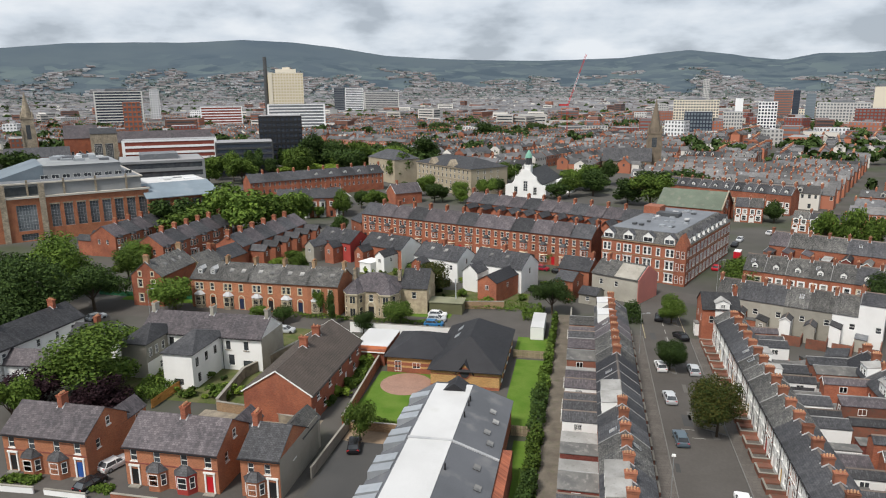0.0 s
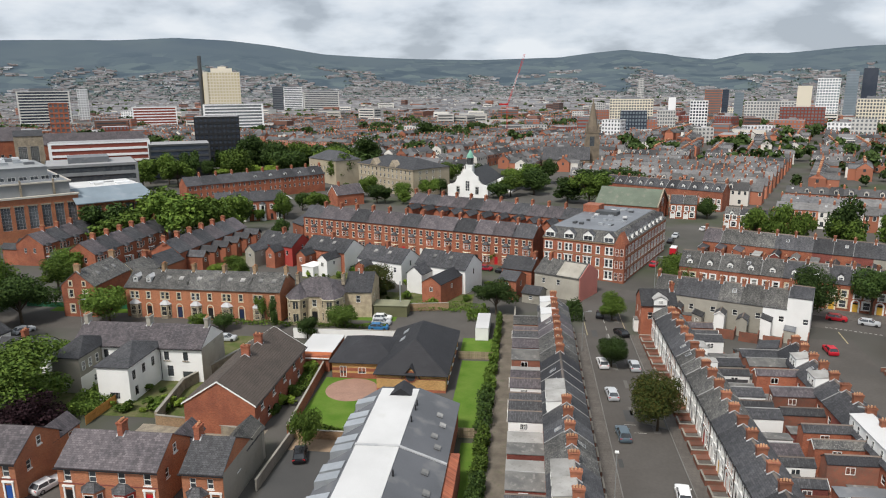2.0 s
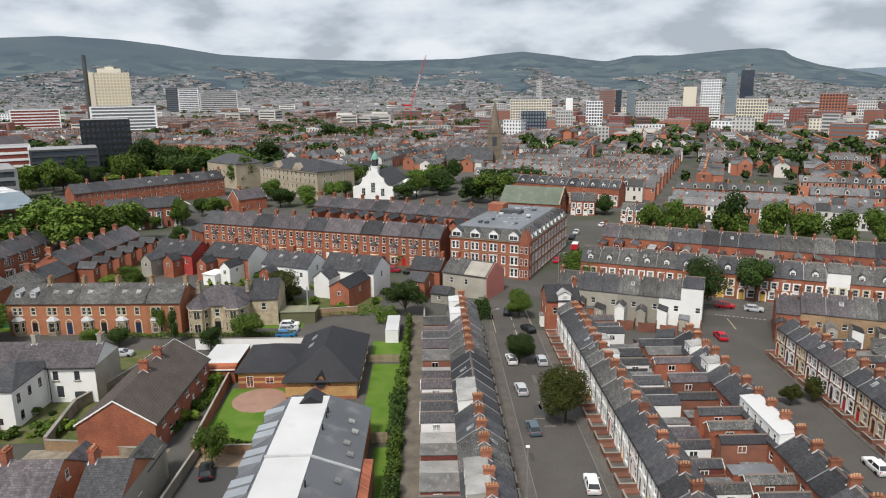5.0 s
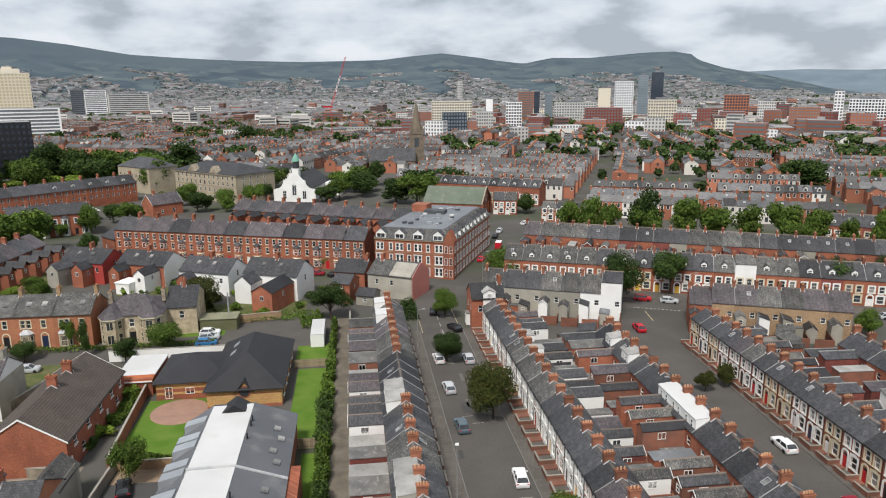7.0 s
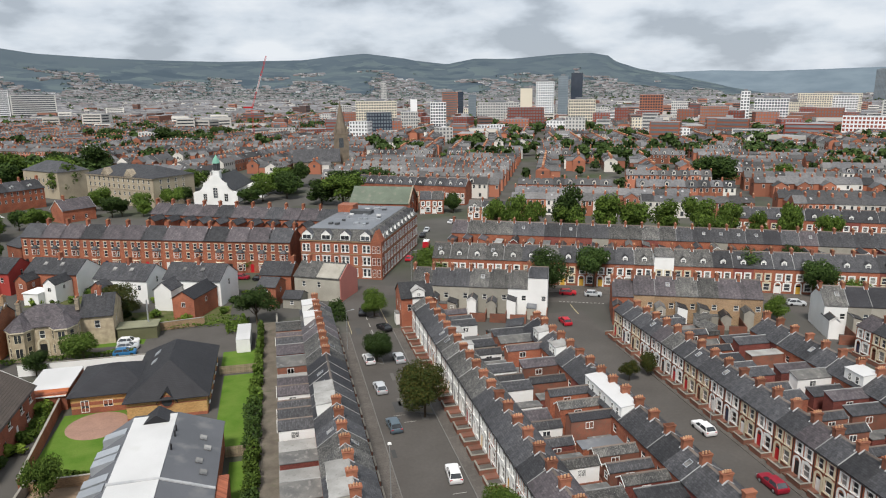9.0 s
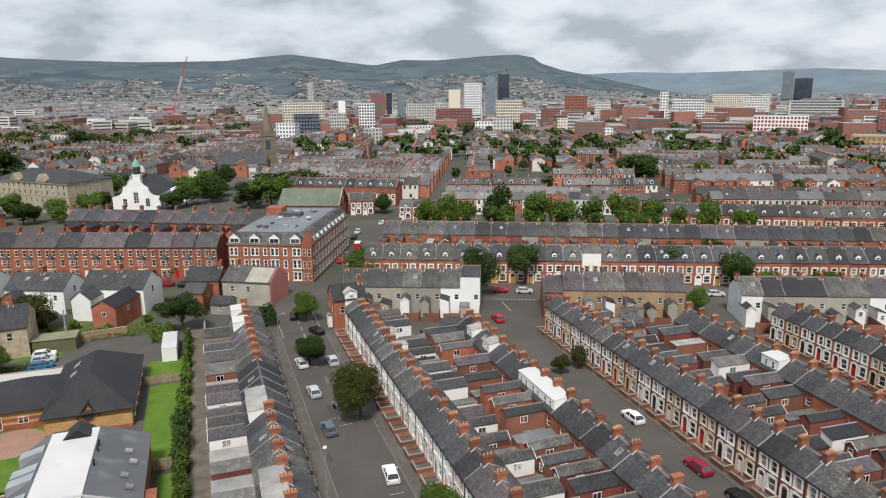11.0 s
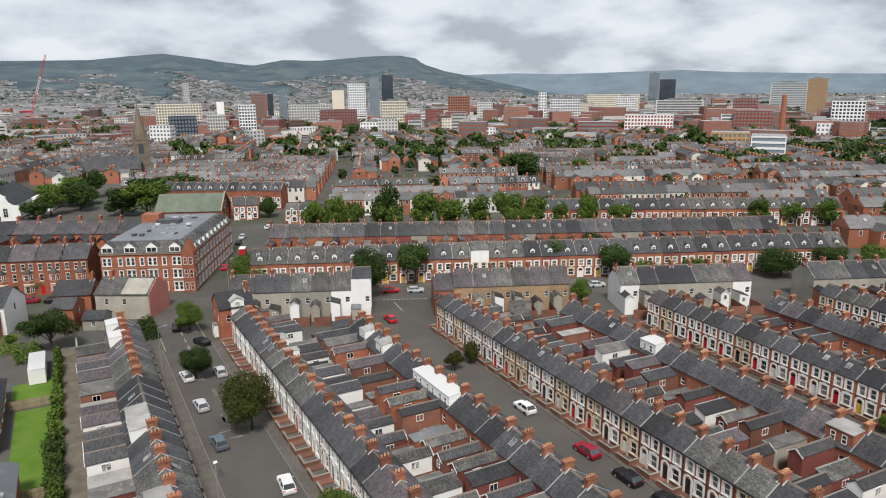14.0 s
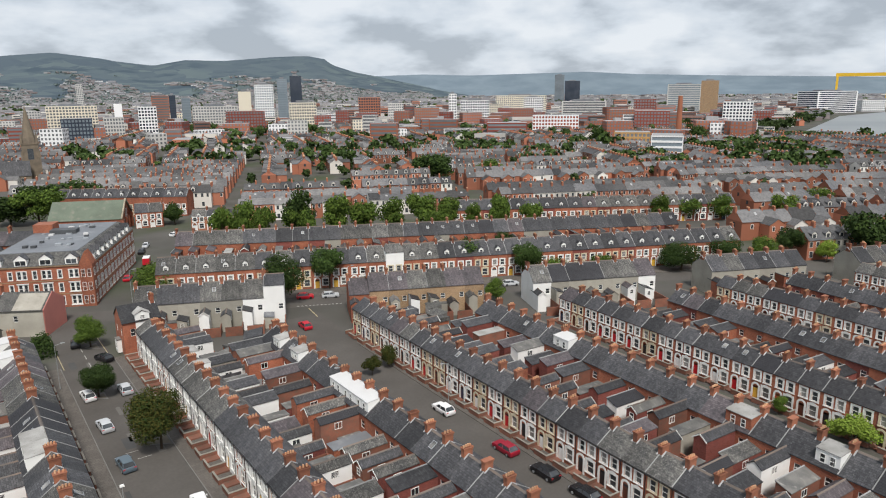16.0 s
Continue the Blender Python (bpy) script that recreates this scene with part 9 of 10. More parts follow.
groves = []
for i in range(330):
    d = 430 * math.exp(rg.uniform(0, 2.1))
    a = rg.uniform(-42, 85)
    for k in range(rg.randint(3, 11)):
        x, y = polar(a + rg.gauss(0, 1.3), d * (1 + rg.gauss(0, 0.012)))
        if not in_river(x, y):
            groves.append((x, y))
far_wood(gaps, "small green garden trees among the terraces", LEAF_FAR, 6, 44, 3.5, 8)
far_wood(groves[::2], "groups of green trees through the town", LEAF_FAR, 7, 46, 8, 14)
far_wood(groves[1::2], "groups of darker green trees through the town", LEAF_DARK, 8, 46, 8, 14)
bank = []
for i in range(150):
    t = rg.random()
    bank.append((790 + 500 * t + rg.uniform(-20, 20), 262 + 72 * t + rg.uniform(-16, 26)))
far_wood(bank, "green trees and scrub along the river bank", LEAF_FAR, 9, 46, 7, 12)


# hills along the skyline
def hill_height(x, y, h, t, seed):
    w = noise.noise(Vector((x / 420, y / 420, seed))) * 0.6 + noise.noise(Vector((x / 160, y / 160, seed))) * 0.25
    return h * (t ** 1.4) * (1 + w * 0.3 * math.sin(math.pi * t))


def hill_range(name, prof, r_top, r_foot, mat, label, seed, rough=0.004):
    """prof: (compass angle, height) along the crest; falls towards the town at r_foot."""
    g, r = Geo(), np.random.RandomState(seed)
    azs = np.arange(prof[0][0], prof[-1][0] + 0.01, 0.4)
    crest = np.interp(azs, [p[0] for p in prof], [p[1] for p in prof])
    rows = 14
    for a, h in zip(azs, crest):
        for k in range(rows + 1):
            t = k / rows
            rr = r_foot + (r_top - r_foot) * t
            x, y = polar(a, rr)
            z = hill_height(x, y, h, t, seed) + (noise.noise(Vector((x / 60, y / 60, 3.0))) * h * rough if t > 0 else 0)
            g.v.append((x, y, max(z, -2 if t == 0 else 0.2)))
    n = rows + 1
    for i in range(len(azs) - 1):
        for k in range(rows):
            p = i * n + k
            g.f.append((p, p + 1, p + n + 1, p + n))
    ob = solo(name, g, mat, label, "hill", kind="structure")
    for p in ob.data.polygons:
        p.use_smooth = True
    return ob
def hill_material(name, fields, heath, hedge, cell):
    """Patchwork of fields divided by dark hedges, broken by smooth heath."""
    m = bpy.data.materials.new(name)
    m.use_nodes = True
    n, l = m.node_tree.nodes, m.node_tree.links
    b = n["Principled BSDF"]
    b.inputs["Roughness"].default_value, b.inputs["Specular IOR Level"].default_value = 0.95, 0.0
    tc = n.new("ShaderNodeTexCoord").outputs["Object"]

    def tone(v, lo, hi, stops):
        r = n.new("ShaderNodeValToRGB")
        for i, (p, c) in enumerate(stops):
            e = r.color_ramp.elements[i] if i < 2 else r.color_ramp.elements.new(p)
            e.position, e.color = p, (*c, 1)
        k = n.new("ShaderNodeMapRange")
        l.new(v, k.inputs[0])
        k.inputs[1].default_value, k.inputs[2].default_value = lo, hi
        l.new(k.outputs[0], r.inputs[0])
        return r.outputs[0]

    def blend(fac, p, q):
        x = n.new("ShaderNodeMix")
        x.data_type = "RGBA"
        l.new(fac, x.inputs[0])
        l.new(p, x.inputs[6])
        l.new(q, x.inputs[7])
        return x.outputs[2]

    vo = n.new("ShaderNodeTexVoronoi")
    vo.inputs["Scale"].default_value = cell
    l.new(tc, vo.inputs["Vector"])
    sep = n.new("ShaderNodeSeparateColor")
    l.new(vo.outputs["Color"], sep.inputs[0])
    patch = tone(sep.outputs[0], 0, 1, fields)
    woods = n.new("ShaderNodeTexNoise")
    woods.inputs["Scale"].default_value, woods.inputs["Detail"].default_value = 0.006, 8.0
    l.new(tc, woods.inputs["Vector"])
    patch = blend(tone(woods.outputs["Fac"], 0.52, 0.62, [(0, (0, 0, 0)), (1, (1, 1, 1))]), patch, tone(woods.outputs["Fac"], 0.5, 0.8, [(0, hedge), (1, hedge)]))
    moor = n.new("ShaderNodeTexNoise")
    moor.inputs["Scale"].default_value, moor.inputs["Detail"].default_value = 0.0022, 6.0
    l.new(tc, moor.inputs["Vector"])
    hi = n.new("ShaderNodeSeparateXYZ")
    l.new(tc, hi.inputs[0])
    up = n.new("ShaderNodeMath")
    up.operation = "MULTIPLY_ADD"
    l.new(hi.outputs[2], up.inputs[0])
    up.inputs[1].default_value = 0.0022
    l.new(moor.outputs["Fac"], up.inputs[2])
    col = blend(tone(up.outputs[0], 0.78, 1.05, [(0, (0, 0, 0)), (1, (1, 1, 1))]), patch, tone(moor.outputs["Fac"], 0.35, 0.65, heath))
    l.new(col, b.inputs["Base Color"])
    return m


# Field and heath tones carry a blue cast: distance haze painted in.
HILL = hill_material("hazed_pasture_and_heath", [(0.0, (0.076, 0.1, 0.122)), (1.0, (0.118, 0.15, 0.154)), (0.5, (0.092, 0.119, 0.135))], [(0.0, (0.077, 0.102, 0.127)), (1.0, (0.093, 0.119, 0.137))], (0.064, 0.087, 0.108), 0.011)
# The farther range is paler and bluer, its haze in the base colour too.
HILL_FAR = material("hazed_far_hills", (0.17, 0.215, 0.25), 0.95, (0.135, 0.175, 0.21), 0.02, 0.15, 0.0, per_object=0, fine=0.05, spec=0.0)
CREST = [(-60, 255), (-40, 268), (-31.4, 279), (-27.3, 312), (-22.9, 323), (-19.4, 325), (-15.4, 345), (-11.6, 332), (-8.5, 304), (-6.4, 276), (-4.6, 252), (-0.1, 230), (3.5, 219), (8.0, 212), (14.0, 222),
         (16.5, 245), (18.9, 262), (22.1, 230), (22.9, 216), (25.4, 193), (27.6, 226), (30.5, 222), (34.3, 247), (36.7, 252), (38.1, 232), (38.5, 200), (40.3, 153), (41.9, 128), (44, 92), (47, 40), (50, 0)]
hill_range("hill", CREST, 4600, 3000, HILL, "long green hills, haze-tinted blue, with heath tops and field patches", 4)
hill_range("hill", [(38, 124), (42.0, 132), (45.8, 141), (49.4, 131), (54.8, 141), (58.7, 148), (62.2, 130), (66.7, 118), (70.3, 110), (76.1, 99), (84, 80), (100, 60)], 4880, 4300, HILL_FAR, "low hills beyond the harbour, haze-tinted blue-grey", 9)
# housing that climbs the lower slopes, with trees between
slope, slope_trees = Town(), []
rg = random.Random(31)
CREST_AZ, CREST_H = [c[0] for c in CREST], [c[1] for c in CREST]
for i in range(13000):
    a, t = rg.uniform(-40, 46), rg.random() ** 1.3 * 0.72
    x, y = polar(a, 2950 + 1650 * t)
    patch = noise.noise(Vector((x / 240, y / 420, 1.0))) + 0.5 * noise.noise(Vector((x / 90, y / 160, 4.0)))
    if patch < -0.8 + 2.2 * t ** 1.4:
        continue
    z = hill_height(x, y, float(np.interp(a, CREST_AZ, CREST_H)), t, 4) if t > 0 else 0.0
    if rg.random() < 0.27:
        slope_trees.append((x, y, z))
        continue
    slope.far_row(x, y, z - 1.5, a + rg.gauss(0, 16), rg.uniform(9, 38), rg.uniform(6, 8), rg.uniform(4.5, 5.5), rg, 0.3)
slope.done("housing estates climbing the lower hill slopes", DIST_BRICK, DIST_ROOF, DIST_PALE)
sr = np.random.RandomState(41)
sv_, sf_ = [], []
for x, y, z in slope_trees:
    n = 7
    d = sr.normal(size=(n, 3))
    va, fa = leaf_cards(np.array([x, y, z + 4.0]) + d * np.array([14.0, 14.0, 1.6]), d + np.array([0.0, 0.0, 1.5]), sr.uniform(3.0, 6.0, n), sr, 0.3, 1.0)
    j = len(sv_)
    sv_ += va
    sf_ += [(p + j, q + j, r_ + j) for p, q, r_ in fa]
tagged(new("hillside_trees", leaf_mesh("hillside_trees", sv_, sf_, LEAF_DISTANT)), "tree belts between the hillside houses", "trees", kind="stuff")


# ---- skyline ----
def block(name, x, y, w, h, d, az, wall, label, storeys=6, style="bands", glass=None, roof=None, cols=6, top=0.0, category="building"):
    """A tall block; (x, y) the middle of its front, which looks back along az. Glazing storey by storey, set in between wall bands."""
    ob = empty(name, label, category)
    ob.matrix_basis = at(x, y, az)
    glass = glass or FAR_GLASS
    storeys, cols = max(storeys, round(h / 3.4)), max(cols, round(w / 3.2))
    sh = h / storeys

    def face_of(width, n):
        holes = []
        for k in range(storeys):
            z0, z1 = k * sh + sh * 0.24, (k + 1) * sh - sh * 0.14
            if style == "bands":
                holes.append((width * 0.03, width * 0.97, z0, z1))
            elif style == "grid":
                holes += [(width * (i + 0.17) / n, width * (i + 0.83) / n, z0, z1) for i in range(n)]
        return Geo().panel(width, h + 0.5, holes, 0.0, 0.35)
    g = Geo()
    dn = max(2, round(cols * d / w))
    for width, n, m in ((w, cols, pose(-w / 2, 0, 0)), (d, dn, pose(w / 2, 0, 0, 0, 0, 90)), (w, cols, pose(w / 2, d, 0, 0, 0, 180)), (d, dn, pose(-w / 2, d, 0, 0, 0, -90))):
        t, k = face_of(width, n), len(g.v)
        g.v += [tuple(m @ Vector(p)) for p in t.v]
        g.f += [tuple(k + i for i in f) for f in t.f]
    part("wall", g, wall, ob)
    if style != "solid":
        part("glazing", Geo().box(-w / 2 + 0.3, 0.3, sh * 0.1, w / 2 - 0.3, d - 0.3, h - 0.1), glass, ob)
    part("roof", Geo().box(-w / 2 + 0.4, 0.4, h + 0.4, w / 2 - 0.4, d - 0.4, h + 0.56), roof or FAR_FLAT, ob)
    if top:
        part("plant_room", Geo().box(-w * 0.25, d * 0.25, h + 0.5, w * 0.2, d * 0.75, h + top), METAL_ROOF, ob)
    return ob


# Base colour lightened to paint distance haze over the far blocks' panes.
FAR_GLASS = material("hazed_far_glass", (0.15, 0.16, 0.175), 0.2, (0.19, 0.2, 0.21), 0.1, 0.3, 0.0, per_object=0.3, fine=0.6, spec=0.6)
CREAM_PANEL = material("cream_concrete_panel", (0.72, 0.66, 0.54), 0.8, (0.66, 0.6, 0.48), 0.05, 0.1, 0.0, per_object=0.05, fine=0.6)
YELLOW_PANEL = material("yellow_ochre_panel", (0.62, 0.53, 0.34), 0.8, None, 0.05, 0.1, 0.0, per_object=0.05, fine=0.6)
PALE = material("pale_concrete", (0.6, 0.59, 0.56), 0.8, (0.5, 0.49, 0.47), 0.05, 0.15, 0.0, per_object=0.12, fine=0.6)
BRIGHT = material("bright_white_cladding", (0.82, 0.82, 0.82), 0.6, None, 0.05, 0.08, 0.0, per_object=0.05, fine=0.6)
NAVY = material("dark_blue_curtain_wall", (0.025, 0.035, 0.055), 0.2, (0.05, 0.06, 0.08), 0.1, 0.3, 0.0, per_object=0.1, fine=0.6, spec=0.8)
ORANGE_CLAD = material("orange_brick_cladding", (0.36, 0.14, 0.08), 0.85, None, 0.05, 0.15, 0.0, per_object=0.1, fine=0.6)
RED_CLAD = material("deep_red_brick_cladding", (0.26, 0.07, 0.05), 0.85, None, 0.05, 0.2, 0.0, per_object=0.15, fine=0.6)
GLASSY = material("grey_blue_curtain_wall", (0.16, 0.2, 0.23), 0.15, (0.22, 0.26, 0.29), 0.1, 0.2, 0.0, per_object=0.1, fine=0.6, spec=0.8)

# hospital tower: cream and ochre ribs
ht = block("hospital_tower", -186, 850, 40, 68, 30, -12, CREAM_PANEL, "tall cream and ochre hospital tower with vertical ribs", 14, "grid", YELLOW_PANEL, cols=9, category="tower")
part("crown", Geo().box(-12, 6, 68.5, 12, 24, 73).box(-4, 8, 73, 5, 18, 75), CREAM_PANEL, ht)
part("vertical_rib", Geo().box(-20.6, -0.6, 0, -16, 30.6, 69), CREAM_PANEL, ht)
part("ochre_flank", Geo().box(-21.2, 3, 0, -20.6, 27, 66), YELLOW_PANEL, ht)
ck = empty("boiler_chimney", "tall black boiler chimney beside the tower", "chimney")
ck.matrix_basis = at(-216, 874, 0)
part("shaft", Geo().tube((0, 0, 0), (0, 0, 88), 2.6, 2.2, 16), DARK_STEEL, ck)
block("hospital_podium", -160, 775, 62, 33, 30, -12, BRIGHT, "white stepped hospital podium", 6, "bands")
block("office_block", -108, 468, 28, 32, 22, -13, BLACK, "black glazed office block with a red brick edge", 8, "grid", NAVY, cols=10)
block("office_block", -117, 412, 33, 19, 24, -16, DARK_STEEL, "dark brown low block with a flat pale roof", 4, "bands", NAVY)
block("hospital_slab", -414, 908, 57, 48, 20, -24, PALE, "long grey concrete slab with ribbon windows", 9, "bands", NAVY, top=4)
block("apartment_tower", -413, 1020, 13, 50, 14, -22, BRIGHT, "slim white tower block", 14, "grid", cols=4, category="tower")
block("exhibition_hall", -268, 858, 49, 29, 30, -17, BRIGHT, "white hall with a red front", 3, "bands", RED_CLAD)
block("office_tower", -225.1, 512.8, 12, 41, 13, -23, BRICK, "tall plain brick tower among scaffolding", 9, "grid", cols=3, category="tower")
for x, y, w, h, mat, label, n in ((-201, 1386, 19, 51, NAVY, "dark glazed distant block", 9), (-172, 1389, 35, 50, BRIGHT, "white distant clinic block", 8), (-119, 1394, 68, 42, PALE, "long pale distant clinic block", 5)):
    block("clinic_block", x, y, w, h, 24, -7, mat, label, n, "bands", top=3)
# lesser buildings that crowd between the blocks
def small_block(az, r, w, h, d, turn, wall, rg):
    """One modest building of the centre: walls with sunk-in rows of haze-greyed panes, a parapet and roof plant."""
    g, cols, storeys = Geo(), max(2, round(w / 3.2)), max(2, round(h / 3.5))
    dn, sh = max(2, round(d / 3.2)), h / storeys
    g.box(-w / 2, 0, 0, w / 2, d, h)
    n0 = len(g.f)
    ribbon = rg.random() < 0.3
    for k in range(storeys):
        z0, z1 = k * sh + sh * 0.3, (k + 1) * sh - sh * 0.16
        for width, n, turn_, ox, oy in ((w, cols, 0, -w / 2, 0.0), (d, dn, 90, w / 2, 0.0), (d, dn, -90, -w / 2, d)):
            m = pose(ox, oy, 0, 0, 0, turn_)
            spans = [(0.04, 0.96)] if ribbon else [((i + 0.24) / n, (i + 0.76) / n) for i in range(n)]
            for a, b in spans:
                g.face(*[tuple(m @ Vector(p)) for p in ((a * width, -0.06, z0), (b * width, -0.06, z0), (b * width, -0.06, z1), (a * width, -0.06, z1))])
    n1 = len(g.f)
    g.box(-w / 2 + 0.5, 0.5, h, w / 2 - 0.5, d - 0.5, h + 0.12)
    if rg.random() < 0.6:
        a, b = rg.uniform(-0.35, 0.0) * w, rg.uniform(0.15, 0.5) * d
        g.box(a, b, h + 0.12, a + w * rg.uniform(0.2, 0.4), b + d * 0.35, h + rg.uniform(2, 3.5))
    me = g.mesh("city_building", wall)
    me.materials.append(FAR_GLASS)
    me.materials.append(FAR_FLAT)
    for i, q in enumerate(me.polygons):
        q.material_index = 0 if i < n0 else 1 if i < n1 else 2
    ob = new("city_building", me)
    ob.matrix_basis = at(*polar(az, r), turn)
    kind = {"city_block_brick": "red brick", "bright_white_cladding": "white clad", "pale_concrete": "pale concrete", "cream_concrete_panel": "cream panelled"}.get(wall.name, "dark brick")
    return tagged(ob, f"{kind} building of {storeys} storeys among the town centre blocks", "building", "town centre buildings")


CITY_RED = material("city_block_brick", (0.34, 0.125, 0.075), 0.9, (0.26, 0.1, 0.068), 0.05, 0.2, 0.0, per_object=0.25, fine=0.6)
sb_rng = random.Random(77)
for i in range(150):
    az, r = (sb_rng.uniform(15, 74), sb_rng.uniform(640, 1100)) if i < 118 else (sb_rng.uniform(-32, 14), sb_rng.uniform(620, 1150))
    if in_river(*polar(az, r)):
        continue
    tall = 1.0 if i < 118 else 0.75
    small_block(az, r, sb_rng.uniform(11, 30), sb_rng.uniform(11, 25) * tall * (0.75 + 0.3 * (r - 560) / 490), sb_rng.uniform(11, 18), az + sb_rng.uniform(-28, 28),
                sb_rng.choice((CITY_RED, CITY_RED, BRIGHT, BRIGHT, PALE, CREAM_PANEL, RED_CLAD, CITY_RED)), sb_rng)
# city centre, from the spire round to the harbour
for x, y, w, h, d, az, wall, style, n, cols, glass, label in (
    (245, 677, 25.7, 25, 18.7, 20, NAVY, "grid", 6, 9, GLASSY, "brick and navy glass office block with a white plinth"),
    (303, 847, 51.5, 33, 20.4, 20, CREAM_PANEL, "grid", 9, 14, None, "cream stepped apartment block"),
    (289, 703, 17.9, 24, 11.9, 22, PALE, "grid", 5, 7, None, "pale grid-fronted office block"),
    (521, 1407, 11.7, 62, 12.8, 20, PALE, "grid", 16, 4, None, "slim grey tower block"),
    (334, 727, 17.9, 33, 13.6, 25, BRIGHT, "grid", 8, 6, NAVY, "white and dark framed office block"),
    (318, 760, 7.8, 36, 8.5, 24, BRIGHT, "solid", 1, 1, None, "blank white stair tower"),
    (476, 992, 23.4, 42, 18.7, 26, ORANGE_CLAD, "bands", 9, 6, None, "orange brick banded office block"),
    (446, 895, 7.8, 43, 10.2, 26.5, NAVY, "bands", 10, 4, NAVY, "dark narrow glass tower"),
    (462, 890, 10.9, 39, 10.2, 27.5, GLASSY, "bands", 10, 4, GLASSY, "grey glass tower beside the dark one"),
    (500, 808, 15.6, 47, 15.3, 32, CREAM_PANEL, "solid", 1, 1, None, "blank cream concrete tower"),
    (572, 873, 26, 56, 17, 33, BRIGHT, "grid", 13, 6, GLASSY, "white stepped glass tower"),
    (594, 860, 14, 64, 15.3, 34.5, GLASSY, "bands", 16, 6, GLASSY, "grey glass tower with stepped top"),
    (612, 852, 16.4, 68, 17, 35.7, NAVY, "grid", 18, 8, NAVY, "tall dark glass office tower"),
    (501, 686, 31.2, 34, 17, 36, CREAM_PANEL, "grid", 8, 11, None, "cream gridded apartment block"),
    (628, 712, 28.9, 38, 20.4, 41, ORANGE_CLAD, "grid", 7, 8, NAVY, "orange brick and glass block"),
    (655, 690, 20.3, 30, 17, 43.5, PALE, "grid", 6, 8, None, "pale gridded office block"),
    (611, 590, 29.6, 26, 18.7, 46, ORANGE_CLAD, "grid", 6, 12, None, "long orange brick block with a red roof"),
    (680, 610, 10, 42, 10, 48, BRIGHT, "grid", 10, 3, None, "narrow white tower block"),
    (965, 712, 84, 36, 22, 54, CREAM_PANEL, "grid", 8, 20, None, "long beige gridded office slab"),
    (1920, 1266, 30, 87, 30, 56.6, GLASSY, "grid", 20, 5, None, "distant grey residential tower"),
    (1942, 1232, 47, 68, 30, 57.6, NAVY, "bands", 12, 6, NAVY, "distant dark glass block"),
    (1142, 508, 53, 52, 30, 66, PALE, "bands", 12, 8, GLASSY, "rounded banded glass office block"),
    (1065, 434, 25, 57, 24, 68, BRICK_TAN, "solid", 1, 1, None, "tan concrete tower with a domed top"),
    (751, 275, 29, 33, 18, 70, BRIGHT, "grid", 7, 4, NAVY, "white and black apartment block"),
    (1422, 345, 97, 38, 45, 26, BRIGHT, "bands", 8, 8, NAVY, "white louvred riverside block"),
    (1535, 310, 40, 20, 30, 60, BRIGHT, "grid", 6, 6, None, "low white riverside block"),
    (435, 203, 20, 18, 26, 65, BRIGHT, "bands", 4, 6, GLASSY, "white low office block"),
    (496, 260, 27, 15, 20, 62, BRICK_BUFF, "grid", 4, 9, None, "ochre brick warehouse with tall windows"),
    (616, 410, 47, 21, 20, 56, BRIGHT, "grid", 6, 10, RED_CLAD, "white and red brick apartment block"),
    (560, 430, 40, 15, 22, 53, RED_CLAD, "bands", 4, 8, None, "low red brick office block"),
    (803, 406, 26, 34, 20, 63, RED_CLAD, "grid", 8, 5, None, "deep red brick riverside tower"),
    (730, 385, 48, 24, 20, 62, ORANGE_CLAD, "grid", 6, 12, None, "orange brick riverside block"),
    (443, 783, 52, 30, 20, 29.5, PALE, "grid", 6, 12, None, "pale gridded office block"),
    (431, 697, 42, 26, 20, 31.7, RED_CLAD, "grid", 6, 11, None, "dark red brick office block"),
    (560, 640, 26, 21, 18, 40, RED_CLAD, "grid", 6, 9, None, "dark red brick apartment block"),
    (850, 520, 60, 30, 20, 58.5, PALE, "bands", 7, 8, None, "pale banded office slab"),
    (900, 640, 30, 34, 20, 54, BRIGHT, "grid", 8, 6, None, "plain white gridded office block"),
    (760, 640, 40, 32, 20, 50, BRIGHT, "grid", 7, 8, NAVY, "white framed office block"),
    (700, 345, 36, 24, 22, 64, RED_CLAD, "grid", 6, 8, None, "dark brick riverside block"),
):
    block("city_block", x, y, w, h, d, az, wall, label, n, style, glass, cols=cols, top=0 if h < 30 else 3)
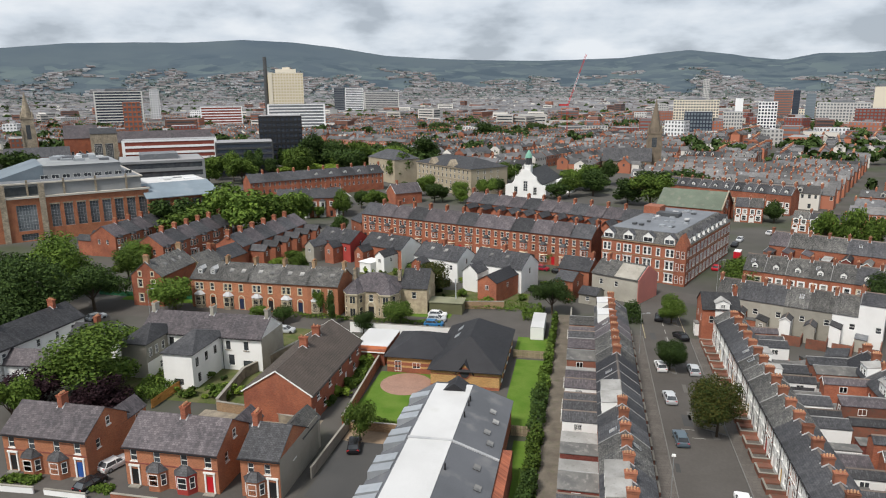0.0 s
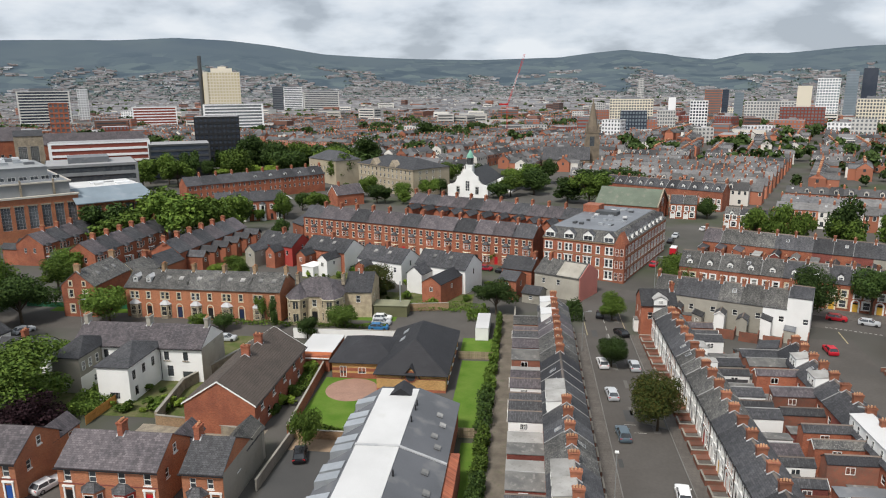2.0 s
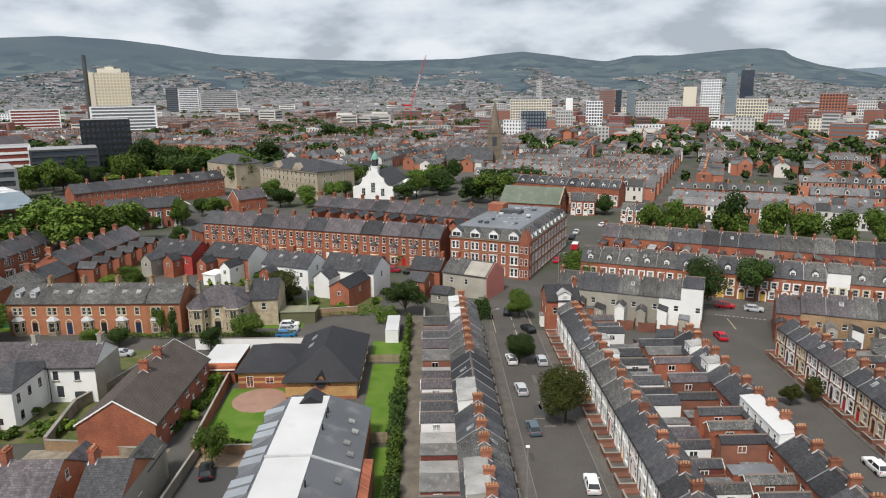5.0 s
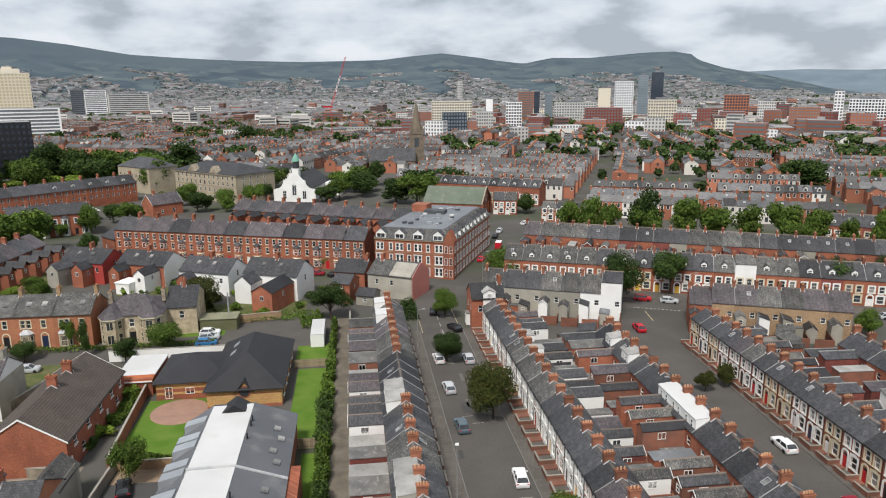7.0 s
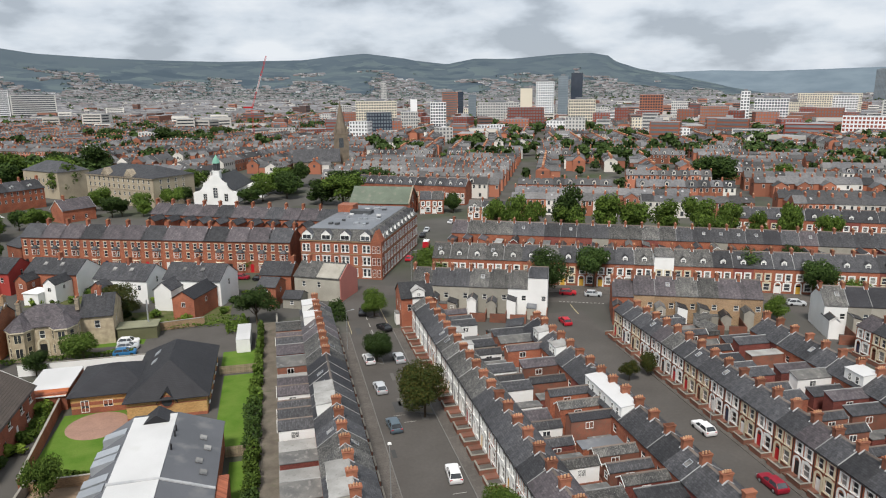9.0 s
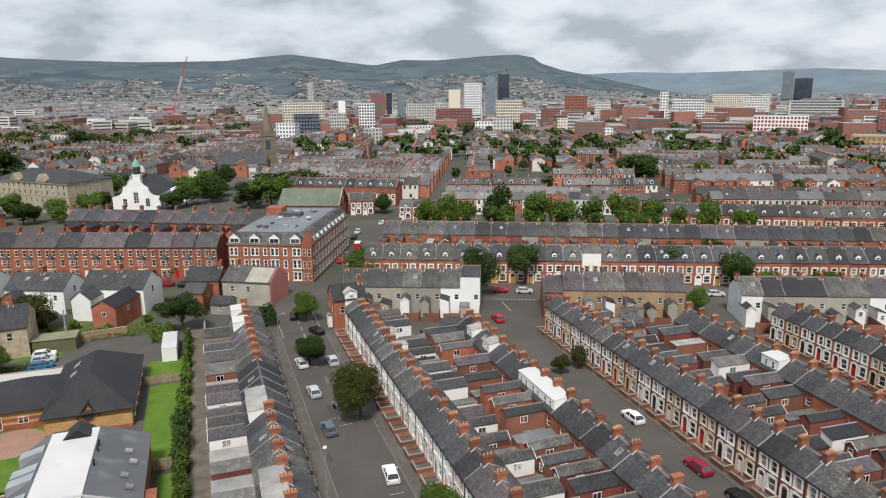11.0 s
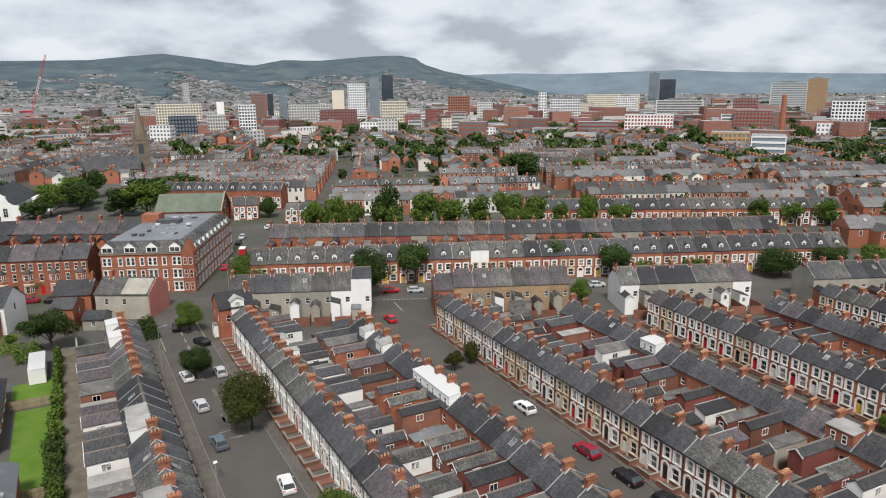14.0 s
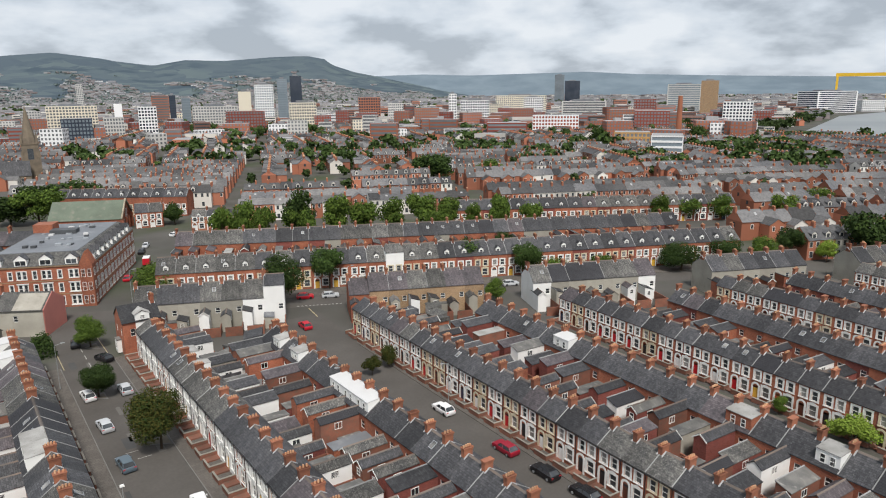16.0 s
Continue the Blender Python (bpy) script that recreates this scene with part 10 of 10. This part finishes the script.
block("college_block", -159.8, 409.9, 52, 21, 16, -20, BRIGHT, "white and red banded college block", 5, "bands", RED_CLAD, cols=14)
block("college_block", -125.5, 310.6, 36, 18.5, 30, -24, CLAD, "low grey clad university building with a flat roof", 4, "bands", GLASS, cols=10, top=3)
bc = empty("brick_chimney", "tall tapered brick factory chimney", "chimney")
bc.matrix_basis = at(638, 287, 0)
part("shaft", Geo().tube((0, 0, 0), (0, 0, 41), 3.0, 2.0, 14), ORANGE_CLAD, bc)

# gantry crane over the harbour
gc = empty("gantry_crane", "huge yellow shipyard gantry crane", "crane")
gc.matrix_basis = at(2441, 537, 77.6)
part("beam", Geo().box(-66, -4, 74, 90, 4, 84), YELLOW, gc)
part("leg", Geo().box(-64, -10, 0, -58, 10, 75), YELLOW, gc)
part("leg", Geo().box(70, -3, 0, 73, 3, 75), YELLOW, gc)
# river
sheet("water", [(848, 234), (764, 143), (764, 60), (1540, 60), (1500, 284), (1271, 303)], 0.4, WATER, "pale grey tidal river", "water")

# construction crane with a raised lattice jib
cr = empty("tower_crane", "red and white luffing tower crane", "crane")
cr.matrix_basis = at(*polar(10.0, 700), 10)


def lattice(g, p, q, s, n):
    p, q = Vector(p), Vector(q)
    a = (q - p).normalized()
    e1 = a.orthogonal().normalized() * s
    e2 = a.cross(e1).normalized() * s
    c = [e1, e2, -e1, -e2]
    for k in range(4):
        g.tube(p + c[k], q + c[k], 0.16, 0.16, 4)
        for i in range(n):
            t0, t1 = i / n, (i + 1) / n
            g.tube(p.lerp(q, t0) + c[k], p.lerp(q, t1) + c[(k + 1) % 4], 0.1, 0.1, 3)


g = Geo()
lattice(g, (0, 0, 0), (0, 0, 32), 1.1, 12)
part("mast", g, RED_PAINT, cr)
g = Geo()
lattice(g, (0, 0, 32), (16, 0, 80), 0.8, 18)
part("jib", g, RED_PAINT, cr)
g = Geo()
lattice(g, (5, 0, 47), (10, 0, 62), 0.85, 6)
part("white_jib_section", g, BRIGHT, cr)
part("counter_jib", Geo().box(-8, -1.2, 32, 1, 1.2, 33.5), RED_PAINT, cr)
